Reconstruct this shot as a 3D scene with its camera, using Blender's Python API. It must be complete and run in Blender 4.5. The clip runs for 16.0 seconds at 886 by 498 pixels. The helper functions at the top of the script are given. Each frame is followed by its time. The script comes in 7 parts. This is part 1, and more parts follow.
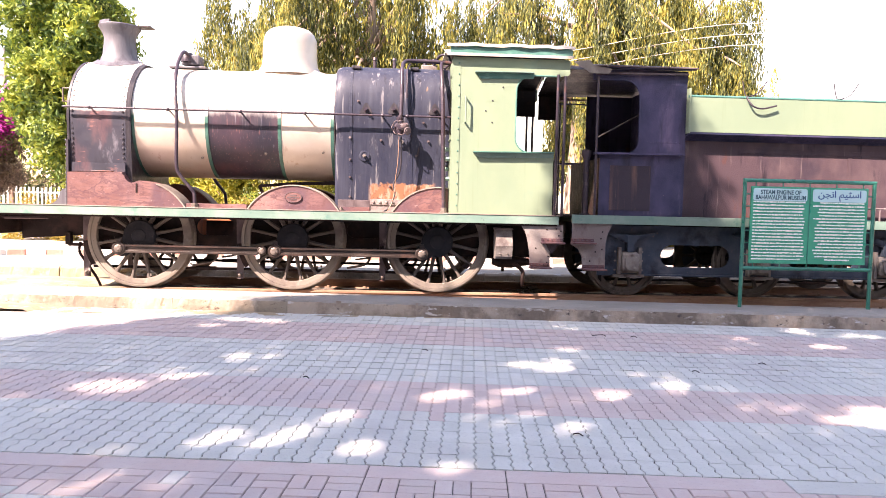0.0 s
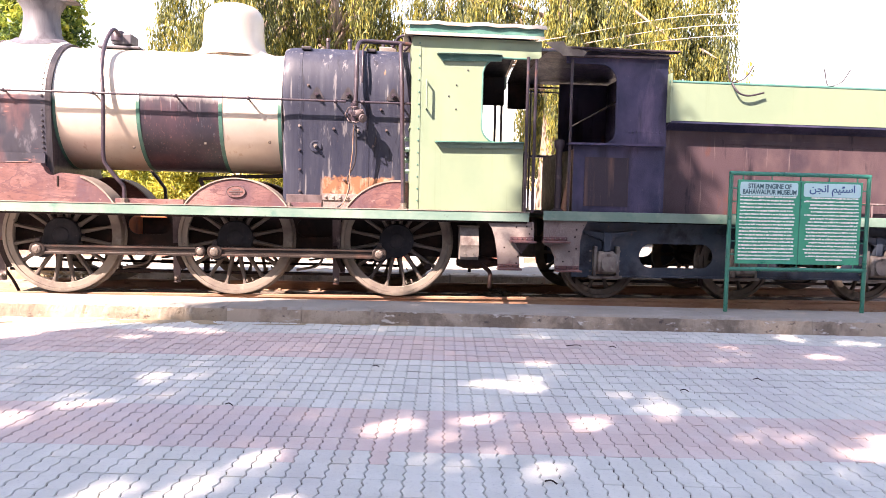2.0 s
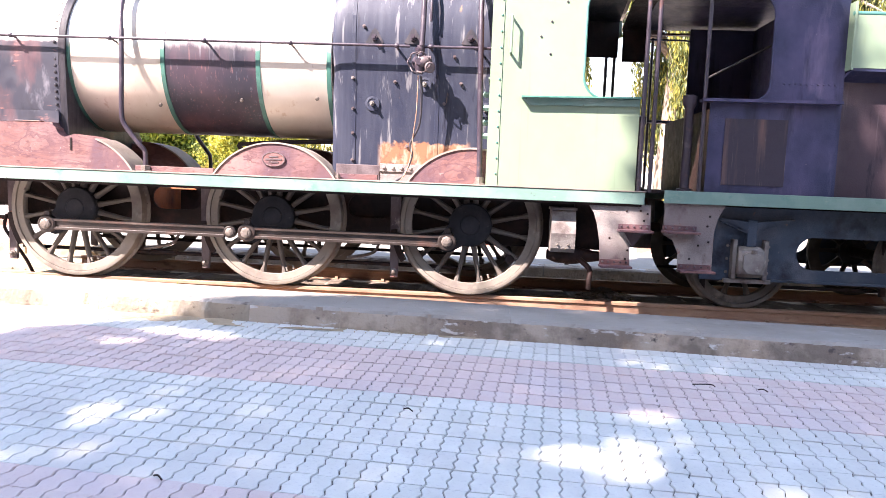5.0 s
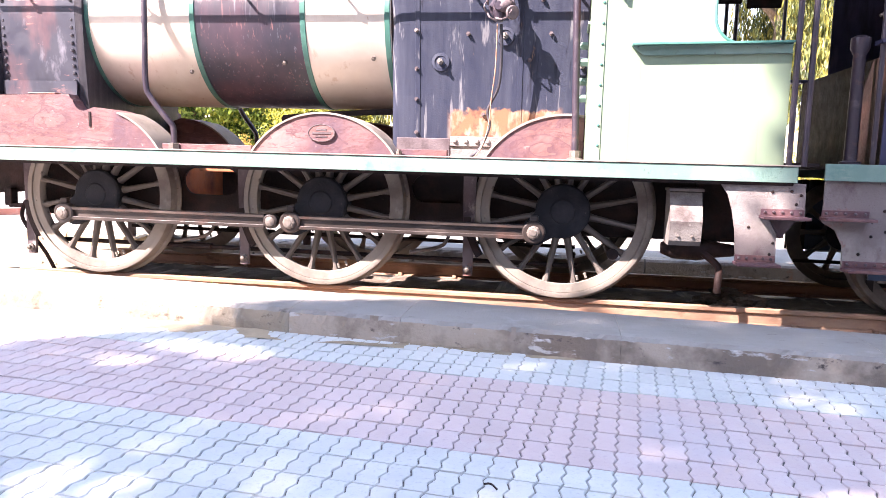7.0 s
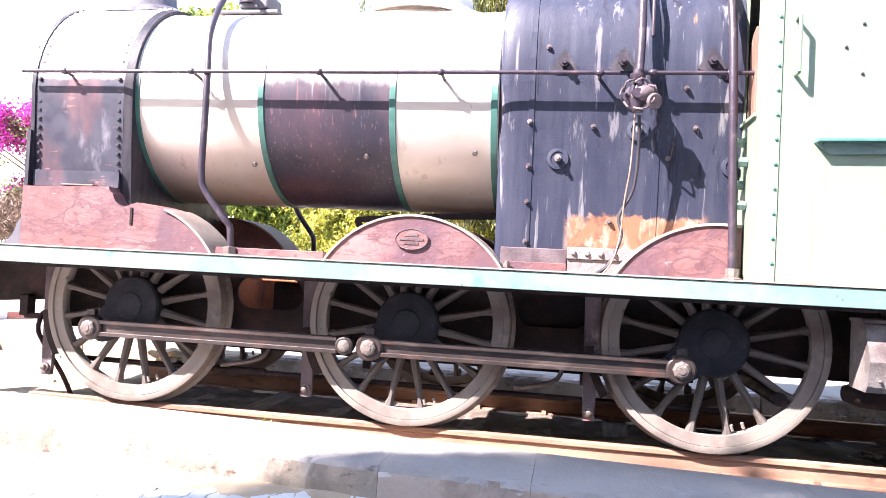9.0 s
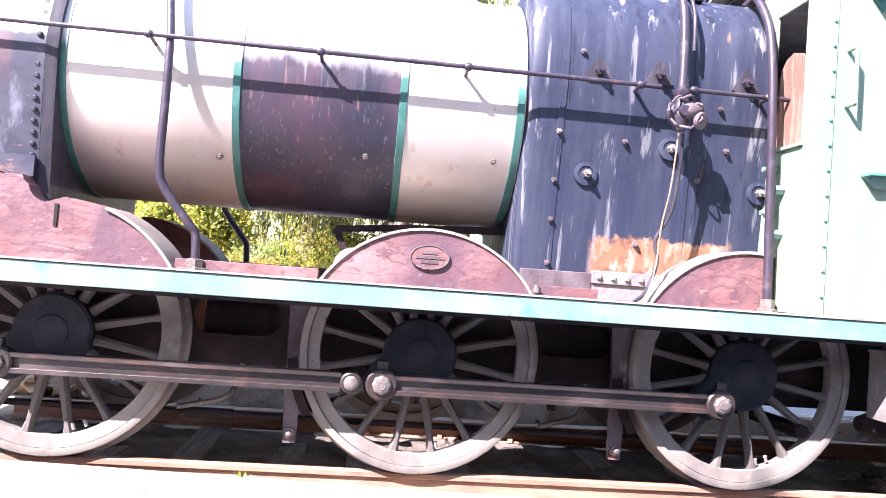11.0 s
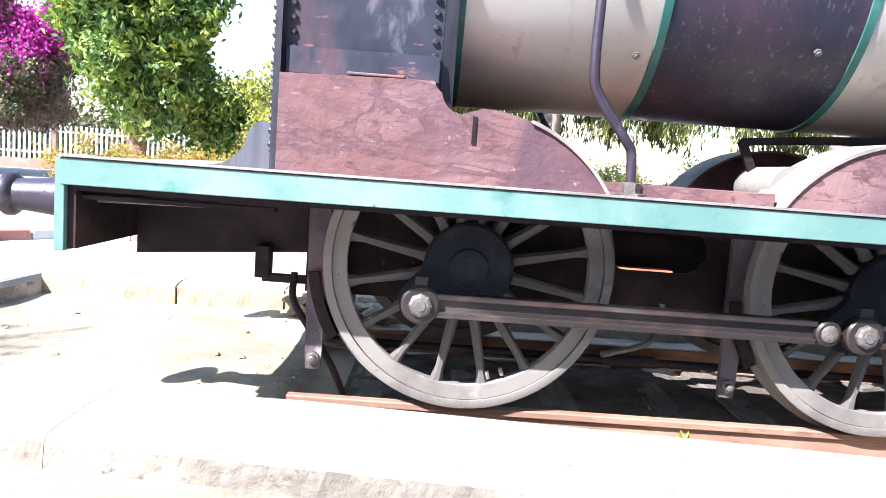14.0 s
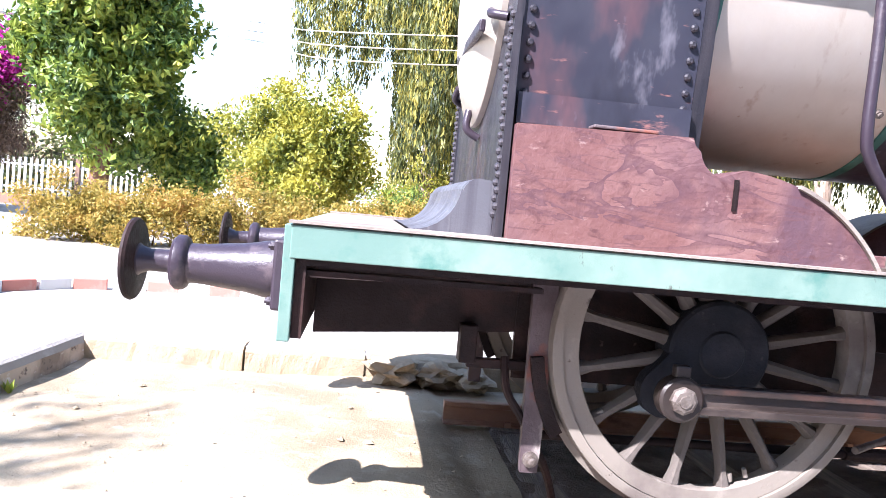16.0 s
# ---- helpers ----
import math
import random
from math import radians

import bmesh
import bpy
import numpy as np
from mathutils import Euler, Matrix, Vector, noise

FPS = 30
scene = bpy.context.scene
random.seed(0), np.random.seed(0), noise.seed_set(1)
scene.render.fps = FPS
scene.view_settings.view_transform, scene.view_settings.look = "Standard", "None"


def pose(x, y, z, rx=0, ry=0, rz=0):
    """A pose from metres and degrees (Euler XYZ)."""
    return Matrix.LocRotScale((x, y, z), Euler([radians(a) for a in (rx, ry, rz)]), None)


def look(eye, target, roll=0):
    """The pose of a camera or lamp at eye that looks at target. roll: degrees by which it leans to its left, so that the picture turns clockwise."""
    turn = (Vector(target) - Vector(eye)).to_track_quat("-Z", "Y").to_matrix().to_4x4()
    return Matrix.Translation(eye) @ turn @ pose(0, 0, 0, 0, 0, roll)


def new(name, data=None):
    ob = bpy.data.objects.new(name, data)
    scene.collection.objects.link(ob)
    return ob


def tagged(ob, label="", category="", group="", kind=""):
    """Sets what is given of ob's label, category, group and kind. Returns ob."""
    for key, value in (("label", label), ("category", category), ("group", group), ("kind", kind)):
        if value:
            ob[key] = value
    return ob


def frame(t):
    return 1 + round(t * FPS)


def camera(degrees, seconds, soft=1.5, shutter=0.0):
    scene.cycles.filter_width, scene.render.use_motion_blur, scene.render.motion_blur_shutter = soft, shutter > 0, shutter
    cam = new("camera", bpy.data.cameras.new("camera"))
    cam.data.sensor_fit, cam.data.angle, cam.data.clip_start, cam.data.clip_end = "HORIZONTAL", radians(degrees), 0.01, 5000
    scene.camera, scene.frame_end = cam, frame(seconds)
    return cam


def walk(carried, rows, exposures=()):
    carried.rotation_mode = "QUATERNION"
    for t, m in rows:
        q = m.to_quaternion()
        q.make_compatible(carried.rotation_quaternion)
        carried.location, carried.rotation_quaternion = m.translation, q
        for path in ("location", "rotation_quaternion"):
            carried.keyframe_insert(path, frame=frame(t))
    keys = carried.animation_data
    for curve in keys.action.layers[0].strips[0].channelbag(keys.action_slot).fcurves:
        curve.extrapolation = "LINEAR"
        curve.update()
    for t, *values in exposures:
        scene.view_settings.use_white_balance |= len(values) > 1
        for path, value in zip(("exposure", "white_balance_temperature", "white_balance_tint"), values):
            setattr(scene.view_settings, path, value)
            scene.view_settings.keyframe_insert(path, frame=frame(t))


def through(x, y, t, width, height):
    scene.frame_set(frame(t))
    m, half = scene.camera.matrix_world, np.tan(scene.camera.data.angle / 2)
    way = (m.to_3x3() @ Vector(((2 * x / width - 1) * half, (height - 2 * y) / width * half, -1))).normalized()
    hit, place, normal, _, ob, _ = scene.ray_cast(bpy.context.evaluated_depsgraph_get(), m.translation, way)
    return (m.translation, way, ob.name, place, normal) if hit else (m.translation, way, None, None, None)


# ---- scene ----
cam = camera(62.8, 16.0, soft=0.6)
PATH = [
    (0, (1.985, -12.113, 1.317), (2.084, -10.119, 1.202), 1.3),
    (0.5, (1.983, -12.059, 1.328), (2.002, -10.063, 1.206), 1.2),
    (1, (2.018, -11.781, 1.312), (2.075, -9.783, 1.261), 1.4),
    (1.5, (2.07, -11.472, 1.333), (2.159, -9.475, 1.278), -0.7),
    (2, (2.215, -11.13, 1.307), (2.389, -9.141, 1.184), 1.3),
    (2.5, (2.313, -10.739, 1.28), (2.708, -8.78, 1.225), 1.2),
    (3, (2.452, -10.398, 1.298), (2.912, -8.452, 1.235), -0.2),
    (3.5, (2.58, -10.044, 1.281), (2.974, -8.086, 1.175), 1.7),
    (4, (2.633, -9.646, 1.272), (3.084, -7.702, 1.131), 1.1),
    (4.5, (2.685, -9.294, 1.243), (2.764, -7.298, 1.137), 0.9),
    (5, (2.676, -8.947, 1.274), (2.548, -6.96, 1.082), 2.3),
    (5.2, (2.727, -8.783, 1.195), (2.56, -6.797, 1.032), 2.5),
    (7.3, (2.301, -7.197, 1.181), (1.976, -5.239, 0.936), 1.5),
    (7.5, (2.165, -7.044, 1.205), (1.889, -5.079, 0.956), 2.8),
    (8, (1.829, -6.746, 1.204), (1.652, -4.759, 1.057), 0.6),
    (8.5, (1.639, -6.47, 1.193), (1.342, -4.492, 1.194), 1.3),
    (8.6, (1.555, -6.376, 1.211), (1.234, -4.402, 1.234), 1.4),
    (8.7, (1.529, -6.36, 1.207), (1.15, -4.397, 1.257), 3.0),
    (10.8, (0.017, -5.734, 1.314), (0.199, -3.743, 1.376), 3.6),
    (11, (-0.12, -5.693, 1.305), (0.072, -3.704, 1.378), 4.3),
    (11.5, (-0.434, -5.514, 1.445), (-0.025, -3.556, 1.415), 5.0),
    (12, (-0.777, -5.42, 1.337), (-0.049, -3.558, 1.37), 4.0),
    (12.5, (-1.065, -5.284, 1.236), (-0.561, -3.349, 1.274), 2.4),
    (13, (-1.477, -5.047, 1.34), (-1.319, -3.057, 1.22), 3.6),
    (13.5, (-1.867, -4.924, 1.299), (-1.81, -2.937, 1.076), 4.6),
    (14, (-2.264, -4.776, 1.298), (-2.227, -2.789, 1.076), 4.3),
    (14.5, (-2.646, -4.566, 1.323), (-2.73, -2.574, 1.165), 5.0),
    (15, (-3.039, -4.438, 1.339), (-3.098, -2.446, 1.18), 3.1),
    (15.5, (-3.387, -4.226, 1.333), (-3.394, -2.229, 1.229), 2.1),
    (16, (-3.699, -4.092, 1.317), (-3.482, -2.106, 1.21), 5.3),
]
# seconds, stops, white balance
EXPOSE = [(0.0, 2.28, 7500, 33), (3.2, 2.46, 7550, 32), (4.0, 2.64, 7150, 27), (4.6, 2.72, 6600, 27), (5.0, 2.6, 6600, 26), (7.5, 2.84, 6500, 29), (8.5, 2.74, 6350, 28), (11.0, 2.66, 5750, 29), (12.0, 2.72, 5800, 32), (13.2, 2.55, 5450, 18), (14.0, 2.16, 5400, 14), (14.5, 2.1, 5600, 19), (16.0, 2.08, 5650, 22)]
walk(cam, [(t, look(*p)) for t, *p in PATH], EXPOSE)

SUN, SKY = 5.0, 0.1

# ---- world and sun ----
TO_SUN = Vector((-1.1, -1.0, 1.43)).normalized()
world = bpy.data.worlds.new("world")
scene.world = world
world.use_nodes = True
sky = world.node_tree.nodes.new("ShaderNodeTexSky")
sky.sky_type, sky.sun_disc = "NISHITA", False
sky.sun_elevation = math.asin(TO_SUN.z)
sky.sun_rotation = math.atan2(TO_SUN.x, TO_SUN.y)
sky.air_density, sky.dust_density, sky.ozone_density = 1.5, 0.5, 0.0
back = world.node_tree.nodes["Background"]
back.inputs[1].default_value = SKY
world.node_tree.links.new(sky.outputs[0], back.inputs[0])
sun_data = bpy.data.lights.new("sun", "SUN")
sun_data.energy, sun_data.angle, sun_data.color = SUN, radians(0.55), (1.0, 0.95, 0.86)
sun = new("sun", sun_data)
sun.matrix_world = look(TO_SUN * 60, (0, 0, 0))


# ---- materials ----
def nodes_of(name):
    m = bpy.data.materials.new(name)
    m.use_nodes = True
    nt = m.node_tree
    return m, nt, nt.nodes["Principled BSDF"]


def noise_mask(nt, scale, lo, hi, stretch=(1, 1, 1), detail=5.0, where="Object", twist=0.0):
    tc = nt.nodes.new("ShaderNodeTexCoord")
    mp = nt.nodes.new("ShaderNodeMapping")
    mp.inputs["Scale"].default_value = stretch
    nz = nt.nodes.new("ShaderNodeTexNoise")
    nz.inputs["Scale"].default_value, nz.inputs["Detail"].default_value = scale, detail
    nz.inputs["Roughness"].default_value, nz.inputs["Distortion"].default_value = 0.62, twist
    rp = nt.nodes.new("ShaderNodeMapRange")
    rp.inputs["From Min"].default_value, rp.inputs["From Max"].default_value = lo, hi
    nt.links.new(tc.outputs[where], mp.inputs[0])
    nt.links.new(mp.outputs[0], nz.inputs[0])
    nt.links.new(nz.outputs[0], rp.inputs[0])
    return rp.outputs[0]


def mix(nt, fac, a, b):
    mx = nt.nodes.new("ShaderNodeMix")
    mx.data_type = "RGBA"
    nt.links.new(fac, mx.inputs[0])
    for sock, v in ((mx.inputs[6], a), (mx.inputs[7], b)):
        if isinstance(v, tuple):
            sock.default_value = (*v, 1)
        else:
            nt.links.new(v, sock)
    return mx.outputs[2]


def surface(name, base, layers=(), rough=0.6, metal=0.0, bump=0.3, bump_scale=60.0, rough_var=0.12, spec=0.5, bump_stretch=(1, 1, 1), island=0.0, obj=0.0, twist=0.0):
    """layers: (colour, scale, lo, hi, stretch) laid over the base one after another."""
    m, nt, bsdf = nodes_of(name)
    col = base
    for colour, scale, lo, hi, stretch in layers:
        col = mix(nt, noise_mask(nt, scale, lo, hi, stretch, twist=twist), col, colour)
    if island or obj:
        src = nt.nodes.new("ShaderNodeNewGeometry").outputs["Random Per Island"] if island else nt.nodes.new("ShaderNodeObjectInfo").outputs["Random"]
        amount = island or obj
        rg = nt.nodes.new("ShaderNodeMapRange")
        rg.inputs["To Min"].default_value, rg.inputs["To Max"].default_value = 1 - amount, 1 + amount
        nt.links.new(src, rg.inputs[0])
        hs = nt.nodes.new("ShaderNodeHueSaturation")
        nt.links.new(rg.outputs[0], hs.inputs["Value"])
        if isinstance(col, tuple):
            hs.inputs["Color"].default_value = (*col, 1)
        else:
            nt.links.new(col, hs.inputs["Color"])
        col = hs.outputs[0]
    if isinstance(col, tuple):
        bsdf.inputs["Base Color"].default_value = (*col, 1)
    else:
        nt.links.new(col, bsdf.inputs["Base Color"])
    rr = nt.nodes.new("ShaderNodeMapRange")
    rr.inputs["To Min"].default_value, rr.inputs["To Max"].default_value = max(rough - rough_var, 0.05), min(rough + rough_var, 1)
    nt.links.new(noise_mask(nt, 9.0, 0.3, 0.7), rr.inputs[0])
    nt.links.new(rr.outputs[0], bsdf.inputs["Roughness"])
    bsdf.inputs["Metallic"].default_value = metal
    bsdf.inputs["Specular IOR Level"].default_value = spec
    if bump:
        bp = nt.nodes.new("ShaderNodeBump")
        bp.inputs["Strength"].default_value, bp.inputs["Distance"].default_value = bump, 0.01
        nt.links.new(noise_mask(nt, bump_scale, 0.2, 0.8, bump_stretch), bp.inputs["Height"])
        nt.links.new(bp.outputs[0], bsdf.inputs["Normal"])
    return m


def leafy(name, colours, through=0.35, rough=0.55, drift=None):
    """Leaf material: a colour for each leaf out of a ramp, with light passing through."""
    m, nt, bsdf = nodes_of(name)
    ramp = nt.nodes.new("ShaderNodeValToRGB")
    els = ramp.color_ramp.elements
    while len(els) < len(colours):
        els.new(0.5)
    for n, c in enumerate(colours):
        els[n].position = n / (len(colours) - 1)
        els[n].color = (*c, 1)
    geo = nt.nodes.new("ShaderNodeNewGeometry")
    if drift:
        ad = nt.nodes.new("ShaderNodeMath")
        ad.operation = "MULTIPLY_ADD"
        ad.inputs[1].default_value = 0.45
        sc = nt.nodes.new("ShaderNodeMath")
        sc.operation = "MULTIPLY"
        sc.inputs[1].default_value = 0.62
        nt.links.new(noise_mask(nt, *drift), sc.inputs[0])
        nt.links.new(geo.outputs["Random Per Island"], ad.inputs[0])
        nt.links.new(sc.outputs[0], ad.inputs[2])
        nt.links.new(ad.outputs[0], ramp.inputs[0])
    else:
        nt.links.new(geo.outputs["Random Per Island"], ramp.inputs[0])
    nt.links.new(ramp.outputs[0], bsdf.inputs["Base Color"])
    bsdf.inputs["Roughness"].default_value = rough
    tr = nt.nodes.new("ShaderNodeBsdfTranslucent")
    nt.links.new(ramp.outputs[0], tr.inputs[0])
    ms = nt.nodes.new("ShaderNodeMixShader")
    ms.inputs[0].default_value = through
    out = nt.nodes["Material Output"]
    nt.links.new(bsdf.outputs[0], ms.inputs[1])
    nt.links.new(tr.outputs[0], ms.inputs[2])
    nt.links.new(ms.outputs[0], out.inputs[0])
    return m


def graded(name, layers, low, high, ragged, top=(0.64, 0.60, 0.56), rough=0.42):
    """Layered colour that turns white above a height, with a ragged edge."""
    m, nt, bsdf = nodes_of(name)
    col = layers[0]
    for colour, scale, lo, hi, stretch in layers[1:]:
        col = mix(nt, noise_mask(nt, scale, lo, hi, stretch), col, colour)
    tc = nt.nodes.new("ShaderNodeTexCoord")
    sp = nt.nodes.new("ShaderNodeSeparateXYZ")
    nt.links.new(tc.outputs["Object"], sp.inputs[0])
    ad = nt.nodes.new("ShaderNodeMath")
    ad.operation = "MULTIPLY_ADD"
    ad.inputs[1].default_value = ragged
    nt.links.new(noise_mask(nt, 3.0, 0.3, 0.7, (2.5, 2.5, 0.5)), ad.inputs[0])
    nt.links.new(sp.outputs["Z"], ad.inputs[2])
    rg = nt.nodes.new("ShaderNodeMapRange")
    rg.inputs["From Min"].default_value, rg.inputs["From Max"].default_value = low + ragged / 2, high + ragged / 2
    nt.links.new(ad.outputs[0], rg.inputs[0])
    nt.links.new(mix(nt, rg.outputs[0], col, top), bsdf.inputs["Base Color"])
    rr = nt.nodes.new("ShaderNodeMapRange")
    rr.inputs["To Min"].default_value, rr.inputs["To Max"].default_value = rough - 0.1, rough + 0.15
    nt.links.new(noise_mask(nt, 7.0, 0.3, 0.7), rr.inputs[0])
    nt.links.new(rr.outputs[0], bsdf.inputs["Roughness"])
    return m


UP = (4.5, 4.5, 0.14)      # streaks that run down
RUST = (0.30, 0.10, 0.035)
M_WHITE = surface("aluminium_white_paint", (0.56, 0.495, 0.42), [((0.48, 0.395, 0.315), 1.6, 0.42, 0.75, (1, 1, 0.7)), ((0.34, 0.22, 0.145), 2.0, 0.60, 0.85, UP), ((0.30, 0.18, 0.115), 11.0, 0.70, 0.76, (1, 1, 0.5))], rough=0.46, metal=0.5, bump=0.06)
M_BLACK = surface("worn_black_paint", (0.022, 0.021, 0.027), [((0.065, 0.055, 0.06), 2.0, 0.45, 0.72, UP), ((0.07, 0.03, 0.026), 1.6, 0.55, 0.72, (1, 1, 0.5)), ((0.22, 0.20, 0.20), 7.0, 0.68, 0.84, UP)], rough=0.45, bump=0.15, spec=0.35)
M_FIREBOX = surface("weathered_dark_firebox_paint", (0.0197, 0.023, 0.041), [((0.0377, 0.0418, 0.0607), 2.0, 0.42, 0.7, UP), ((0.15, 0.147, 0.155), 1.6, 0.615, 0.66, (4, 4, 0.025)), ((0.123, 0.119, 0.131), 4.0, 0.61, 0.68, (4, 4, 0.03)), ((0.00984, 0.0107, 0.0213), 3.0, 0.58, 0.66, (4, 4, 0.05)), ((0.205, 0.115, 0.0615), 3.0, 0.68, 0.76, (4, 4, 0.08))], rough=0.5, bump=0.15, spec=0.3)
M_TENDER = surface("rusty_dark_tender_paint", (0.0227, 0.026, 0.0585), [((0.0715, 0.0585, 0.116), 0.8, 0.46, 0.64, (1, 1, 0.7)), ((0.162, 0.127, 0.187), 1.3, 0.60, 0.80, (2, 2, 0.5)), ((0.162, 0.0682, 0.0552), 1.1, 0.66, 0.74, (1, 1, 0.8)), ((0.0178, 0.0178, 0.0342), 2.0, 0.55, 0.7, (2, 2, 0.4)), ((0.292, 0.227, 0.243), 24.0, 0.71, 0.79, (1, 1, 1))], rough=0.48, bump=0.3, spec=0.3)
M_TANK = surface("faded_purple_pink_tank_paint", (0.0582, 0.0374, 0.0444), [((0.117, 0.0792, 0.0792), 0.8, 0.46, 0.68, (1, 1, 0.6)), ((0.0175, 0.0146, 0.0269), 0.6, 0.46, 0.60, (1, 1, 0.8)), ((0.0821, 0.0304, 0.021), 1.4, 0.62, 0.70, (1.4, 1.4, 0.5)), ((0.146, 0.111, 0.108), 2.5, 0.63, 0.74, (6, 6, 0.25)), ((0.0105, 0.00878, 0.014), 3.0, 0.60, 0.70, (2, 2, 0.4)), ((0.152, 0.117, 0.111), 24.0, 0.71, 0.79, (1, 1, 1))], rough=0.55, bump=0.3, spec=0.25)
M_OXIDE = surface("flaking_red_oxide_paint", (0.139, 0.0649, 0.0602), [((0.214, 0.123, 0.113), 1.3, 0.44, 0.66, (0.8, 1, 1.1)), ((0.0871, 0.0475, 0.0586), 0.9, 0.47, 0.60, (1, 1, 0.8)), ((0.0832, 0.0364, 0.038), 9.0, 0.56, 0.68, (0.8, 1, 1.2)), ((0.261, 0.174, 0.158), 14.0, 0.64, 0.72, (0.7, 1, 1.2))], rough=0.58, bump=0.5, bump_scale=14.0, spec=0.3, twist=0.6)
# lifted paint: broad flakes with a dark broken edge
nt = M_OXIDE.node_tree
bsdf = nt.nodes["Principled BSDF"]
col = bsdf.inputs["Base Color"].links[0].from_socket
for scale, wide, stretch, tone in ((1.7, 0.085, (0.6, 1, 1.5), (0.085, 0.042, 0.050)), (3.4, 0.075, (0.4, 1, 1.9), (0.10, 0.048, 0.052))):
    flake = noise_mask(nt, scale, 0.0, 1.0, stretch, 3.0, twist=1.2)
    off = nt.nodes.new("ShaderNodeMath")
    off.operation = "SUBTRACT"
    off.inputs[1].default_value = 0.53
    nt.links.new(flake, off.inputs[0])
    edge = nt.nodes.new("ShaderNodeMapRange")
    edge.inputs["From Min"].default_value, edge.inputs["From Max"].default_value = 0.0, wide
    side = nt.nodes.new("ShaderNodeMath")
    side.operation = "GREATER_THAN"
    side.inputs[1].default_value = 0.0
    nt.links.new(off.outputs[0], side.inputs[0])
    edge.inputs["To Min"].default_value, edge.inputs["To Max"].default_value = 0.95, 0.0
    nt.links.new(off.outputs[0], edge.inputs[0])
    both = nt.nodes.new("ShaderNodeMath")
    both.operation = "MULTIPLY"
    nt.links.new(edge.outputs[0], both.inputs[0])
    nt.links.new(side.outputs[0], both.inputs[1])
    fade = nt.nodes.new("ShaderNodeMath")
    fade.operation = "POWER"
    fade.inputs[1].default_value = 1.8
    nt.links.new(both.outputs[0], fade.inputs[0])
    col = mix(nt, fade.outputs[0], col, tone)
nt.links.new(col, bsdf.inputs["Base Color"])
M_CAB = surface("pale_green_cab_paint", (0.161, 0.219, 0.148), [((0.196, 0.25, 0.164), 1.2, 0.4, 0.7, (1, 1, 0.5)), ((0.102, 0.227, 0.196), 0.9, 0.60, 0.78, (1, 1, 0.6)), ((0.137, 0.179, 0.106), 4.0, 0.6, 0.8, UP), ((0.116, 0.0996, 0.0685), 18.0, 0.72, 0.82, (1, 1, 0.5))], rough=0.42, bump=0.08, bump_scale=12.0)
M_TEAL = surface("faded_teal_green_paint", (0.115, 0.195, 0.16), [((0.20, 0.275, 0.225), 1.8, 0.42, 0.68, (1, 1, 1)), ((0.055, 0.155, 0.125), 5.0, 0.56, 0.74, (1, 1, 1)), ((0.24, 0.26, 0.21), 9.0, 0.64, 0.74, (0.4, 1, 1)), ((0.05, 0.042, 0.034), 14.0, 0.67, 0.74, (1, 1, 0.6))], rough=0.5, bump=0.12)
M_TEAL_DARK = surface("dark_teal_trim_paint", (0.0425, 0.145, 0.119), [((0.085, 0.212, 0.17), 6.0, 0.45, 0.7, (1, 1, 1))], rough=0.45, bump=0.05)
M_FRAME = surface("oily_brown_frame_paint", (0.014, 0.008, 0.0075), [((0.045, 0.022, 0.018), 3.0, 0.48, 0.72, (1, 1, 1)), ((0.11, 0.08, 0.065), 10.0, 0.69, 0.8, (1, 1, 1))], rough=0.62, bump=0.35, spec=0.2)
M_TFRAME = surface("dusty_blue_black_frame_paint", (0.0364, 0.0504, 0.0728), [((0.077, 0.084, 0.101), 2.4, 0.46, 0.68, (1, 1, 1)), ((0.0168, 0.0196, 0.028), 3.0, 0.52, 0.68, (1, 1, 1)), ((0.182, 0.105, 0.077), 6.0, 0.66, 0.74, (1, 1, 1)), ((0.196, 0.182, 0.168), 18.0, 0.68, 0.76, (1, 1, 1))], rough=0.6, bump=0.35, spec=0.25)
M_INNER = surface("rust_red_inner_frame", (0.42, 0.14, 0.055), [((0.12, 0.05, 0.035), 3.0, 0.45, 0.7, (1, 1, 1))], rough=0.7, bump=0.3)
M_STEP = surface("worn_step_plate_paint", (0.115, 0.088, 0.090), [((0.05, 0.032, 0.036), 2.6, 0.44, 0.60, (1, 1, 0.6)), ((0.22, 0.08, 0.055), 3.2, 0.60, 0.68, (1, 1, 0.8)), ((0.27, 0.23, 0.21), 6.0, 0.60, 0.70, (1, 1, 0.6))], rough=0.6, bump=0.3, spec=0.3)
M_DUST = surface("dust_covered_plate", (0.259, 0.223, 0.191), [((0.173, 0.144, 0.122), 3.0, 0.45, 0.68, (1, 1, 1)), ((0.0936, 0.072, 0.0612), 12.0, 0.66, 0.76, (1, 1, 1))], rough=0.8, bump=0.3, spec=0.2)
M_STREAK = surface("rust_streaked_panel", (0.032, 0.024, 0.034), [((0.15, 0.082, 0.066), 1.6, 0.46, 0.68, (4, 4, 0.3)), ((0.30, 0.22, 0.18), 3.0, 0.61, 0.72, (6, 6, 0.2))], rough=0.55, bump=0.3, spec=0.3)
M_PLATE = surface("pitted_pale_step_plate", (0.175, 0.143, 0.135), [((0.27, 0.24, 0.22), 2.4, 0.48, 0.68, (1, 1, 1)), ((0.11, 0.07, 0.07), 3.0, 0.54, 0.66, (1, 1, 0.6)), ((0.24, 0.09, 0.065), 3.4, 0.62, 0.69, (1, 1, 0.8)), ((0.05, 0.035, 0.035), 22.0, 0.66, 0.71, (1, 1, 1))], rough=0.65, bump=0.5, spec=0.25)
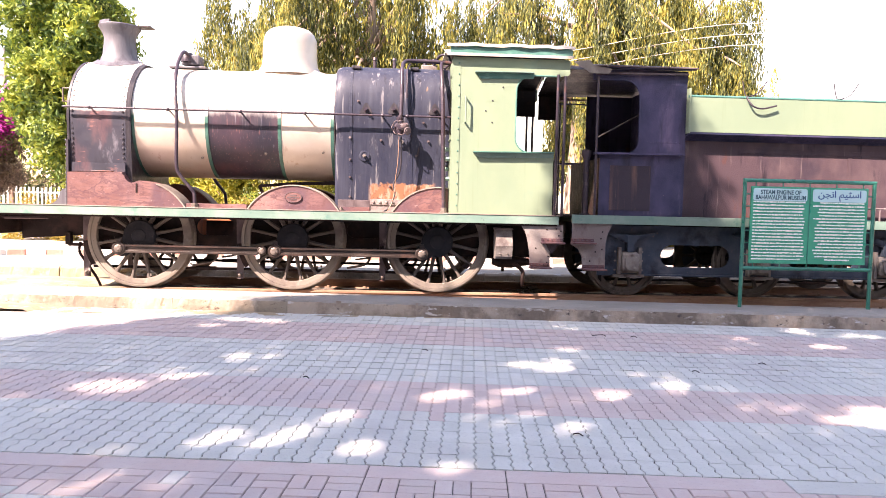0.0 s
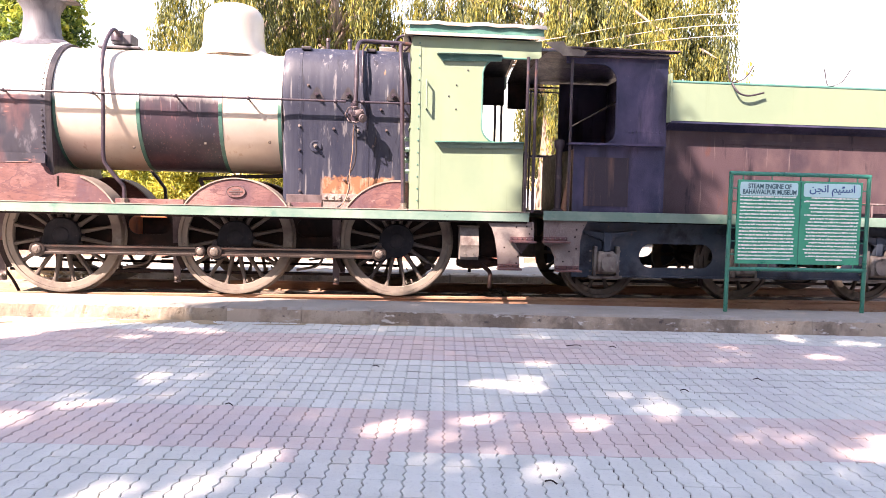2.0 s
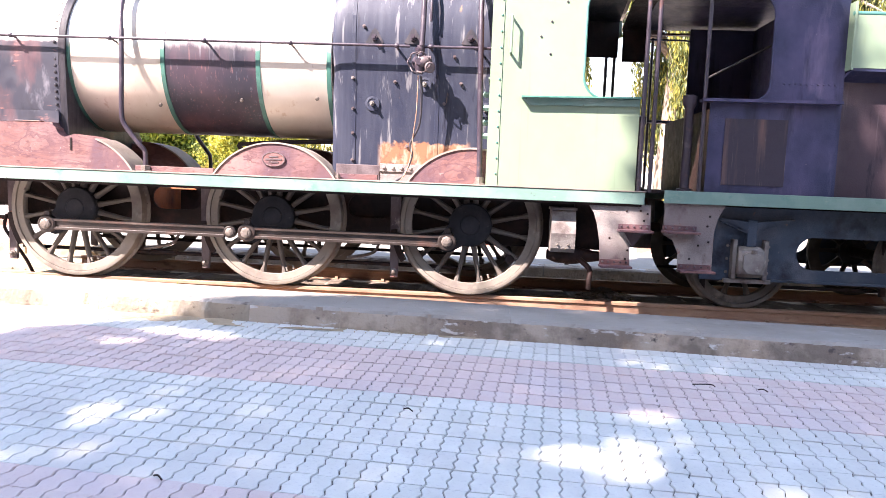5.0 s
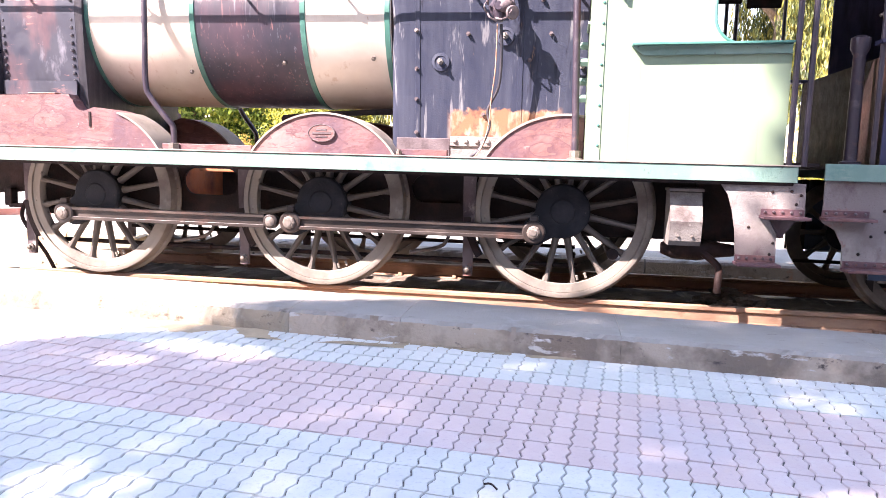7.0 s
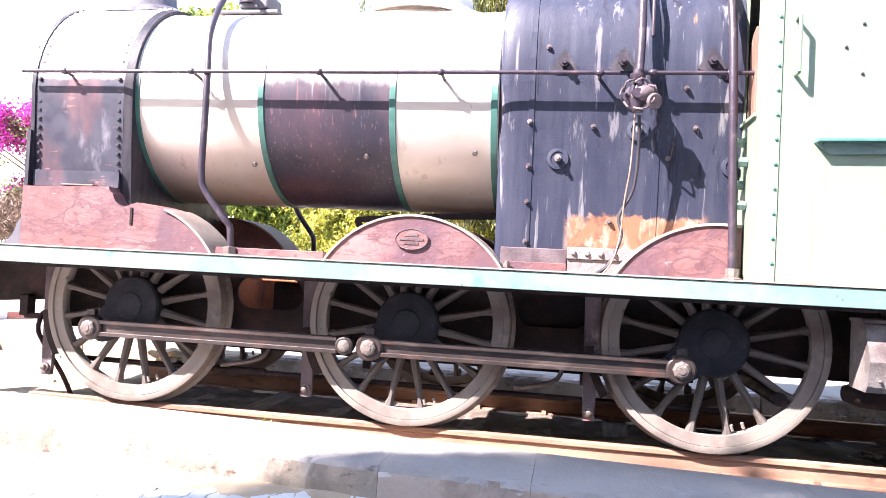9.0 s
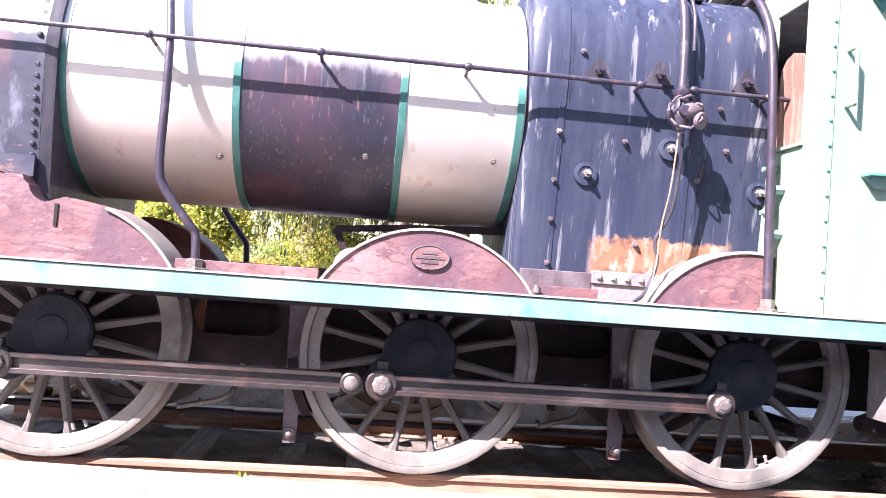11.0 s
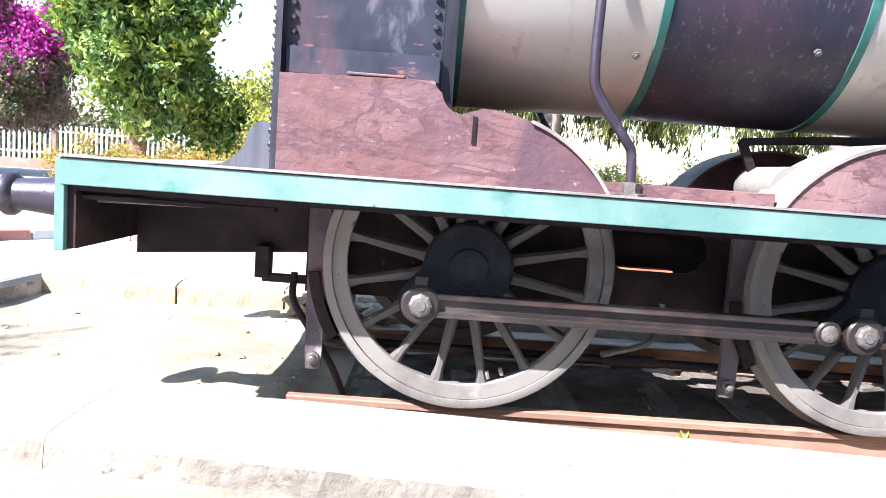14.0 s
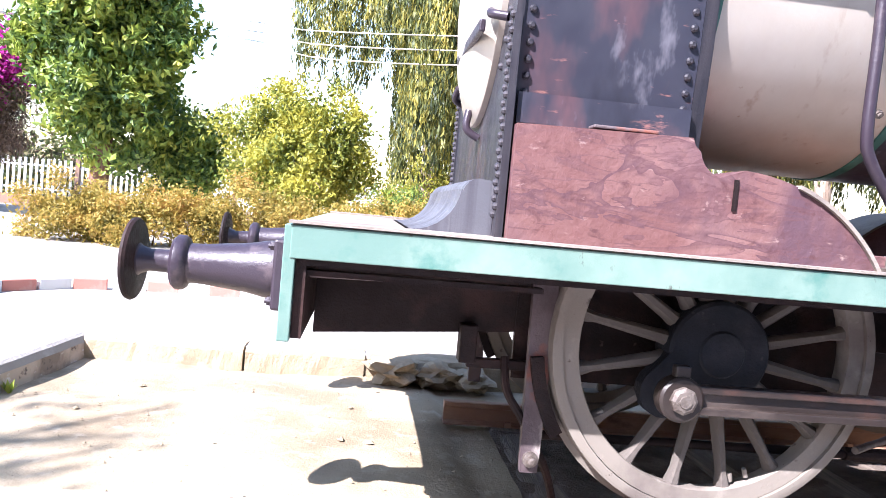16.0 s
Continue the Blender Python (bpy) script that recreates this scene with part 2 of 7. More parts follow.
M_TYRE = surface("dusty_cream_wheel_paint", (0.216, 0.188, 0.158), [((0.137, 0.114, 0.101), 2.4, 0.48, 0.68, (1, 1, 1)), ((0.272, 0.241, 0.205), 7.0, 0.58, 0.74, (1, 1, 1)), ((0.0575, 0.0467, 0.0417), 9.0, 0.65, 0.74, (1, 1, 1)), ((0.0719, 0.0539, 0.0432), 30.0, 0.66, 0.74, (1, 1, 1))], rough=0.8, bump=0.15, spec=0.08)
# grimy wheel paint, darker than the tyres to carry shade under the plates
M_SPOKE = surface("shaded_grimy_wheel_paint", (0.11, 0.0946, 0.0828), [((0.203, 0.173, 0.148), 4.0, 0.50, 0.72, (1, 1, 1)), ((0.038, 0.0321, 0.0321), 3.0, 0.54, 0.70, (1, 1, 1))], rough=0.7, bump=0.3, spec=0.1)
M_HUB = surface("blue_black_hub_paint", (0.011, 0.012, 0.016), [((0.032, 0.031, 0.034), 4.0, 0.46, 0.72, (1, 1, 1)), ((0.075, 0.065, 0.06), 14.0, 0.64, 0.76, (1, 1, 1))], rough=0.62, bump=0.3, spec=0.2)
M_ROD = surface("brown_steel_rod", (0.028, 0.020, 0.017), [((0.12, 0.092, 0.078), 5.0, 0.55, 0.78, (0.3, 1, 1)), ((0.08, 0.04, 0.03), 2.0, 0.55, 0.7, (1, 1, 1))], rough=0.42, metal=0.2, bump=0.12)
M_STEEL = surface("weathered_bare_steel", (0.15, 0.125, 0.108), [((0.07, 0.052, 0.043), 9.0, 0.45, 0.66, (1, 1, 1)), ((0.26, 0.225, 0.195), 20.0, 0.6, 0.75, (1, 1, 1))], rough=0.5, metal=0.3, bump=0.35)
M_PIPE = surface("dark_purple_brown_pipe", (0.034, 0.024, 0.034), [((0.12, 0.09, 0.095), 7.0, 0.58, 0.78, (1, 1, 1)), ((0.11, 0.05, 0.036), 4.0, 0.62, 0.72, (1, 1, 1))], rough=0.4, metal=0.1, bump=0.15)
M_GREYBOX = surface("grey_painted_box", (0.19, 0.17, 0.155), [((0.085, 0.065, 0.06), 4.0, 0.46, 0.66, (1, 1, 1)), ((0.32, 0.29, 0.26), 12.0, 0.6, 0.74, (1, 1, 1))], rough=0.6, bump=0.4, spec=0.25)
M_CHIMNEY = surface("grey_chimney_paint", (0.095, 0.094, 0.108), [((0.05, 0.045, 0.056), 2.0, 0.45, 0.66, UP), ((0.24, 0.225, 0.22), 3.5, 0.6, 0.8, UP)], rough=0.5, bump=0.15)
M_RUST = surface("flaking_orange_rust", (0.27, 0.12, 0.06), [((0.42, 0.31, 0.24), 6.0, 0.46, 0.58, (1, 1, 0.7)), ((0.12, 0.055, 0.035), 9.0, 0.52, 0.66, (1, 1, 1))], rough=0.85, bump=0.6, bump_scale=40)
M_RAIL = surface("rusty_rail_steel", (0.27, 0.151, 0.0988), [((0.416, 0.27, 0.177), 4.0, 0.45, 0.7, (0.3, 1, 1)), ((0.125, 0.0624, 0.0416), 9.0, 0.6, 0.78, (0.4, 1, 1))], rough=0.6, metal=0.2, bump=0.25)
M_SLEEPER = surface("weathered_timber_sleeper", (0.13, 0.10, 0.08), [((0.24, 0.19, 0.15), 5.0, 0.45, 0.7, (6, 0.5, 1))], rough=0.9, bump=0.7, bump_scale=25, bump_stretch=(6, 0.5, 2))
M_CONCRETE = surface("stained_kerb_concrete", (0.389, 0.323, 0.259), [((0.187, 0.151, 0.122), 1.5, 0.46, 0.60, (1, 1, 1)), ((0.506, 0.483, 0.46), 6.0, 0.59, 0.66, (0.7, 1, 1.8)), ((0.0791, 0.0646, 0.0604), 7.0, 0.61, 0.70, (1, 1, 1.5)), ((0.431, 0.245, 0.172), 2.2, 0.66, 0.74, (1, 1, 1))], rough=0.92, bump=1.0, bump_scale=14, spec=0.2)
M_KERBTOP = surface("pale_smooth_cement", (0.288, 0.268, 0.242), [((0.227, 0.206, 0.181), 0.9, 0.45, 0.68, (0.6, 1, 1)), ((0.343, 0.323, 0.298), 3.0, 0.58, 0.75, (1, 1, 1)), ((0.151, 0.131, 0.111), 9.0, 0.64, 0.74, (0.6, 1.6, 1)), ((0.121, 0.101, 0.0857), 34.0, 0.68, 0.76, (1, 1, 1))], rough=0.92, bump=0.6, bump_scale=26, spec=0.12)
# kerb concrete as it looks in sun: light put into the cream, plus stains
M_KERBCREAM = surface("sunlit_cream_kerb", (0.28, 0.238, 0.185), [((0.168, 0.14, 0.11), 1.3, 0.47, 0.64, (1, 1, 1)), ((0.37, 0.336, 0.291), 4.0, 0.58, 0.72, (1, 1, 1)), ((0.0896, 0.0717, 0.0582), 7.0, 0.61, 0.70, (1, 1, 1.5))], rough=0.92, bump=1.0, bump_scale=14, spec=0.15)
M_EARTH = surface("dry_sandy_earth", (0.356, 0.285, 0.192), [((0.234, 0.183, 0.122), 1.2, 0.44, 0.62, (1, 1, 1)), ((0.431, 0.36, 0.262), 6.0, 0.54, 0.72, (1, 1, 1)), ((0.122, 0.0917, 0.0617), 26.0, 0.65, 0.74, (1, 1, 1))], rough=0.95, bump=0.5, bump_scale=44, spec=0.1)
M_DIRT = surface("dark_oily_ballast_soil", (0.11, 0.086, 0.068), [((0.19, 0.15, 0.12), 5.0, 0.48, 0.7, (1, 1, 1)), ((0.05, 0.04, 0.034), 2.0, 0.52, 0.66, (1, 1, 1))], rough=0.95, bump=1.0, bump_scale=38, spec=0.1)
M_JOINT = surface("grey_joint_sand", (0.13, 0.12, 0.11), [((0.20, 0.185, 0.17), 6.0, 0.45, 0.7, (1, 1, 1))], rough=0.95, bump=0.4, spec=0.1)
M_PLAZA = surface("pale_dusty_paving", (0.343, 0.317, 0.277), [((0.277, 0.251, 0.218), 0.6, 0.42, 0.66, (1, 1, 1)), ((0.218, 0.191, 0.165), 14.0, 0.66, 0.78, (1, 1, 1))], rough=0.9, bump=0.5, bump_scale=30)
M_GROUND = surface("sandy_ground", (0.28, 0.245, 0.203), [((0.21, 0.189, 0.154), 0.35, 0.42, 0.66, (1, 1, 1)), ((0.168, 0.147, 0.112), 6.0, 0.6, 0.75, (1, 1, 1))], rough=0.95, bump=0.6, bump_scale=20)
M_GREY_PAVER = surface("grey_concrete_paver", (0.51, 0.52, 0.485), [((0.575, 0.58, 0.545), 3.0, 0.45, 0.7, (1, 1, 1)), ((0.46, 0.445, 0.43), 0.7, 0.5, 0.7, (1, 1, 1)), ((0.38, 0.385, 0.40), 40.0, 0.55, 0.8, (1, 1, 1))], rough=0.85, bump=0.35, bump_scale=90, island=0.05)
M_PINK_PAVER = surface("pink_concrete_paver", (0.53, 0.42, 0.395), [((0.55, 0.48, 0.455), 3.0, 0.45, 0.7, (1, 1, 1)), ((0.48, 0.42, 0.42), 0.7, 0.5, 0.7, (1, 1, 1)), ((0.43, 0.345, 0.35), 40.0, 0.55, 0.8, (1, 1, 1))], rough=0.85, bump=0.35, bump_scale=90, island=0.06)
M_GREY_ONE = surface("grey_paver_single", (0.51, 0.52, 0.485), [((0.575, 0.58, 0.545), 3.0, 0.45, 0.7, (1, 1, 1)), ((0.46, 0.445, 0.43), 0.7, 0.5, 0.7, (1, 1, 1)), ((0.38, 0.385, 0.40), 40.0, 0.55, 0.8, (1, 1, 1))], rough=0.85, bump=0.35, bump_scale=90, obj=0.05)
M_PINK_ONE = surface("pink_paver_single", (0.53, 0.42, 0.395), [((0.55, 0.48, 0.455), 3.0, 0.45, 0.7, (1, 1, 1)), ((0.48, 0.42, 0.42), 0.7, 0.5, 0.7, (1, 1, 1)), ((0.43, 0.345, 0.35), 40.0, 0.55, 0.8, (1, 1, 1))], rough=0.85, bump=0.35, bump_scale=90, obj=0.06)
M_SIGN = surface("green_enamel_board", (0.010, 0.30, 0.185), [((0.018, 0.35, 0.22), 2.0, 0.45, 0.7, (1, 1, 1))], rough=0.35, bump=0.02)
M_SIGN_BLUE = surface("pale_blue_title_strip", (0.42, 0.68, 0.70), [((0.48, 0.72, 0.74), 3.0, 0.4, 0.7, (1, 1, 1))], rough=0.4, bump=0.02)
M_TEXT = surface("white_lettering", (0.76, 0.82, 0.78), rough=0.5, bump=0)
M_TEXT_DARK = surface("dark_teal_lettering", (0.02, 0.10, 0.13), rough=0.5, bump=0)
M_SIGNPOST = surface("green_gloss_tube", (0.012, 0.16, 0.115), [((0.02, 0.21, 0.15), 6.0, 0.45, 0.7, (1, 1, 1))], rough=0.35, bump=0.03)
M_KERBWHITE = surface("white_kerb_paint", (0.66, 0.64, 0.60), [((0.45, 0.42, 0.38), 4.0, 0.55, 0.75, (1, 1, 1))], rough=0.8, bump=0.4)
M_KERBRED = surface("faded_red_kerb_paint", (0.42, 0.17, 0.13), [((0.45, 0.33, 0.29), 4.0, 0.5, 0.75, (1, 1, 1))], rough=0.8, bump=0.4)
M_FENCE = surface("chalky_white_fence_paint", (0.70, 0.70, 0.67), [((0.52, 0.50, 0.47), 5.0, 0.5, 0.75, (1, 1, 0.4))], rough=0.7, bump=0.2)
M_WALLBROWN = surface("brown_plinth_plaster", (0.24, 0.15, 0.11), [((0.34, 0.25, 0.19), 2.0, 0.5, 0.75, (1, 1, 1))], rough=0.9, bump=0.4)
M_BARK = surface("pale_grey_brown_bark", (0.22, 0.16, 0.12), [((0.38, 0.31, 0.25), 3.0, 0.45, 0.65, (3, 3, 0.6)), ((0.10, 0.07, 0.05), 7.0, 0.55, 0.75, (4, 4, 0.5))], rough=0.9, bump=0.9, bump_scale=14, bump_stretch=(4, 4, 0.6))
M_BARKRED = surface("red_brown_bark", (0.17, 0.085, 0.055), [((0.27, 0.16, 0.11), 4.0, 0.45, 0.65, (3, 3, 0.6))], rough=0.9, bump=0.9, bump_scale=14, bump_stretch=(4, 4, 0.6))
M_WILLOW = leafy("drooping_olive_leaves", [(0.016, 0.026, 0.013), (0.04, 0.055, 0.022), (0.11, 0.13, 0.035), (0.34, 0.30, 0.055), (0.55, 0.43, 0.10)], 0.34, drift=(1.3, 0.3, 0.7, (1, 1, 0.3)))
M_DENSE = leafy("deep_green_leaves", [(0.018, 0.04, 0.018), (0.075, 0.14, 0.03), (0.27, 0.34, 0.05), (0.54, 0.51, 0.08)], 0.30, drift=(0.9, 0.32, 0.68, (1, 1, 1)))
M_FRESH = leafy("fresh_green_leaves", [(0.02, 0.05, 0.012), (0.10, 0.17, 0.02), (0.30, 0.37, 0.04), (0.50, 0.50, 0.07)], 0.34, drift=(0.9, 0.32, 0.68, (1, 1, 1)))
M_LIME = leafy("yellow_green_leaves", [(0.04, 0.062, 0.016), (0.175, 0.21, 0.033), (0.44, 0.41, 0.055), (0.58, 0.51, 0.09)], 0.36, drift=(1.0, 0.32, 0.68, (1, 1, 1)))
M_HEDGE = leafy("golden_hedge_leaves", [(0.09, 0.09, 0.025), (0.28, 0.23, 0.045), (0.48, 0.35, 0.075), (0.44, 0.25, 0.07)], 0.45, drift=(1.4, 0.32, 0.68, (1, 1, 1)))
M_BOUG = leafy("magenta_bracts", [(0.30, 0.02, 0.16), (0.50, 0.03, 0.30), (0.60, 0.08, 0.42), (0.38, 0.02, 0.25)], 0.4)
M_BOUGLEAF = leafy("dusty_vine_leaves", [(0.05, 0.05, 0.03), (0.10, 0.13, 0.04), (0.20, 0.20, 0.06), (0.14, 0.09, 0.07)], 0.3)
M_DRYTWIG = leafy("dry_brown_twigs", [(0.07, 0.042, 0.028), (0.15, 0.095, 0.065), (0.26, 0.18, 0.125), (0.10, 0.06, 0.04)], 0.1)
M_WIRE = surface("pale_cable", (0.50, 0.45, 0.36), rough=0.6, bump=0)
M_POLE = surface("weathered_pole", (0.12, 0.11, 0.10), [((0.2, 0.18, 0.16), 3.0, 0.45, 0.7, (1, 1, 1))], rough=0.8, bump=0.2)
M_PANEL = surface("white_sheet_panel", (0.66, 0.66, 0.66), [((0.55, 0.54, 0.53), 1.5, 0.5, 0.75, (1, 1, 1))], rough=0.55, bump=0.05)
M_YELLOW = surface("sprayed_yellow_paint", (0.70, 0.60, 0.03), [((0.66, 0.62, 0.4), 3.0, 0.55, 0.7, (1, 1, 1))], rough=0.55, bump=0.05)
M_GREYPOST = surface("grey_steel_post", (0.24, 0.24, 0.26), [((0.34, 0.33, 0.33), 3.0, 0.5, 0.75, (1, 1, 1))], rough=0.5, bump=0.05)
# rust that has spread along the foot of the firebox
nt = M_FIREBOX.node_tree
bsdf = nt.nodes["Principled BSDF"]
old = bsdf.inputs["Base Color"].links[0].from_socket
tc = nt.nodes.new("ShaderNodeTexCoord")
sp = nt.nodes.new("ShaderNodeSeparateXYZ")
nt.links.new(tc.outputs["Object"], sp.inputs[0])
ragged = nt.nodes.new("ShaderNodeMath")
ragged.operation = "MULTIPLY_ADD"
ragged.inputs[1].default_value = 0.16
nt.links.new(noise_mask(nt, 5.0, 0.3, 0.7, (1, 1, 1)), ragged.inputs[0])
nt.links.new(sp.outputs["Z"], ragged.inputs[2])
masks = []
for sock, a, b in ((ragged.outputs[0], 1.76, 1.72), (sp.outputs["X"], 1.36, 1.42), (sp.outputs["X"], 2.42, 2.34)):
    rg = nt.nodes.new("ShaderNodeMapRange")
    rg.inputs["From Min"].default_value, rg.inputs["From Max"].default_value = a, b
    nt.links.new(sock, rg.inputs[0])
    masks.append(rg.outputs[0])
for k in (1, 2):
    mu = nt.nodes.new("ShaderNodeMath")
    mu.operation = "MULTIPLY"
    nt.links.new(masks[0], mu.inputs[0])
    nt.links.new(masks[k], mu.inputs[1])
    masks[0] = mu.outputs[0]
rusty = mix(nt, noise_mask(nt, 7.0, 0.46, 0.62, (1.3, 1, 0.5)), (0.22, 0.10, 0.055), (0.34, 0.25, 0.19))
rusty = mix(nt, noise_mask(nt, 11.0, 0.53, 0.63), rusty, (0.13, 0.06, 0.04))
nt.links.new(mix(nt, masks[0], old, rusty), bsdf.inputs["Base Color"])

# dark below, white above about handrail height
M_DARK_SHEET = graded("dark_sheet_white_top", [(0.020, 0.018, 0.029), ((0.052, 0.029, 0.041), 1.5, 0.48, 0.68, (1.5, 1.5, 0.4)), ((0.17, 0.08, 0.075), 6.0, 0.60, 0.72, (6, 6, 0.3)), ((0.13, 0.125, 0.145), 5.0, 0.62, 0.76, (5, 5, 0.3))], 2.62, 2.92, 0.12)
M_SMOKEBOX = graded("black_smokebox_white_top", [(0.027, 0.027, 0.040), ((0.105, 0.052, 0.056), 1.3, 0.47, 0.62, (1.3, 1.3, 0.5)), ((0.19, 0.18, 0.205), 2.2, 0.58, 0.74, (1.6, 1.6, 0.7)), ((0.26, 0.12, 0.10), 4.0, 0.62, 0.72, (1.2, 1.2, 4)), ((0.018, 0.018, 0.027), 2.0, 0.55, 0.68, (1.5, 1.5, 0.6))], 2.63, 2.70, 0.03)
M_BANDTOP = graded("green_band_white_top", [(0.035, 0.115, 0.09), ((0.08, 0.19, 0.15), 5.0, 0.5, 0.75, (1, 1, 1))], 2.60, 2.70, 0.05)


# ---- mesh helpers ----
def part(name, bm, material, parent=None, label="", smooth=False):
    me = bpy.data.meshes.new(name)
    bmesh.ops.recalc_face_normals(bm, faces=bm.faces)
    bm.to_mesh(me)
    bm.free()
    me.materials.append(material)
    if smooth:
        me.polygons.foreach_set("use_smooth", [True] * len(me.polygons))
        me.set_sharp_from_angle(angle=radians(38))
    ob = new(name, me)
    ob.parent = parent
    if label:
        ob["label"] = label
    return ob


def thing(name, label, category, group="", kind="", at=(0, 0, 0)):
    ob = new(name)
    ob.empty_display_size = 0.1
    ob.location = at
    return tagged(ob, label, category, group, kind)


def box(bm, x0, x1, y0, y1, z0, z1, bevel=0.0):
    vs = [bm.verts.new((x, y, z)) for x in (x0, x1) for y in (y0, y1) for z in (z0, z1)]
    fs = [bm.faces.new([vs[i] for i in f]) for f in ((0, 1, 3, 2), (4, 6, 7, 5), (0, 4, 5, 1), (2, 3, 7, 6), (0, 2, 6, 4), (1, 5, 7, 3))]
    if bevel:
        es = list({e for f in fs for e in f.edges})
        bmesh.ops.bevel(bm, geom=es, offset=bevel, segments=2, affect="EDGES", profile=0.5)
    return bm


def prism(bm, poly, y0, y1):
    """A plate: the outline poly of (x, z), from y0 to y1."""
    a = [bm.verts.new((x, y0, z)) for x, z in poly]
    b = [bm.verts.new((x, y1, z)) for x, z in poly]
    bm.faces.new(a)
    bm.faces.new(b[::-1])
    n = len(poly)
    for i in range(n):
        bm.faces.new((a[i], b[i], b[(i + 1) % n], a[(i + 1) % n]))
    return bm


def loft(bm, rings, caps=True):
    vs = [[bm.verts.new(p) for p in r] for r in rings]
    n = len(rings[0])
    for a, b in zip(vs, vs[1:]):
        for i in range(n):
            bm.faces.new((a[i], a[(i + 1) % n], b[(i + 1) % n], b[i]))
    if caps:
        bm.faces.new(vs[0][::-1])
        bm.faces.new(vs[-1])
    return bm


def ring(c, axis, r, n=16, ry=None):
    c, axis = Vector(c), Vector(axis).normalized()
    side = axis.orthogonal().normalized() if abs(axis.z) > 0.9 else axis.cross(Vector((0, 0, 1))).normalized()
    up = side.cross(axis)
    return [c + side * (math.cos(a) * r) + up * (math.sin(a) * (ry or r)) for a in (2 * math.pi * i / n for i in range(n))]


def lathe(bm, base, axis, prof, n=32):
    """prof: (distance along axis, radius)."""
    axis = Vector(axis).normalized()
    return loft(bm, [ring(Vector(base) + axis * d, axis, max(r, 0.0005), n) for d, r in prof])


def cyl(bm, a, b, r, n=12, r2=None):
    a, b = Vector(a), Vector(b)
    return lathe(bm, a, b - a, [(0, r), ((b - a).length, r2 or r)], n)


def tube(bm, pts, r, n=10, smooth=4):
    """A bent round bar through pts."""
    pts = [Vector(p) for p in pts]
    if smooth and len(pts) > 2:
        out = []
        for i in range(len(pts) - 1):
            p0, p1, p2, p3 = pts[max(i - 1, 0)], pts[i], pts[i + 1], pts[min(i + 2, len(pts) - 1)]
            for k in range(smooth):
                t = k / smooth
                out.append(0.5 * ((2 * p1) + (p2 - p0) * t + (2 * p0 - 5 * p1 + 4 * p2 - p3) * t * t + (3 * p1 - p0 - 3 * p2 + p3) * t ** 3))
        pts = out + [pts[-1]]
    rings, side = [], None
    for i, p in enumerate(pts):
        d = (pts[min(i + 1, len(pts) - 1)] - pts[max(i - 1, 0)]).normalized()
        side = d.orthogonal().normalized() if side is None else (side - d * side.dot(d)).normalized()
        up = d.cross(side)
        rr = r[0] + (r[1] - r[0]) * i / (len(pts) - 1) if isinstance(r, tuple) else r
        rings.append([p + side * math.cos(a) * rr + up * math.sin(a) * rr for a in (2 * math.pi * k / n for k in range(n))])
    return loft(bm, rings)


def arc(cx, cz, r, a0, a1, n=8):
    return [(cx + r * math.cos(radians(a0 + (a1 - a0) * i / n)), cz + r * math.sin(radians(a0 + (a1 - a0) * i / n))) for i in range(n + 1)]


def stud(bm, p, axis, r=0.018, h=0.014, n=8):
    return lathe(bm, p, axis, [(0, r), (h * 0.5, r * 0.95), (h, r * 0.5)], n)


def hexnut(bm, p, axis, r=0.035, h=0.03):
    lathe(bm, p, axis, [(0, r), (h, r)], 6)
    return lathe(bm, Vector(p) + Vector(axis) * h, axis, [(0, r * 0.55), (h * 0.6, r * 0.5)], 8)


# ---- locomotive ----
R = 0.78                      # driving wheel radius
HUBS = (-2.05, 0.24, 2.45)    # driving axles
PINS = (-2.29, 0.0, 2.21)     # crank pins
FP = 1.22                     # top of the running plate
loco = thing("steam_locomotive", "old six-wheeled steam locomotive, white and black boiler, green cab", "locomotive")

# running plate, its edging and the buffer beam
bm = bmesh.new()
for x0, x1, y0, y1 in ((-3.96, -2.3, -1.44, 1.44), (-2.3, 0.9, -1.44, -0.685), (-2.3, 0.9, 0.685, 1.44), (0.9, 4.22, -1.44, 1.44)):
    box(bm, x0, x1, y0, y1, FP - 0.02, FP)
part("running_plate", bm, M_DUST, loco, "dusty steel running plate, open between the frames")
for s in (-1, 1):
    v = part("valance", box(bmesh.new(), -3.96, 4.22, min(s * 1.455, s * 1.425), max(s * 1.455, s * 1.425), FP - 0.125, FP - 0.004, 0.004), M_TEAL, loco, "faded teal green edge plate")
    part("edge_strip", box(bmesh.new(), -3.97, 4.23, min(s * 1.465, s * 1.40), max(s * 1.465, s * 1.40), FP + 0.002, FP + 0.012), M_DUST, v)
    part("lower_angle", box(bmesh.new(), -3.9, 4.2, min(s * 1.424, s * 1.36), max(s * 1.424, s * 1.36), FP - 0.15, FP - 0.125), M_FRAME, v)
beam = part("buffer_beam", box(bmesh.new(), -3.985, -3.94, -1.45, 1.45, 0.79, FP - 0.004, 0.004), M_TEAL, loco, "teal green buffer beam")
part("beam_backing", box(bmesh.new(), -3.938, -3.90, -1.42, 1.42, 0.80, FP - 0.03), M_FRAME, beam)
for s in (-1, 1):
    part("beam_angle", box(bmesh.new(), -3.9, -3.0, min(s * 1.38, s * 1.30), max(s * 1.38, s * 1.30), 1.03, 1.05), M_FRAME, beam)
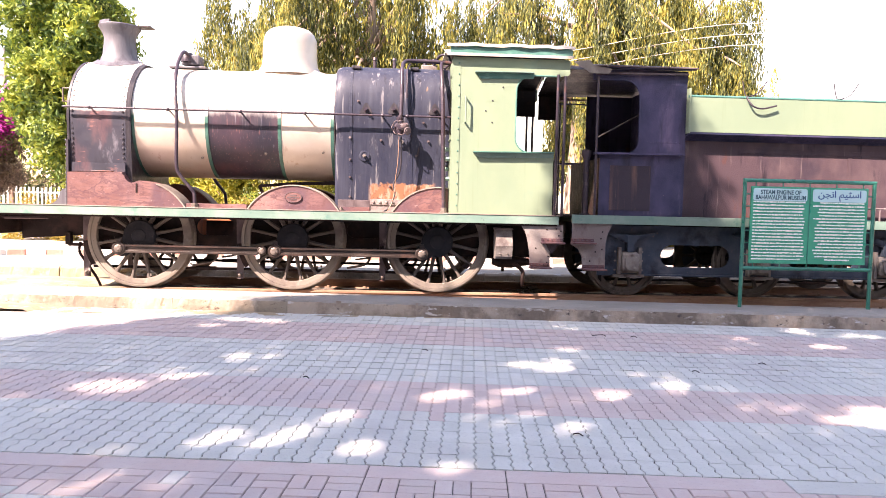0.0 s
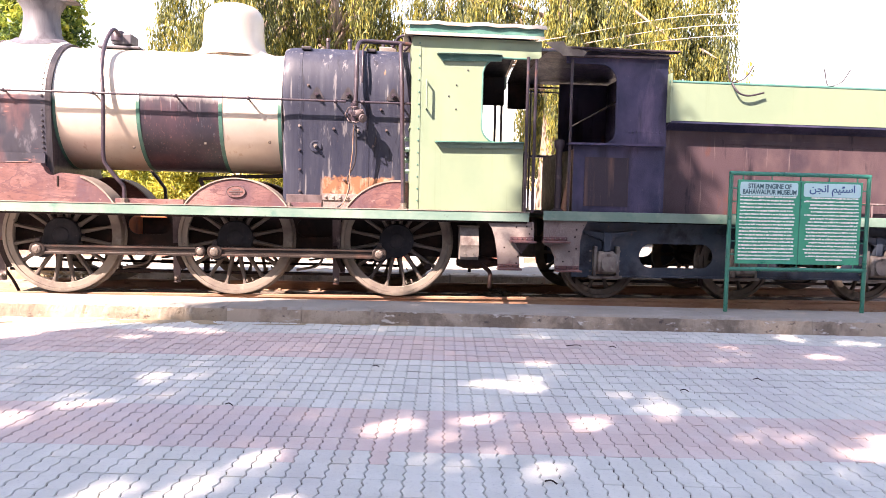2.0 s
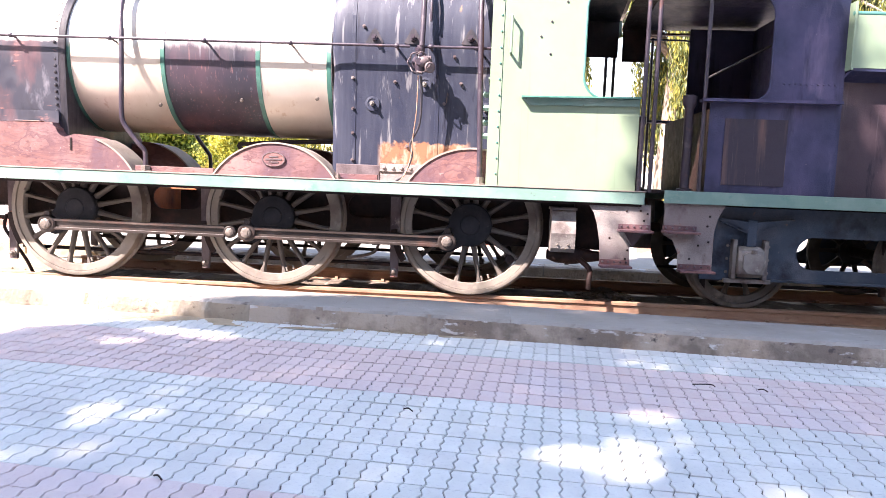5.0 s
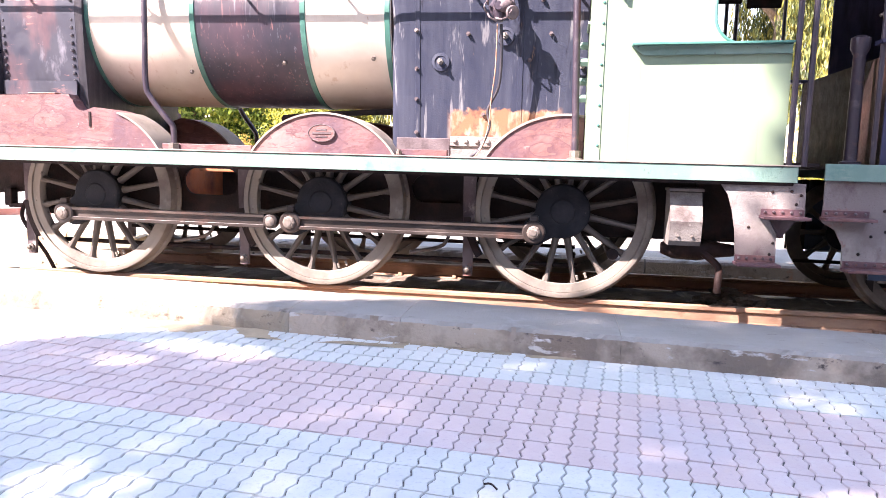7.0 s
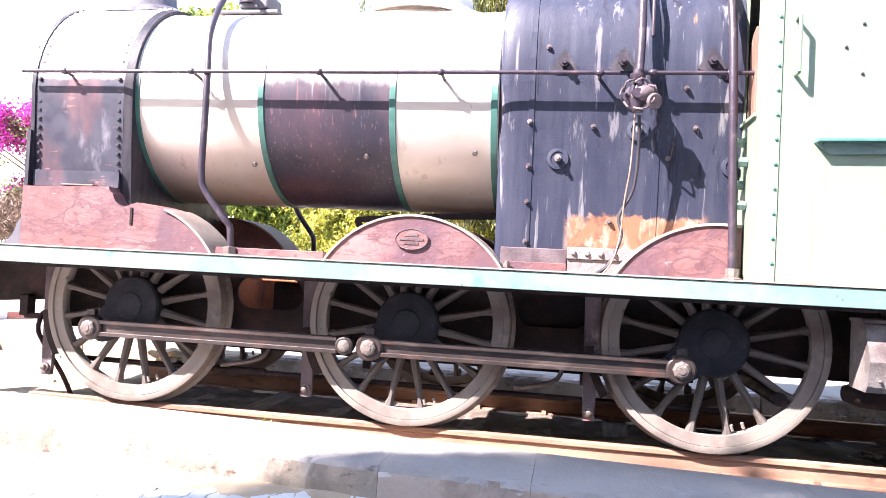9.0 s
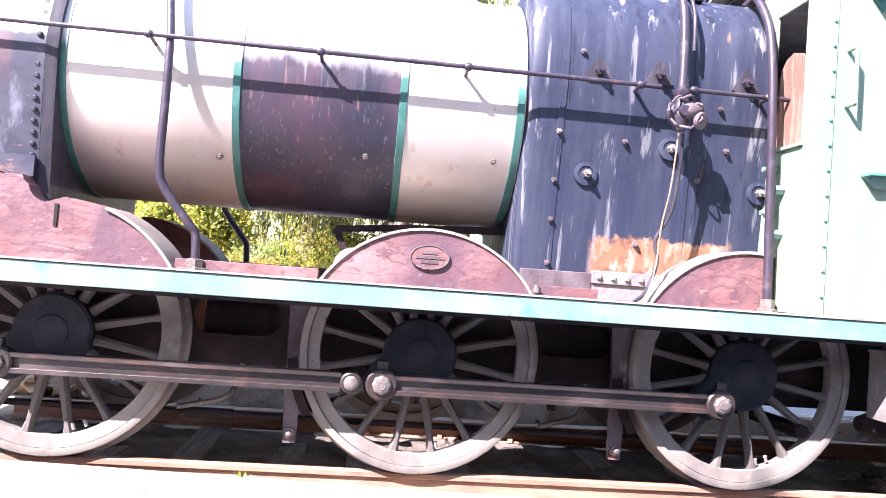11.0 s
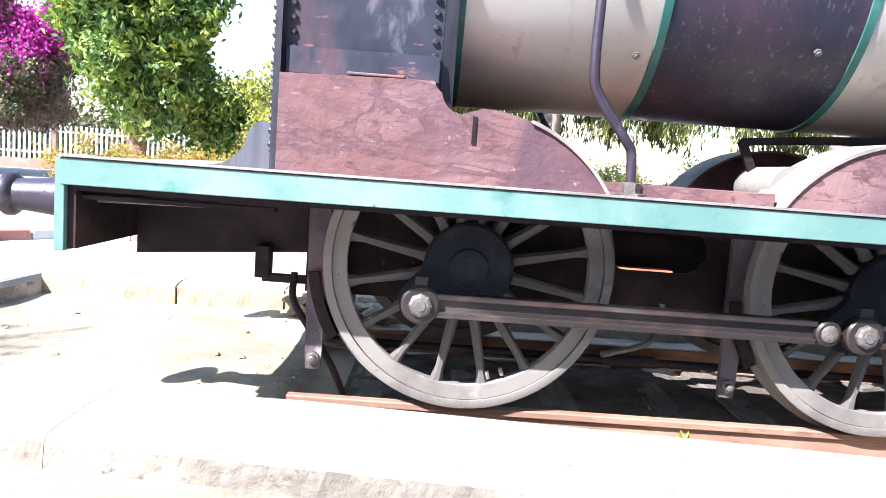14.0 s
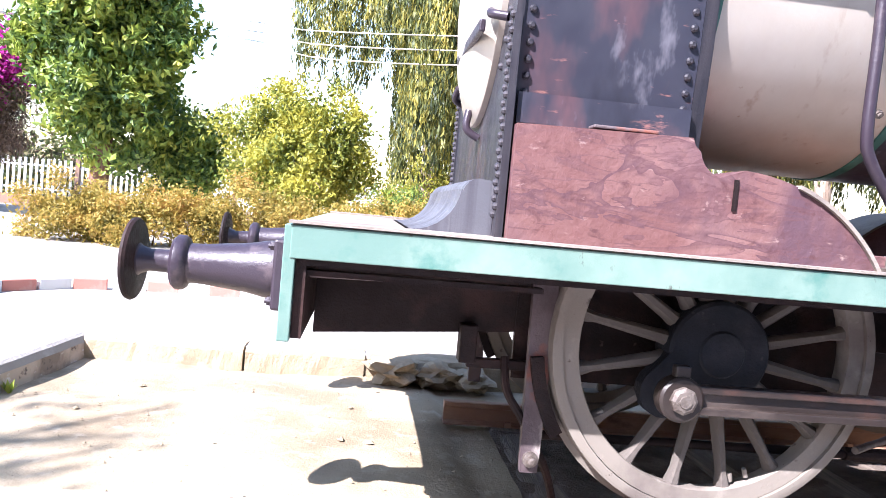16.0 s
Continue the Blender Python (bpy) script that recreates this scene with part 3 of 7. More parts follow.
for s in (-1, 1):
    y = s * 0.98
    b = part("buffer", lathe(bmesh.new(), (-4.05, y, 1.0), (-1, 0, 0), [(0, 0.125), (0.05, 0.12), (0.12, 0.105), (0.3, 0.085), (0.36, 0.083), (0.37, 0.105), (0.385, 0.115), (0.41, 0.115), (0.425, 0.1), (0.43, 0.06)], 28), M_PIPE, loco, "dark purple-brown sprung buffer", True)
    part("base_flange", box(bmesh.new(), -4.055, -3.985, y - 0.16, y + 0.16, 0.85, 1.14, 0.012), M_PIPE, b)
    part("plunger", lathe(bmesh.new(), (-4.47, y, 1.0), (-1, 0, 0), [(0, 0.05), (0.1, 0.046), (0.14, 0.06), (0.165, 0.10)], 20), M_PIPE, b, "", True)
    part("buffer_head", lathe(bmesh.new(), (-4.615, y, 1.0), (-1, 0, 0), [(0, 0.10), (0.008, 0.165), (0.02, 0.172), (0.032, 0.168), (0.045, 0.11), (0.05, 0.02)], 36), M_FRAME, b, "round dark buffer head", True)
    for dz in (-0.115, 0.11):
        for dy in (-0.13, 0.13):
            part("bolt", hexnut(bmesh.new(), (-4.055, y + dy, 1.0 + dz), (-1, 0, 0), 0.02, 0.015), M_PIPE, b)

# frame plates with oblong openings
def plate_with_holes(x0, x1, z0, z1, holes, y0, y1):
    """Strips round oblong openings, joined into one plate."""
    bm = bmesh.new()
    xs = x0
    for cx, cz, w, h in holes:
        box(bm, xs, cx - w / 2, y0, y1, z0, z1)
        r = h / 2
        left = [(cx - w / 2, cz)] + arc(cx - w / 2 + r, cz, r, 180, 90, 6) + [(cx, cz + r), (cx, z1), (cx - w / 2, z1)]
        for flip in (1, -1):
            for mz in (0, 1):
                poly = [(cx + flip * (px - cx), (2 * cz - pz if mz and pz < z1 - 1e-6 else (z0 if mz else pz))) for px, pz in left]
                prism(bm, poly, y0, y1)
        xs = cx + w / 2
    box(bm, xs, x1, y0, y1, z0, z1)
    return bm


for s in (-1, 1):
    part("frame_plate", plate_with_holes(-2.95, 4.1, 0.55, 1.19, [(-0.98, 0.93, 0.58, 0.26), (1.32, 0.93, 0.56, 0.26)], s * 0.70 - 0.015, s * 0.70 + 0.015), M_FRAME, loco, "oily brown frame plate with oblong openings")
for s in (-1, 1):
    part("front_frame", prism(bmesh.new(), [(-3.9, 0.70), (-2.952, 0.77), (-2.952, 1.19), (-3.9, 1.19)], s * 0.70 - 0.015, s * 0.70 + 0.015), M_FRAME, loco, "oily brown frame end")
part("cylinder_block", box(bmesh.new(), -3.7, -2.95, -0.66, 0.66, 0.88, 1.16, 0.03), M_FRAME, loco)
part("front_pipe", tube(bmesh.new(), [(-3.0, -0.78, 0.66), (-2.99, -0.84, 0.52), (-2.90, -0.85, 0.38), (-2.76, -0.8, 0.14), (-2.68, -0.75, -0.08)], 0.02, 8, 5), M_FRAME, loco, "bent brown drain pipe", True)
for s in (-1, 1):
    part("frame_bracket", box(bmesh.new(), -3.22, -3.14, *sorted((s * 0.70, s * 0.80)), 0.62, 0.80, 0.008), M_FRAME, loco, "small brown iron bracket")
    part("frame_bracket", box(bmesh.new(), -3.18, -2.86, *sorted((s * 0.74, s * 0.79)), 0.60, 0.645, 0.006), M_FRAME, loco, "small brown iron bracket")
    part("step_iron", tube(bmesh.new(), [(-3.9, s * 1.2, 1.02), (-3.3, s * 1.16, 1.03)], 0.016, 8, 0), M_STEP, loco, "", True)
part("ash_pan", prism(bmesh.new(), [(0.75, 0.6), (2.1, 0.45), (2.6, 0.6), (2.6, 1.5), (0.9, 1.5)], -0.6, 0.6), M_FRAME, loco, "dark ash pan under the firebox")
part("motion_plate", box(bmesh.new(), -1.5, -1.46, -0.66, 0.66, 0.6, 1.12), M_INNER, loco)
for n, (x0, x1, z0, z1) in enumerate(((-1.44, -0.55, 0.62, 0.70), (-1.3, -0.6, 1.02, 1.08), (0.4, 0.7, 0.68, 1.0), (-1.9, -1.6, 0.7, 1.0))):
    for y in (-0.3, 0.3):
        part("slide_bar", box(bmesh.new(), x0, x1, y - 0.06, y + 0.06, z0, z1, 0.01), M_INNER, loco, "rust-red inside valve gear bar")
for x0, x1 in ((-1.44, -0.4), (0.8, 1.9)):
    part("inner_stretcher", box(bmesh.new(), x0, x1, 0.45, 0.48, 0.62, 1.18), M_FRAME, loco, "oily brown inner stretcher plate")
for x in HUBS:
    part("axle", cyl(bmesh.new(), (x, -0.85, R), (x, 0.85, R), 0.095, 20), M_SPOKE, loco, "", True)


def wheel(name, x, y, r, spokes, parent, crank, label):
    """A spoked wheel whose outer side faces away from the middle; returns it."""
    s = -1 if y < 0 else 1
    def face(bm, prof, n=64):
        return lathe(bm, (0, 0, 0), (0, s, 0), prof, n)
    def ringed(prof, n=64):
        bm = bmesh.new()
        rs = [ring((0, s * d, 0), (0, 1, 0), rr, n) for d, rr in prof]
        vs = [[bm.verts.new(p) for p in q] for q in rs]
        for a, b in zip(vs, vs[1:] + vs[:1]):
            for i in range(n):
                bm.faces.new((a[i], a[(i + 1) % n], b[(i + 1) % n], b[i]))
        return bm
    w = part(name, ringed([(0.0, r - 0.055), (0.0, r - 0.13), (-0.012, r - 0.135), (-0.10, r - 0.125), (-0.10, r - 0.055)]), M_TYRE if r > 0.6 else M_SPOKE, parent, label, True)
    w.location = (x, y, r)
    part("tyre", ringed([(-0.13, r + 0.028), (-0.105, r + 0.03), (-0.095, r), (0.012, r - 0.006), (0.016, r - 0.012), (0.016, r - 0.052), (-0.13, r - 0.05)]), M_TYRE if r > 0.6 else M_SPOKE, w, "dusty steel tyre", True)
    part("hub", face(bmesh.new(), [(-0.12, 0.245 * r / 0.78), (0.025, 0.24 * r / 0.78), (0.04, 0.225 * r / 0.78), (0.05, 0.11), (0.06, 0.10), (0.062, 0.02)], 40), M_HUB, w, "dark green-black hub", True)
    data = None
    for k in range(spokes):
        a = 2 * math.pi * (k + 0.5) / spokes
        if data is None:
            bm = bmesh.new()
            secs = []
            for d, hw, hd in ((0.17 * r / 0.78, 0.045, 0.045), (0.28 * r / 0.78, 0.03, 0.035), (r - 0.20, 0.022, 0.03), (r - 0.125, 0.036, 0.036)):
                secs.append([Vector((hw * cx, s * (-0.05 + hd * cy), d)) for cx, cy in ((1, 0.35), (0.45, 1), (-0.45, 1), (-1, 0.35), (-1, -0.6), (0, -1), (1, -0.6))])
            sp = part("spoke", loft(bm, secs), M_SPOKE if r > 0.6 else M_SPOKE, w, "", True)
            data = sp.data
        else:
            sp = new("spoke", data)
            sp.parent = w
        sp.rotation_euler = (0, a, 0)
    if crank:
        dx, dz = crank
        bm = bmesh.new()
        L = math.hypot(dx, dz)
        ux, uz = dx / L, dz / L
        poly = [(ux * 0.0 - uz * 0.17, uz * 0.0 + ux * 0.17)] + [(dx + 0.12 * math.cos(t), dz + 0.12 * math.sin(t)) for t in (math.atan2(uz, ux) + radians(90) - radians(180) * i / 10 for i in range(11))] + [(uz * 0.17, -ux * 0.17)]
        prism(bm, poly, s * -0.04, s * 0.04)
        part("crank_boss", bm, M_HUB, w)
    for k in range(5):
        a = 2 * math.pi * (k + 0.2) / 5
        p = Vector((math.sin(a) * (r - 0.15), s * -0.04, -abs(math.cos(a)) * (r - 0.15)))
        if r > 0.6 and k in (0, 2, 4):
            part("balance_stud", cyl(bmesh.new(), p, p * 0.93 + Vector((0, s * 0.003, 0)), 0.012, 8), M_TYRE, w)
    return w


for s in (-1, 1):
    for hx, px in zip(HUBS, PINS):
        wheel("driving_wheel", hx, s * 0.94, R, 16, loco, (px - hx, 0.59 - R), "spoked driving wheel with dusty cream rim")

# coupling rods
for s in (-1, 1):
    y0, y1 = sorted((s * 1.085, s * 1.145))
    yo = s * 1.145
    for a, b in ((PINS[0], -0.19), (PINS[1], PINS[2])):
        bm = bmesh.new()
        z = 0.60
        box(bm, a + 0.05, b - 0.05 if b > 1 else b, *sorted((s * 1.09, s * 1.115)), z - 0.055, z + 0.055)
        for dz in (-0.047, 0.047):
            box(bm, a + 0.06, b - 0.06, y0, y1, z + dz - 0.016, z + dz + 0.016, 0.004)
        rod = part("coupling_rod", bm, M_ROD, loco, "brown fluted steel coupling rod")
        for k, c in enumerate((a, b)):
            big = c in PINS
            rr = 0.10 if big else 0.068
            zc = 0.60
            part("rod_end", lathe(bmesh.new(), (c, s * 1.08, zc), (0, s, 0), [(0, rr), (0.065, rr), (0.075, rr - 0.012)], 28), M_ROD, rod, "", True)
            if big:
                part("oil_cup", box(bmesh.new(), c - 0.035, c + 0.035, *sorted((s * 1.09, s * 1.14)), zc + 0.09, zc + 0.145, 0.008), M_ROD, rod)
                part("crank_pin", lathe(bmesh.new(), (c, s * 1.14, zc), (0, s, 0), [(0, 0.062), (0.035, 0.06), (0.045, 0.045), (0.047, 0.03), (0.052, 0.028)], 8), M_STEEL, rod, "pale worn steel crank pin nut")
            else:
                part("knuckle_pin", lathe(bmesh.new(), (c, s * 1.14, zc), (0, s, 0), [(0, 0.045), (0.02, 0.045), (0.03, 0.03), (0.034, 0.01)], 20), M_STEEL, rod, "pale knuckle pin", True)

# brake hangers, shoes and pull rods
for s in (-1, 1):
    for hx in (-2.86, -0.565, 1.61):
        y = s * 0.86
        bm = bmesh.new()
        loft(bm, [[(hx + dx, y + dy, z) for dx, dy in ((-w, -0.02), (w, -0.02), (w, 0.02), (-w, 0.02))] for z, w in ((0.15, 0.04), (0.24, 0.045), (0.5, 0.05), (1.1, 0.06))])
        hang = part("brake_hanger", bm, M_STEP, loco, "dusty brown brake hanger")
        bm = bmesh.new()
        cx = hx + 0.81
        sh = arc(cx, R, 0.80, 200 - 14, 200 + 12, 6)
        sh2 = arc(cx, R, 0.86, 200 + 12, 200 - 14, 6)
        part("brake_shoe", prism(bm, sh + sh2, y - 0.05, y + 0.05), M_FRAME, hang)
        part("hanger_pin", lathe(bmesh.new(), (hx, y - 0.02 if s < 0 else y + 0.02, 0.215), (0, s, 0), [(0, 0.036), (0.02, 0.036), (0.025, 0.022), (0.05, 0.02), (0.055, 0.01)], 12), M_STEEL, hang, "pale steel pin")
    part("pull_rod", cyl(bmesh.new(), (-2.8, s * 0.78, 0.30), (2.6, s * 0.78, 0.28), 0.022, 10), M_FRAME, loco, "", True)
    part("turnbuckle", cyl(bmesh.new(), (-1.25, s * 0.78, 0.296), (-0.95, s * 0.78, 0.295), 0.034, 10), M_FRAME, loco)
    for x in (-1.2, 1.15):
        part("drain_pipe", tube(bmesh.new(), [(x + 0.28, s * 0.72, 0.62), (x + 0.22, s * 0.78, 0.42), (x, s * 0.86, 0.36), (x - 0.08, s * 0.90, 0.35)], 0.018), M_STEEL, loco, "", True)
part("brake_cross_shaft", cyl(bmesh.new(), (2.9, -0.95, 0.42), (2.9, 0.95, 0.42), 0.05, 14), M_FRAME, loco, "", True)

# boiler
BC, BR = 2.57, 0.868
boiler = part("boiler", lathe(bmesh.new(), (-2.25, 0, BC), (1, 0, 0), [(0, BR - 0.02), (3.2, BR - 0.02)], 72), M_FRAME, loco, "cylindrical boiler with white and black painted sheets", True)
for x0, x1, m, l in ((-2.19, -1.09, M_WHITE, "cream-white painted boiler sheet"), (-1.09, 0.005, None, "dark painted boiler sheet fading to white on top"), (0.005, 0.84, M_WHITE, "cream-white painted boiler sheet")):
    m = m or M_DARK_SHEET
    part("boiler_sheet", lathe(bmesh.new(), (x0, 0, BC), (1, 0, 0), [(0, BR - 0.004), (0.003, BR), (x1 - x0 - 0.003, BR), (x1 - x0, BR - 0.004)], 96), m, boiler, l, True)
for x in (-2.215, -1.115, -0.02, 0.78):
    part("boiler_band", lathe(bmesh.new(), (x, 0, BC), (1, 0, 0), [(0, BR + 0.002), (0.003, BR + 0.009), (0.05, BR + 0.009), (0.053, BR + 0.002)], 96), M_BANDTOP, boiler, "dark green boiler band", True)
for x, z in ((-0.22, 2.08), (-1.2, 2.0), (0.66, 2.12)):
    y = -math.sqrt(BR ** 2 - (z - BC) ** 2)
    part("wash_plug", hexnut(bmesh.new(), (x, y, z), (0, -0.85, -0.5), 0.022, 0.02), M_STEEL, boiler)
# smokebox
def smoke_section(x, grow=0.0):
    rr = 0.925 + grow
    pts = [(0.80 + grow, 1.23), (0.86 + grow, 1.72), (0.90 + grow, 2.15)]
    right = [(y, z) for y, z in pts] + [(rr * math.cos(radians(a)), BC + rr * math.sin(radians(a))) for a in range(-8, 91, 7)]
    left = [(-y, z) for y, z in right[::-1]]
    return [Vector((x, y, z)) for y, z in right + left]


smoke = part("smokebox", loft(bmesh.new(), [smoke_section(-3.09), smoke_section(-2.27)]), M_SMOKEBOX, loco, "riveted black smokebox turning white towards the top", True)
part("rear_ring", loft(bmesh.new(), [smoke_section(-2.268, 0.0), smoke_section(-2.20, -0.015)]), M_BLACK, smoke, "", True)
part("front_ring", loft(bmesh.new(), [smoke_section(-3.125, 0.012), smoke_section(-3.09, 0.012)]), M_BLACK, smoke, "dark front plate", True)
rivet_data = {}
for s in (-1, 1):
    bm = bmesh.new()
    prism(bm, [(-3.08, 1.735), (-2.28, 1.735), (-2.28, 1.87), (-3.08, 1.87)], s * 0.885, s * 0.905)
    part("wrapper_strip", bm, M_SMOKEBOX, smoke, "grey riveted wrapper strip")
    for x in (-3.05, -2.31):
        spots = []
        for z in [1.80 + 0.072 * k for k in range(11)]:
            y = 0.862 + (0.9 - 0.862) * (z - 1.72) / 0.43 if z < 2.15 else 0.905
            spots.append((Vector((x, s * y, z)), Vector((0, s, 0))))
        for a in range(4, 88, 5):
            d = Vector((0, s * math.cos(radians(a)), math.sin(radians(a))))
            spots.append((Vector((x, 0, BC)) + d * 0.924, d))
        for p, d in spots:
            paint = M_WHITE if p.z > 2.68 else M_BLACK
            if paint not in rivet_data:
                ob = part("rivet", stud(bmesh.new(), (0, 0, 0), (0, 0, 1), 0.019, 0.018), paint, smoke)
                rivet_data[paint] = ob.data
            else:
                ob = new("rivet", rivet_data[paint])
                ob.parent = smoke
            ob.matrix_basis = Matrix.Translation(p) @ d.to_track_quat("Z", "Y").to_matrix().to_4x4()
door = part("smokebox_door", lathe(bmesh.new(), (-3.125, 0, 2.5), (-1, 0, 0), [(0, 0.70), (0.03, 0.70), (0.045, 0.68), (0.10, 0.5), (0.135, 0.25), (0.14, 0.03)], 64), M_WHITE, smoke, "white dished smokebox door", True)
for z in (2.2, 2.8):
    part("hinge_strap", box(bmesh.new(), -3.25, -3.22, -0.66, 0.2, z - 0.03, z + 0.03, 0.008), M_PIPE, smoke)
for a in range(0, 360, 60):
    d = Vector((0, math.cos(radians(a + 20)), math.sin(radians(a + 20))))
    p = Vector((-3.13, 0, 2.5)) + d * 0.74
    part("door_clamp", tube(bmesh.new(), [p + d * 0.05, p + Vector((-0.07, 0, 0)), p - d * 0.1 + Vector((-0.06, 0, 0))], 0.022), M_PIPE, smoke, "", True)
part("door_handle", tube(bmesh.new(), [(-3.2, -0.66, 3.0), (-3.3, -0.66, 3.0), (-3.3, -0.66, 2.8), (-3.2, -0.66, 2.8)], 0.014, smooth=0), M_STEEL, smoke)
part("saddle_step", prism(bmesh.new(), [(-3.13, FP), (-3.13, 1.47)] + arc(-3.20, 1.40, 0.075, 70, 170, 5) + arc(-3.50, 1.44, 0.22, -5, -90, 8)[0:] + [(-3.52, FP)], -0.82, 0.82), M_CHIMNEY, loco, "curved dusty grey saddle plate", True)
for s in (-1, 1):
    part("front_angle", box(bmesh.new(), -3.135, -3.10, *sorted((s * 0.86, s * 0.94)), FP, 2.2), M_BLACK, smoke)

    for k in range(13):
        for y in (0.88, 0.92):
            ob = new("rivet", rivet_data[M_BLACK])
            ob.parent = smoke
            ob.matrix_basis = Matrix.Translation((-3.135, s * y, 1.32 + 0.07 * k + (0.035 if y > 0.9 else 0))) @ Matrix.Rotation(radians(-90), 4, "Y")
for k in range(30):
    a = radians(-40 + 260 * k / 29)
    ob = new("rivet", rivet_data[M_BLACK])
    ob.parent = smoke
    ob.matrix_basis = Matrix.Translation((-3.125, 0.86 * math.cos(a), BC + 0.86 * math.sin(a))) @ Matrix.Rotation(radians(-90), 4, "Y")

# chimney, lubricator, dome
chim = part("chimney", lathe(bmesh.new(), (-2.70, 0, 3.40), (0, 0, 1), [(0, 0.40), (0.08, 0.345), (0.14, 0.295), (0.24, 0.258), (0.42, 0.240), (0.50, 0.238), (0.56, 0.25), (0.62, 0.285), (0.665, 0.315), (0.69, 0.32), (0.705, 0.31), (0.71, 0.26), (0.60, 0.20), (0.4, 0.19)], 48), M_CHIMNEY, loco, "grey flared cast chimney", True)
part("chimney_saddle", loft(bmesh.new(), [[Vector((-2.70 + math.cos(a) * r, math.sin(a) * r, math.sqrt((0.925 + o) ** 2 - (math.sin(a) * r) ** 2) + BC)) for a in (2 * math.pi * k / 40 for k in range(40))] for r, o in ((0.42, 0.006), (0.39, 0.02), (0.33, 0.055))]), M_CHIMNEY, chim, "", True)
part("capuchon", prism(bmesh.new(), arc(-2.70, 0, 0.30, 100, 260, 12) + arc(-2.70, 0, 0.26, 260, 100, 12), 0, 0.05), M_CHIMNEY, chim).matrix_basis = Matrix.Translation((0, 0, 4.10)) @ Matrix.Rotation(radians(90), 4, "X")
part("spark_plate", box(bmesh.new(), -2.55, -2.18, -0.12, 0.12, 4.085, 4.10), M_BLACK, chim)
valve = part("clack_valve_cover", box(bmesh.new(), -1.68, -1.40, -0.16, 0.16, 3.50, 3.66, 0.02), M_CHIMNEY, loco, "grey valve cover on the boiler top")
part("cover_flange", box(bmesh.new(), -1.86, -1.28, -0.20, 0.20, 3.44, 3.475, 0.01), M_CHIMNEY, valve)
part("valve_cap", lathe(bmesh.new(), (-1.60, -0.1, 3.55), (0, 0, 1), [(0, 0.10), (0.1, 0.10), (0.14, 0.08), (0.15, 0.02)], 20), M_PIPE, valve, "", True)
for s in (-1, 1):
    pipe = part("feed_pipe", tube(bmesh.new(), [(-1.55, s * 0.18, 3.62), (-1.58, s * 0.36, 3.66), (-1.60, s * 0.60, 3.42), (-1.55, s * 0.88, 3.05), (-1.50, s * 0.98, 2.70), (-1.49, s * 1.0, 2.3), (-1.49, s * 1.0, 1.86), (-1.45, s * 0.99, 1.72), (-1.295, s * 0.97, 1.52), (-1.245, s * 0.95, 1.44), (-1.235, s * 0.95, FP + 0.02)], 0.027, 14, 5), M_PIPE, loco, "dark bent feed pipe", True)
    part("pipe_nut", lathe(bmesh.new(), (-1.235, s * 0.95, FP), (0, 0, 1), [(0, 0.085), (0.015, 0.085), (0.02, 0.055), (0.07, 0.055), (0.075, 0.04)], 6), M_STEEL, pipe)
    if s < 0:
        part("reach_rod", prism(bmesh.new(), [(-0.42, 1.575), (-0.40, 1.615), (0.1, 1.66), (0.86, 1.70), (0.86, 1.64), (0.1, 1.61), (-0.36, 1.572), (-0.24, 1.30), (-0.29, 1.30)], *sorted((s * 0.28, s * 0.31))), M_FRAME, loco, "black reversing rod on a crank arm")
dome = part("steam_dome", lathe(bmesh.new(), (0.02, 0, 3.38), (0, 0, 1), [(0.0, 0.52), (0.07, 0.485), (0.14, 0.455), (0.25, 0.437), (0.50, 0.430), (0.60, 0.42), (0.68, 0.385), (0.74, 0.32), (0.775, 0.22), (0.79, 0.1), (0.793, 0.01)], 56), M_WHITE, loco, "smooth white steam dome", True)
part("dome_skirt", loft(bmesh.new(), [[Vector((0.02 + math.cos(a) * r, math.sin(a) * r, math.sqrt((BR + o) ** 2 - (math.sin(a) * r) ** 2) + BC)) for a in (2 * math.pi * k / 56 for k in range(56))] for r, o in ((0.60, 0.003), (0.56, 0.016), (0.50, 0.03), (0.46, 0.08))]), M_WHITE, dome, "", True)

# firebox
FB = [(0.74, 1.23), (0.765, 1.6), (0.80, 2.05), (0.855, 2.4), (0.895, 2.65), (0.905, 2.82), (0.89, 3.02), (0.845, 3.2), (0.76, 3.35), (0.63, 3.45), (0.44, 3.495), (0.2, 3.505)]


def fb_y(z):
    for (y0, z0), (y1, z1) in zip(FB, FB[1:]):
        if z0 <= z <= z1:
            return y0 + (y1 - y0) * (z - z0) / (z1 - z0)
    return 0.9


def fb_ring(x, k):
    pts = [(y * k, 2.35 + (z - 2.35) * (k if z > 2.35 else 1)) for y, z in FB]
    return [Vector((x, y, z)) for y, z in pts + [(-y, z) for y, z in pts[::-1]]]


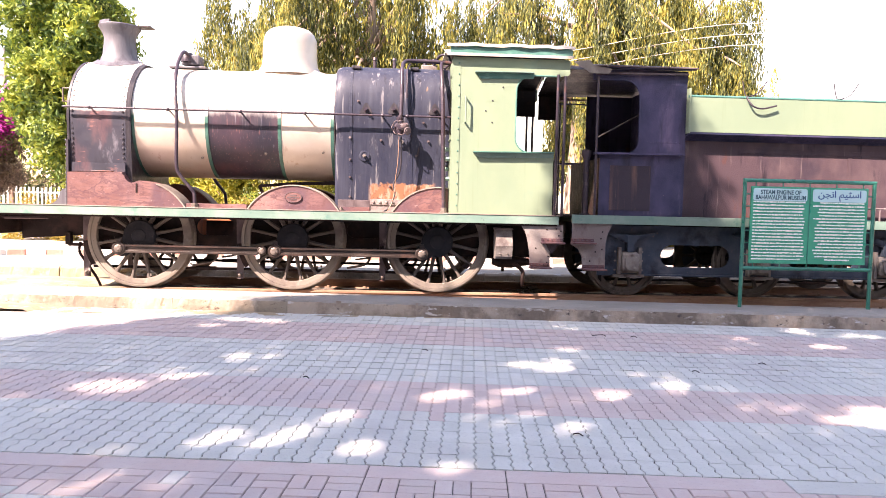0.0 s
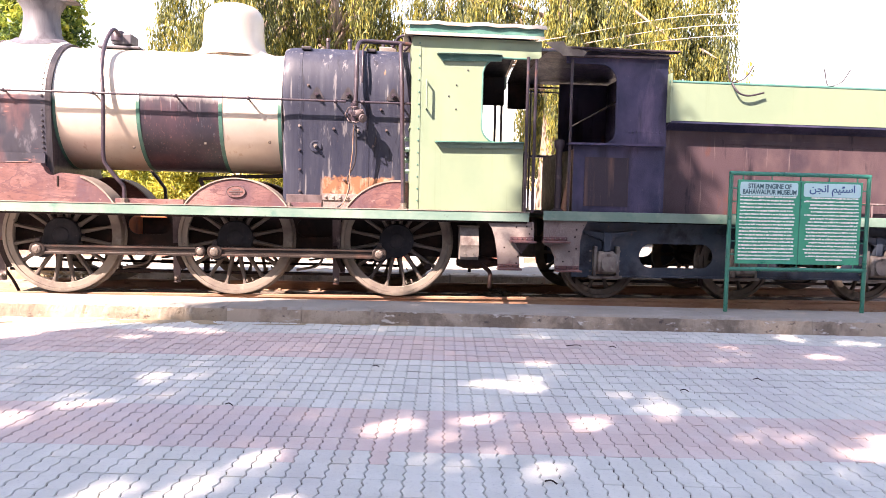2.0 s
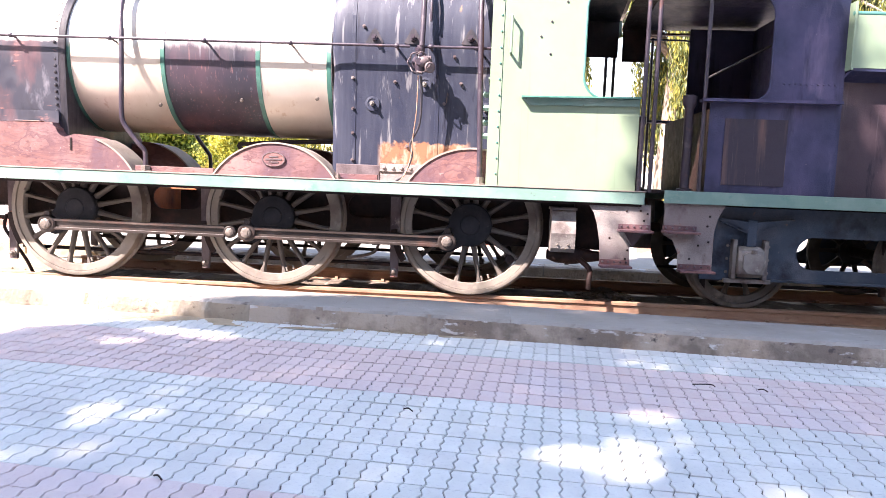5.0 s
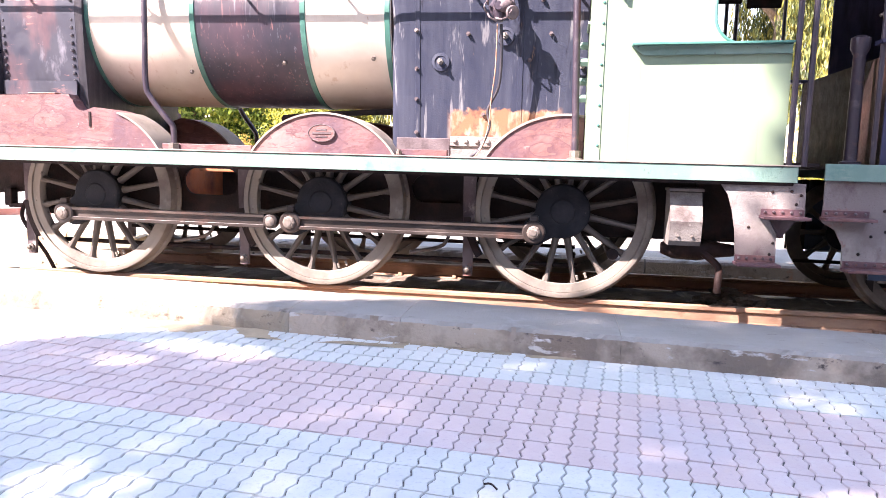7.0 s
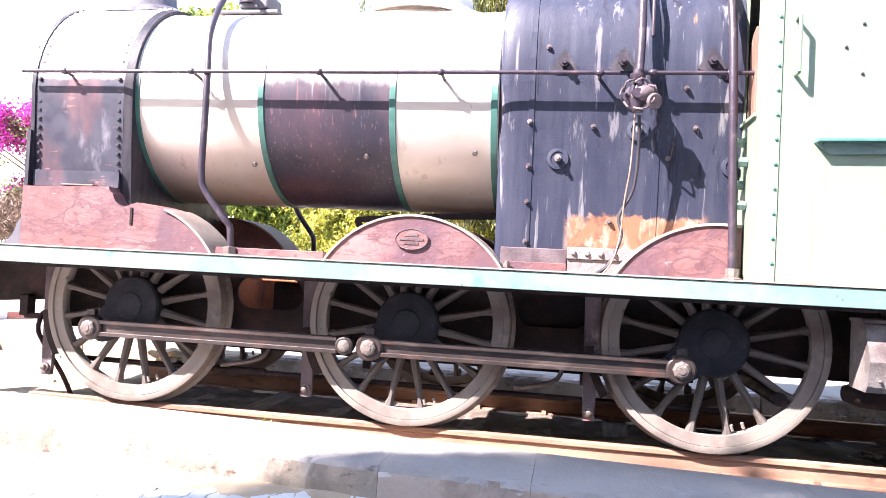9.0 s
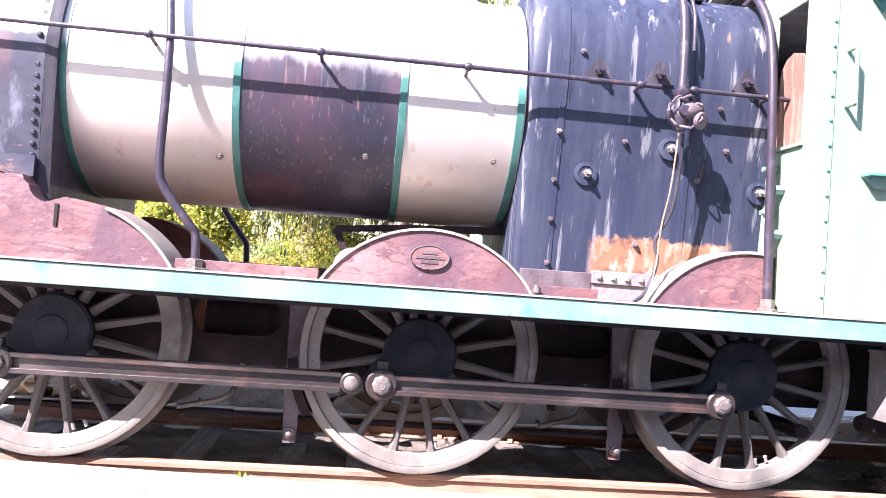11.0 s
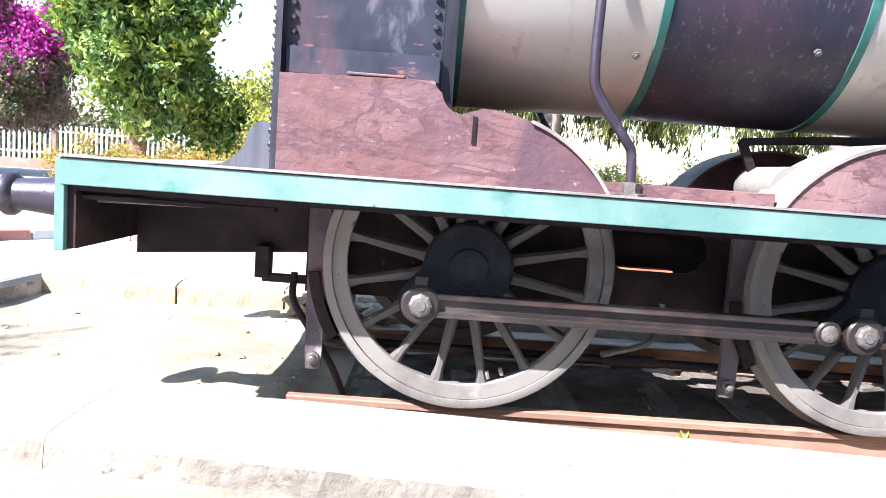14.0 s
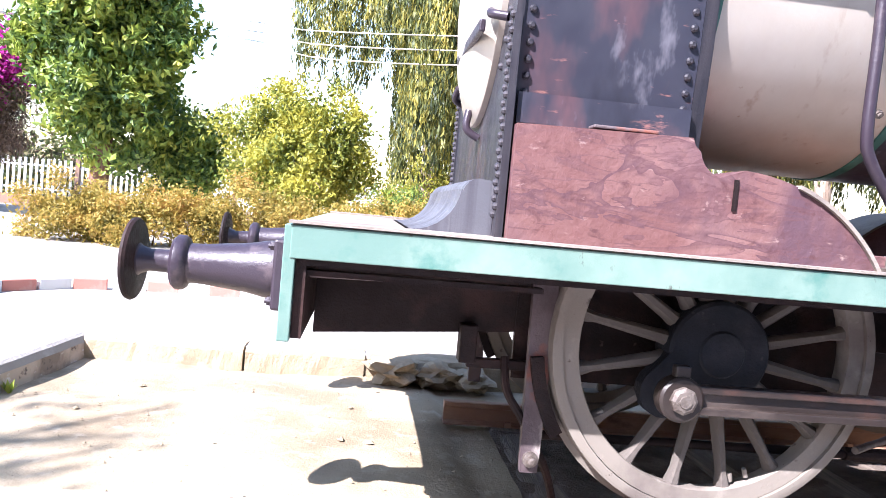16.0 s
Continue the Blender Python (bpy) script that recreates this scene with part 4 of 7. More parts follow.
fire = part("firebox", loft(bmesh.new(), [fb_ring(0.845, 0.945), fb_ring(0.855, 0.968), fb_ring(0.885, 0.986), fb_ring(0.94, 0.997), fb_ring(1.02, 1.0), fb_ring(2.60, 1.0)]), M_FIREBOX, loco, "weathered dark firebox casing streaked with grey", True)
for s in (-1, 1):
    for x in (1.09, 2.02):
        bm = bmesh.new()
        loft(bm, [[Vector((x + dx, s * (y + o), z + (o if z > 3.3 else 0))) for dx, o in ((-0.022, 0.0), (-0.02, 0.006), (0.02, 0.006), (0.022, 0.0))] for y, z in FB])
        part("cover_strip", bm, M_FIREBOX, fire)
    for x, z in ((1.32, 2.775), (1.745, 2.785), (2.37, 2.79)):
        y = fb_y(z)
        bm = bmesh.new()
        tri = [(x - 0.10, z - 0.05)] + [(x - 0.03, z + 0.08), (x, z + 0.11), (x + 0.03, z + 0.08)] + [(x + 0.10, z - 0.05), (x + 0.07, z - 0.065), (x - 0.07, z - 0.065)]
        prism(bm, tri, *sorted((s * y, s * (y + 0.012))))
        pl = part("plug_plate", bm, M_BLACK, fire, "black triangular plug plate")
        part("plug_nut", hexnut(bmesh.new(), (x, s * (y + 0.012), z), (0, s, 0), 0.036, 0.045), M_PIPE, fire, "dark washout plug")
    for x, z in ((1.30, 2.08), (2.56, 2.05), (1.88, 2.30)):
        y = fb_y(z)
        part("washer_plate", lathe(bmesh.new(), (x, s * y, z), (0, s, 0), [(0, 0.085), (0.015, 0.08), (0.018, 0.055), (0.01, 0.05)], 24), M_FIREBOX, fire, "round washer", True)
        part("plug_nut", hexnut(bmesh.new(), (x, s * (y + 0.01), z), (0, s, 0), 0.028, 0.05), M_GREYBOX, fire)
    for x, z in ((1.08, 2.35), (1.08, 1.75), (1.08, 1.45), (1.55, 2.32), (2.28, 2.32), (2.10, 2.1), (1.08, 2.02), (1.70, 1.62), (2.35, 1.62), (1.2, 2.9), (2.2, 2.6)):
        part("stay_bolt", hexnut(bmesh.new(), (x, s * fb_y(z), z), (0, s, 0), 0.02, 0.022), M_STEP, fire)
    strip = part("foundation_angle", box(bmesh.new(), 1.40, 2.02, *sorted((s * 0.74, s * 0.795)), 1.33, 1.42, 0.006), M_PLATE, fire, "pale rusty foundation angle")
    for k in range(6):
        part("rivet", stud(bmesh.new(), (1.45 + 0.1 * k, s * 0.795, 1.375), (0, s, 0), 0.022, 0.022), M_PLATE, strip)
    part("lower_casing", box(bmesh.new(), 0.90, 1.40, *sorted((s * 0.73, s * 0.785)), FP, 1.40, 0.006), M_STEP, fire, "grey-pink lower casing plate")
    part("casing_foot", box(bmesh.new(), 1.40, 2.02, *sorted((s * 0.73, s * 0.775)), FP, 1.33, 0.004), M_PLATE, fire, "pale streaked casing foot")
for x in (1.15, 2.05):
    part("wash_plug_lid", box(bmesh.new(), x - 0.07, x + 0.07, -0.72, -0.60, 3.42, 3.47, 0.015), M_BLACK, fire)
part("whistle_base", box(bmesh.new(), 2.16, 2.42, -0.12, 0.12, 3.50, 3.63, 0.015), M_GREYBOX, fire, "grey whistle and safety valve stand")
for x in (1.4, 1.72, 2.22, 2.36):
    part("valve_column", lathe(bmesh.new(), (x, -0.05, 3.49), (0, 0, 1), [(0, 0.05), (0.06, 0.05), (0.07, 0.03), (0.19, 0.028), (0.2, 0.04), (0.24, 0.03)], 14), M_PIPE, fire, "", True)
part("whistle_pipe", tube(bmesh.new(), [(2.36, -0.1, 3.62), (2.45, -0.25, 3.75), (2.58, -0.35, 3.74), (2.6, -0.45, 3.6), (2.52, -0.5, 3.5)], 0.02), M_PIPE, fire, "", True)

# handrails
for s in (-1, 1):
    for x0, x1, knobs in ((-3.15, 1.72, (-2.76, -1.62, -0.55, 0.41, 1.58)), (1.87, 2.68, (1.95, 2.48))):
        rail = part("handrail", cyl(bmesh.new(), (x0, s * 1.015, 2.68), (x1, s * 1.015, 2.68), 0.016, 12), M_PIPE, loco, "brown boiler handrail", True)
        for x in knobs:
            part("handrail_knob", lathe(bmesh.new(), (x - 0.025, s * 1.015, 2.68), (1, 0, 0), [(0, 0.018), (0.01, 0.026), (0.04, 0.026), (0.05, 0.018)], 14), M_PIPE, rail, "", True)
            part("knob_stem", cyl(bmesh.new(), (x, s * 1.015, 2.68), (x, s * 0.85, 2.66), 0.013, 8), M_PIPE, rail)

# ejector with its pipes
for s in (-1,):
    ej = part("ejector", lathe(bmesh.new(), (1.84, -1.0, 2.50), (0, -1, 0), [(0, 0.05), (0.03, 0.085), (0.06, 0.088), (0.09, 0.06), (0.13, 0.04), (0.16, 0.035)], 24), M_PIPE, loco, "brown cast ejector valve with flanges", True)
    part("valve_body", lathe(bmesh.new(), (1.84, -1.08, 2.38), (0, 0, 1), [(0, 0.035), (0.05, 0.05), (0.1, 0.06), (0.16, 0.055), (0.22, 0.04), (0.25, 0.055), (0.27, 0.055), (0.275, 0.035), (0.30, 0.035)], 18), M_PIPE, ej, "", True)
    part("valve_arm", lathe(bmesh.new(), (1.80, -1.1, 2.48), (1, -0.1, 0.35), [(0, 0.03), (0.06, 0.055), (0.1, 0.06), (0.13, 0.05), (0.18, 0.03)], 16), M_STEP, ej, "", True)
    part("valve_wheel", lathe(bmesh.new(), (1.95, -1.12, 2.45), (0.4, -0.8, -0.2), [(0, 0.055), (0.015, 0.06), (0.03, 0.05)], 18), M_STEP, ej, "", True)
    for k in range(6):
        a = k * math.pi / 3
        part("flange_bolt", hexnut(bmesh.new(), (1.84 + 0.075 * math.cos(a), -1.08, 2.50 + 0.075 * math.sin(a)), (0, -1, 0), 0.016, 0.016), M_PIPE, ej)
    part("steam_pipe", tube(bmesh.new(), [(1.85, -1.05, 2.62), (1.86, -1.03, 2.9), (1.86, -0.99, 3.2), (1.86, -0.88, 3.42), (1.90, -0.72, 3.55), (2.05, -0.65, 3.58), (2.4, -0.62, 3.58), (2.62, -0.6, 3.57)], 0.030, 14, 6), M_PIPE, loco, "dark steam pipe over the firebox", True)
    part("thin_pipe", tube(bmesh.new(), [(1.94, -1.0, 2.95), (1.94, -0.98, 3.2), (1.94, -0.87, 3.4), (1.98, -0.7, 3.52)], 0.014, 10, 6), M_PIPE, loco, "", True)
    part("vacuum_pipe", tube(bmesh.new(), [(2.47, -0.62, 3.56), (2.46, -0.80, 3.46), (2.47, -0.98, 3.2), (2.48, -1.04, 2.9), (2.49, -1.06, 2.5), (2.51, -1.06, 1.9), (2.53, -1.06, FP + 0.02)], 0.030, 14, 6), M_PIPE, loco, "dark vertical vacuum pipe", True)
    part("pipe_collar", lathe(bmesh.new(), (2.53, -1.06, FP), (0, 0, 1), [(0, 0.07), (0.02, 0.07), (0.03, 0.048), (0.09, 0.048)], 8), M_STEEL, loco)
    part("hose", tube(bmesh.new(), [(1.86, -1.09, 2.36), (1.87, -1.05, 2.15), (1.85, -1.0, 1.85), (1.76, -0.98, 1.65), (1.78, -0.99, 1.5), (1.70, -1.02, 1.3), (1.62, -1.05, FP + 0.01)], 0.013, 8, 6), M_BLACK, loco, "thin black hose", True)
    part("wire", tube(bmesh.new(), [(1.83, -1.09, 2.36), (1.82, -1.04, 2.0), (1.79, -1.0, 1.75), (1.77, -1.0, 1.5), (1.72, -1.03, 1.32), (1.66, -1.06, FP + 0.01)], 0.006, 6, 6), M_RAIL, loco, "thin rusty wire", True)
    bm = bmesh.new()
    for k in range(7):
        a = k * 0.9
        tube(bm, [(1.84 + 0.11 * math.cos(a), -1.13, 2.5 + 0.10 * math.sin(a)), (1.84 + 0.12 * math.cos(a + 0.5), -1.17, 2.49 + 0.11 * math.sin(a + 0.5)), (1.84 + 0.1 * math.cos(a + 1), -1.12, 2.48 + 0.1 * math.sin(a + 1))], 0.008, 6, 3)
    part("tied_wire", bm, M_STEP, ej)

# splashers and sandbox
for s in (-1, 1):
    ys = sorted((s * 1.0, s * 0.62))
    face = [(-3.09, FP), (-3.09, 1.72), (-2.30, 1.735), (-2.285, 1.70)] + arc(-2.13, 1.70, 0.13, 190, 258, 5) + arc(-2.07, R, 0.835, 88, 32, 14) + [(-1.36, FP)]
    sb = part("sandbox", prism(bmesh.new(), face, *ys), M_OXIDE, loco, "flaking red-oxide sandbox and leading splasher")
    # rims take the pale dust colour, which also stands for their sunlit top edge
    part("splasher_rim", prism(bmesh.new(), arc(-2.07, R, 0.845, 70, 31, 12) + arc(-2.07, R, 0.827, 31, 70, 12), *sorted((s * 1.02, s * 0.6))), M_DUST, sb)
    part("filler_lid", box(bmesh.new(), -2.75, -2.45, *sorted((s * 0.99, s * 0.90)), 1.735, 1.75, 0.005), M_STEP, sb)
    part("mounting_stud", box(bmesh.new(), -2.09, -2.07, *sorted((s * 1.0, s * 1.008)), 1.43, 1.57), M_FRAME, sb)
    sp2 = part("splasher", prism(bmesh.new(), [(-0.44, FP)] + arc(0.25, R, 0.815, 147, 33, 24) + [(0.94, FP)], *ys), M_OXIDE, loco, "flaking red-oxide half-round splasher")
    part("splasher_rim", prism(bmesh.new(), arc(0.25, R, 0.825, 148, 32, 24) + arc(0.25, R, 0.808, 32, 148, 24), *sorted((s * 1.015, s * 0.6))), M_DUST, sp2)
    part("splasher_bolt", hexnut(bmesh.new(), (0.97, s * 0.99, FP + 0.02), (0, 0, 1), 0.03, 0.03), M_STEEL, sp2)
    bm = bmesh.new()
    lathe(bm, (0, 0, 0), (0, s, 0), [(0, 0.13), (0.012, 0.13), (0.016, 0.12)], 36)
    np_ = part("oval_plate", bm, M_OXIDE, sp2, "oval cast maker's plate")
    np_.matrix_basis = Matrix.Translation((0.25, s * 1.0, 1.415)) @ Matrix.Diagonal((1.0, 1, 0.62, 1))
    bm = bmesh.new()
    k = ring((0, 0, 0), (0, 1, 0), 0.125, 36)
    for a, b in zip(k, k[1:] + k[:1]):
        cyl(bm, a, b, 0.006, 5)
    edge = part("raised_rim", bm, M_STEP, np_)
    edge.location = (0, s * 0.016, 0)
    for z, w in ((0.05, 0.05), (0.0, 0.09), (-0.05, 0.055)):
        part("lettering_bar", box(bmesh.new(), -w, w, *sorted((s * 0.015, s * 0.021)), z - 0.014, z + 0.014), M_STEP, np_)
    sp3 = part("splasher", prism(bmesh.new(), [(1.75, FP)] + arc(2.45, R, 0.835, 148, 80, 16) + [(2.60, FP)], *ys), M_OXIDE, loco, "flaking red-oxide splasher against the cab")
    part("splasher_rim", prism(bmesh.new(), arc(2.45, R, 0.845, 149, 80, 16) + arc(2.45, R, 0.825, 80, 149, 16), *sorted((s * 1.015, s * 0.6))), M_DUST, sp3)
    for x0, x1 in ((-1.36, -0.46), (0.95, 1.40)):
        part("foot_angle", box(bmesh.new(), x0, x1, *sorted((s * 0.95, s * 0.87)), FP, FP + 0.07, 0.004), M_OXIDE, loco)
part("wooden_block", lathe(bmesh.new(), (-0.25, -0.2, 1.32), (0, -1, 0), [(0, 0.13), (0.5, 0.13)], 24), M_TYRE, loco, "pale round cylinder end between the splashers", True)

# cab
cab_poly = [(2.62, FP + 0.012), (4.13, FP + 0.012), (4.13, 2.15)] + arc(3.77, 2.37, 0.22, 270, 180, 8) + arc(3.78, 3.05, 0.23, 180, 90, 8) + [(4.20, 3.28), (4.31, 3.29), (4.34, 3.32), (4.34, 3.52), (2.62, 3.52)]
cab = part("cab_front", prism(bmesh.new(), [(2.605, FP + 0.012), (2.625, FP + 0.012), (2.625, 3.5), (2.605, 3.5)], -0.78, 0.78), M_CAB, loco, "pale green cab front plate")
for s in (-1, 1):
    side = part("cab_side", prism(bmesh.new(), cab_poly, *sorted((s * 1.37, s * 1.355))), M_CAB, loco, "pale green cab side sheet with rounded opening")
    part("sill_gutter", prism(bmesh.new(), [(2.93, 2.13), (4.12, 2.15), (4.12, 2.165), (2.93, 2.145)], *sorted((s * 1.37, s * 1.47))), M_TEAL_DARK, side, "dark green sill ledge")
    part("sill_lip", prism(bmesh.new(), [(2.93, 2.135), (3.02, 2.06), (4.12, 2.08), (4.12, 2.145)], *sorted((s * 1.372, s * 1.40))), M_TEAL, side)
    part("rain_gutter", prism(bmesh.new(), [(2.93, 3.295), (3.80, 3.305), (3.80, 3.32), (2.93, 3.31)], *sorted((s * 1.37, s * 1.47))), M_TEAL, side)
    part("gutter_lip", prism(bmesh.new(), [(2.93, 3.3), (3.02, 3.21), (3.80, 3.23), (3.80, 3.3)], *sorted((s * 1.372, s * 1.39))), M_TEAL_DARK, side)
    for x0, x1, y0 in ((2.60, 2.72, 1.375),):
        part("corner_angle", box(bmesh.new(), x0, x1, *sorted((s * 1.372, s * 1.378)), FP + 0.012, 3.5), M_CAB, side)
    for k in range(14):
        z = 1.35 + 0.16 * k
        part("rivet", stud(bmesh.new(), (2.70, s * 1.378, z), (0, s, 0), 0.012, 0.01, 6), M_TEAL_DARK, side)
    for x, z in ((3.2, 2.9), (3.2, 2.58), (3.35, 3.1), (3.1, 2.75)):
        part("rivet", stud(bmesh.new(), (x, s * 1.372, z), (0, s, 0), 0.012, 0.01, 6), M_PIPE, side)
    h = part("grab_handle", tube(bmesh.new(), [(2.80, s * 1.375, 2.93), (2.80, s * 1.45, 2.93), (2.80, s * 1.46, 2.90), (2.80, s * 1.46, 2.60), (2.80, s * 1.45, 2.57), (2.80, s * 1.375, 2.57)], 0.013, 8, 3), M_CAB, side, "pale green grab handle", True)
    part("opening_bead", tube(bmesh.new(), [(x, s * 1.364, z) for x, z in ([(4.13, 2.15)] + arc(3.77, 2.37, 0.22, 270, 180, 8) + arc(3.78, 3.05, 0.23, 180, 90, 8) + [(4.2, 3.28)])], 0.014, 8, 0), M_TEAL_DARK, side, "", True)
    # front plate beside the firebox, with its window
    for y0, y1, z0, z1 in ((0.78, 1.37, FP + 0.012, 2.35), (0.78, 0.86, 2.35, 3.3), (1.22, 1.37, 2.35, 3.3), (0.78, 1.37, 3.3, 3.5)):
        part("front_sheet", box(bmesh.new(), 2.605, 2.622, *sorted((s * y0, s * y1)), z0, z1), M_CAB, cab)
    part("window_shutter", loft(bmesh.new(), [[Vector((x, s * y, z)) for y, z in [(0.87, 2.36), (1.21, 2.36), (1.21, 2.80)] + [(1.04 + 0.17 * math.cos(radians(q)), 2.80 + 0.20 * math.sin(radians(q))) for q in (30, 60, 90, 120, 150)] + [(0.87, 2.80)]] for x in (2.63, 2.655)]), M_BARKRED, cab, "weathered red-brown wooden window shutter")
    part("window_sill", box(bmesh.new(), 2.585, 2.606, *sorted((s * 0.84, s * 1.25)), 2.325, 2.35, 0.003), M_CAB, cab)
    part("side_lining", box(bmesh.new(), 2.64, 4.30, *sorted((s * 1.335, s * 1.354)), 3.02 if s > 0 else 3.30, 3.50), M_FRAME, cab, "sooty inside of the cab wall")
    for k in range(4):
        part("union_nut", hexnut(bmesh.new(), (2.60, s * (0.95 + 0.09 * (k % 2)), 2.2 - 0.15 * k), (-1, 0, 0), 0.035, 0.06), M_TEAL, cab)
    for x, top in ((4.16, 3.30), (4.27, 3.28)):
        part("handrail_column", cyl(bmesh.new(), (x, s * 1.40, FP), (x, s * 1.40, top), 0.022, 12), M_PIPE, loco, "rusty brown cab handrail column", True)
roof_prof = [(-1.47, 3.52), (-1.47, 3.56), (-1.2, 3.66), (-0.7, 3.76), (0, 3.80), (0.7, 3.76), (1.2, 3.66), (1.47, 3.56), (1.47, 3.52), (0.7, 3.72), (0, 3.76), (-0.7, 3.72)]
roof = part("cab_roof", loft(bmesh.new(), [[Vector((x, y, z)) for y, z in roof_prof] for x in (2.52, 4.36)]), M_WHITE, loco, "dented off-white arched cab roof")
for s in (-1, 1):
    part("roof_fascia", box(bmesh.new(), 2.56, 4.35, *sorted((s * 1.44, s * 1.46)), 3.535, 3.68, 0.004), M_TEAL_DARK, roof)
    bm = bmesh.new()
    random.seed(4)
    pts = [(2.52 + 1.86 * k / 14, s * (1.47 + random.uniform(-0.01, 0.01)), 3.70 + random.uniform(-0.012, 0.012)) for k in range(15)]
    loft(bm, [[Vector(p) + Vector((0, dy * s, dz)) for dy, dz in ((-0.25, 0.06), (0.02, 0.0), (0.025, -0.045), (0.0, -0.045), (-0.25, 0.02))] for p in pts])
    part("roof_edge", bm, M_WHITE, roof, "dented white roof edge")
back_head = part("backhead", box(bmesh.new(), 2.63, 2.9, -0.7, 0.7, FP, 3.0, 0.05), M_BLACK, loco, "black boiler backhead in the cab")
part("cab_lining", loft(bmesh.new(), [[Vector((x, y, z)) for y, z in ((-1.34, 3.50), (-0.7, 3.69), (0, 3.73), (0.7, 3.69), (1.34, 3.50), (0.7, 3.67), (0, 3.71), (-0.7, 3.67))] for x in (2.64, 4.30)]), M_BLACK, loco, "sooty black cab ceiling")
part("cab_floor", box(bmesh.new(), 2.62, 4.4, -1.35, 1.35, FP + 0.001, FP + 0.03), M_FRAME, loco)
part("reversing_stand", box(bmesh.new(), 2.9, 3.15, -1.2, -1.0, FP + 0.03, 2.1, 0.02), M_BLACK, loco)
part("cab_brace", tube(bmesh.new(), [(3.5, 1.30, 2.75), (3.9, 1.32, 2.5), (4.1, 1.33, 2.2)], 0.015, 8, 0), M_BLACK, loco)

# steps, injector box and pipes below the cab
for s in (-1, 1):
    y0, y1 = sorted((s * 1.38, s * 1.40))
    st = part("cab_step", prism(bmesh.new(), [(3.66, FP - 0.13), (4.30, FP - 0.13), (4.31, 0.80), (4.16, 0.79), (4.11, 0.70), (4.12, 0.44), (3.82, 0.44), (3.80, 0.70), (3.77, 0.86), (3.73, 0.99)], y0, y1), M_PLATE, loco, "worn grey-brown step plate with red oxide patches")
    for x0, x1, z in ((3.97, 4.31, 0.825), (3.80, 4.12, 0.455)):
        tread = part("step_tread", box(bmesh.new(), x0, x1, *sorted((s * 1.39, s * 1.57)), z - 0.012, z + 0.012, 0.005), M_OXIDE, st, "red-oxide tread")
        part("tread_angle", box(bmesh.new(), x0 + 0.01, x1 - 0.01, *sorted((s * 1.40, s * 1.415)), z + 0.012, z + 0.065, 0.003), M_OXIDE, tread)
        for k in range(5):
            part("rivet", stud(bmesh.new(), (x0 + 0.04 + (x1 - x0 - 0.08) * k / 4, s * 1.415, z + 0.04), (0, s, 0), 0.013, 0.012, 6), M_STEP, tread)
    part("step_bracket", prism(bmesh.new(), [(4.04, 0.81), (4.24, 0.81), (4.13, 0.66)], *sorted((s * 1.40, s * 1.44))), M_STEP, st)
    for x, z in ((4.20, 1.03), (4.27, 1.0), (4.24, 0.93), (4.06, 1.02), (4.09, 0.62), (4.07, 0.53), (3.90, 0.74)):
        part("rivet", stud(bmesh.new(), (x, s * 1.40, z), (0, s, 0), 0.013, 0.01, 6), M_FRAME, st)
    bm = bmesh.new()
    loft(bm, [[(x, s * y, z) for x, y in ((3.31, o), (3.56, o), (3.56, 1.02), (3.31, 1.02))] for z, o in ((0.56, 1.30), (0.60, 1.33), (0.76, 1.36), (0.99, 1.26), (1.0, 1.24))])
    bx = part("trailing_sandbox", bm, M_GREYBOX, loco, "grey tapered trailing sandbox")
    part("box_lid", box(bmesh.new(), 3.295, 3.575, *sorted((s * 1.02, s * 1.275)), 1.0, 1.025, 0.006), M_GREYBOX, bx)
    for x in (3.38, 3.49):
        part("box_stud", stud(bmesh.new(), (x, s * 1.34, 0.64), (0, s, 0), 0.013, 0.014, 6), M_STEEL, bx)
    part("injector", lathe(bmesh.new(), (3.3, s * 0.95, 0.5), (1, 0, 0), [(0, 0.05), (0.1, 0.09), (0.3, 0.1), (0.45, 0.07), (0.6, 0.05)], 16), M_FRAME, loco, "", True)
    part("injector_pipe", tube(bmesh.new(), [(3.6, s * 1.0, 0.5), (3.75, s * 1.1, 0.38), (3.75, s * 1.15, 0.25), (3.75, s * 1.15, 0.16)], 0.03), M_FRAME, loco, "", True)
part("drag_box", box(bmesh.new(), 3.6, 4.2, -0.75, 0.75, 0.55, 1.15), M_FRAME, loco)
part("draw_bar", box(bmesh.new(), 4.1, 4.7, -0.12, 0.12, 0.75, 0.85), M_FRAME, loco)

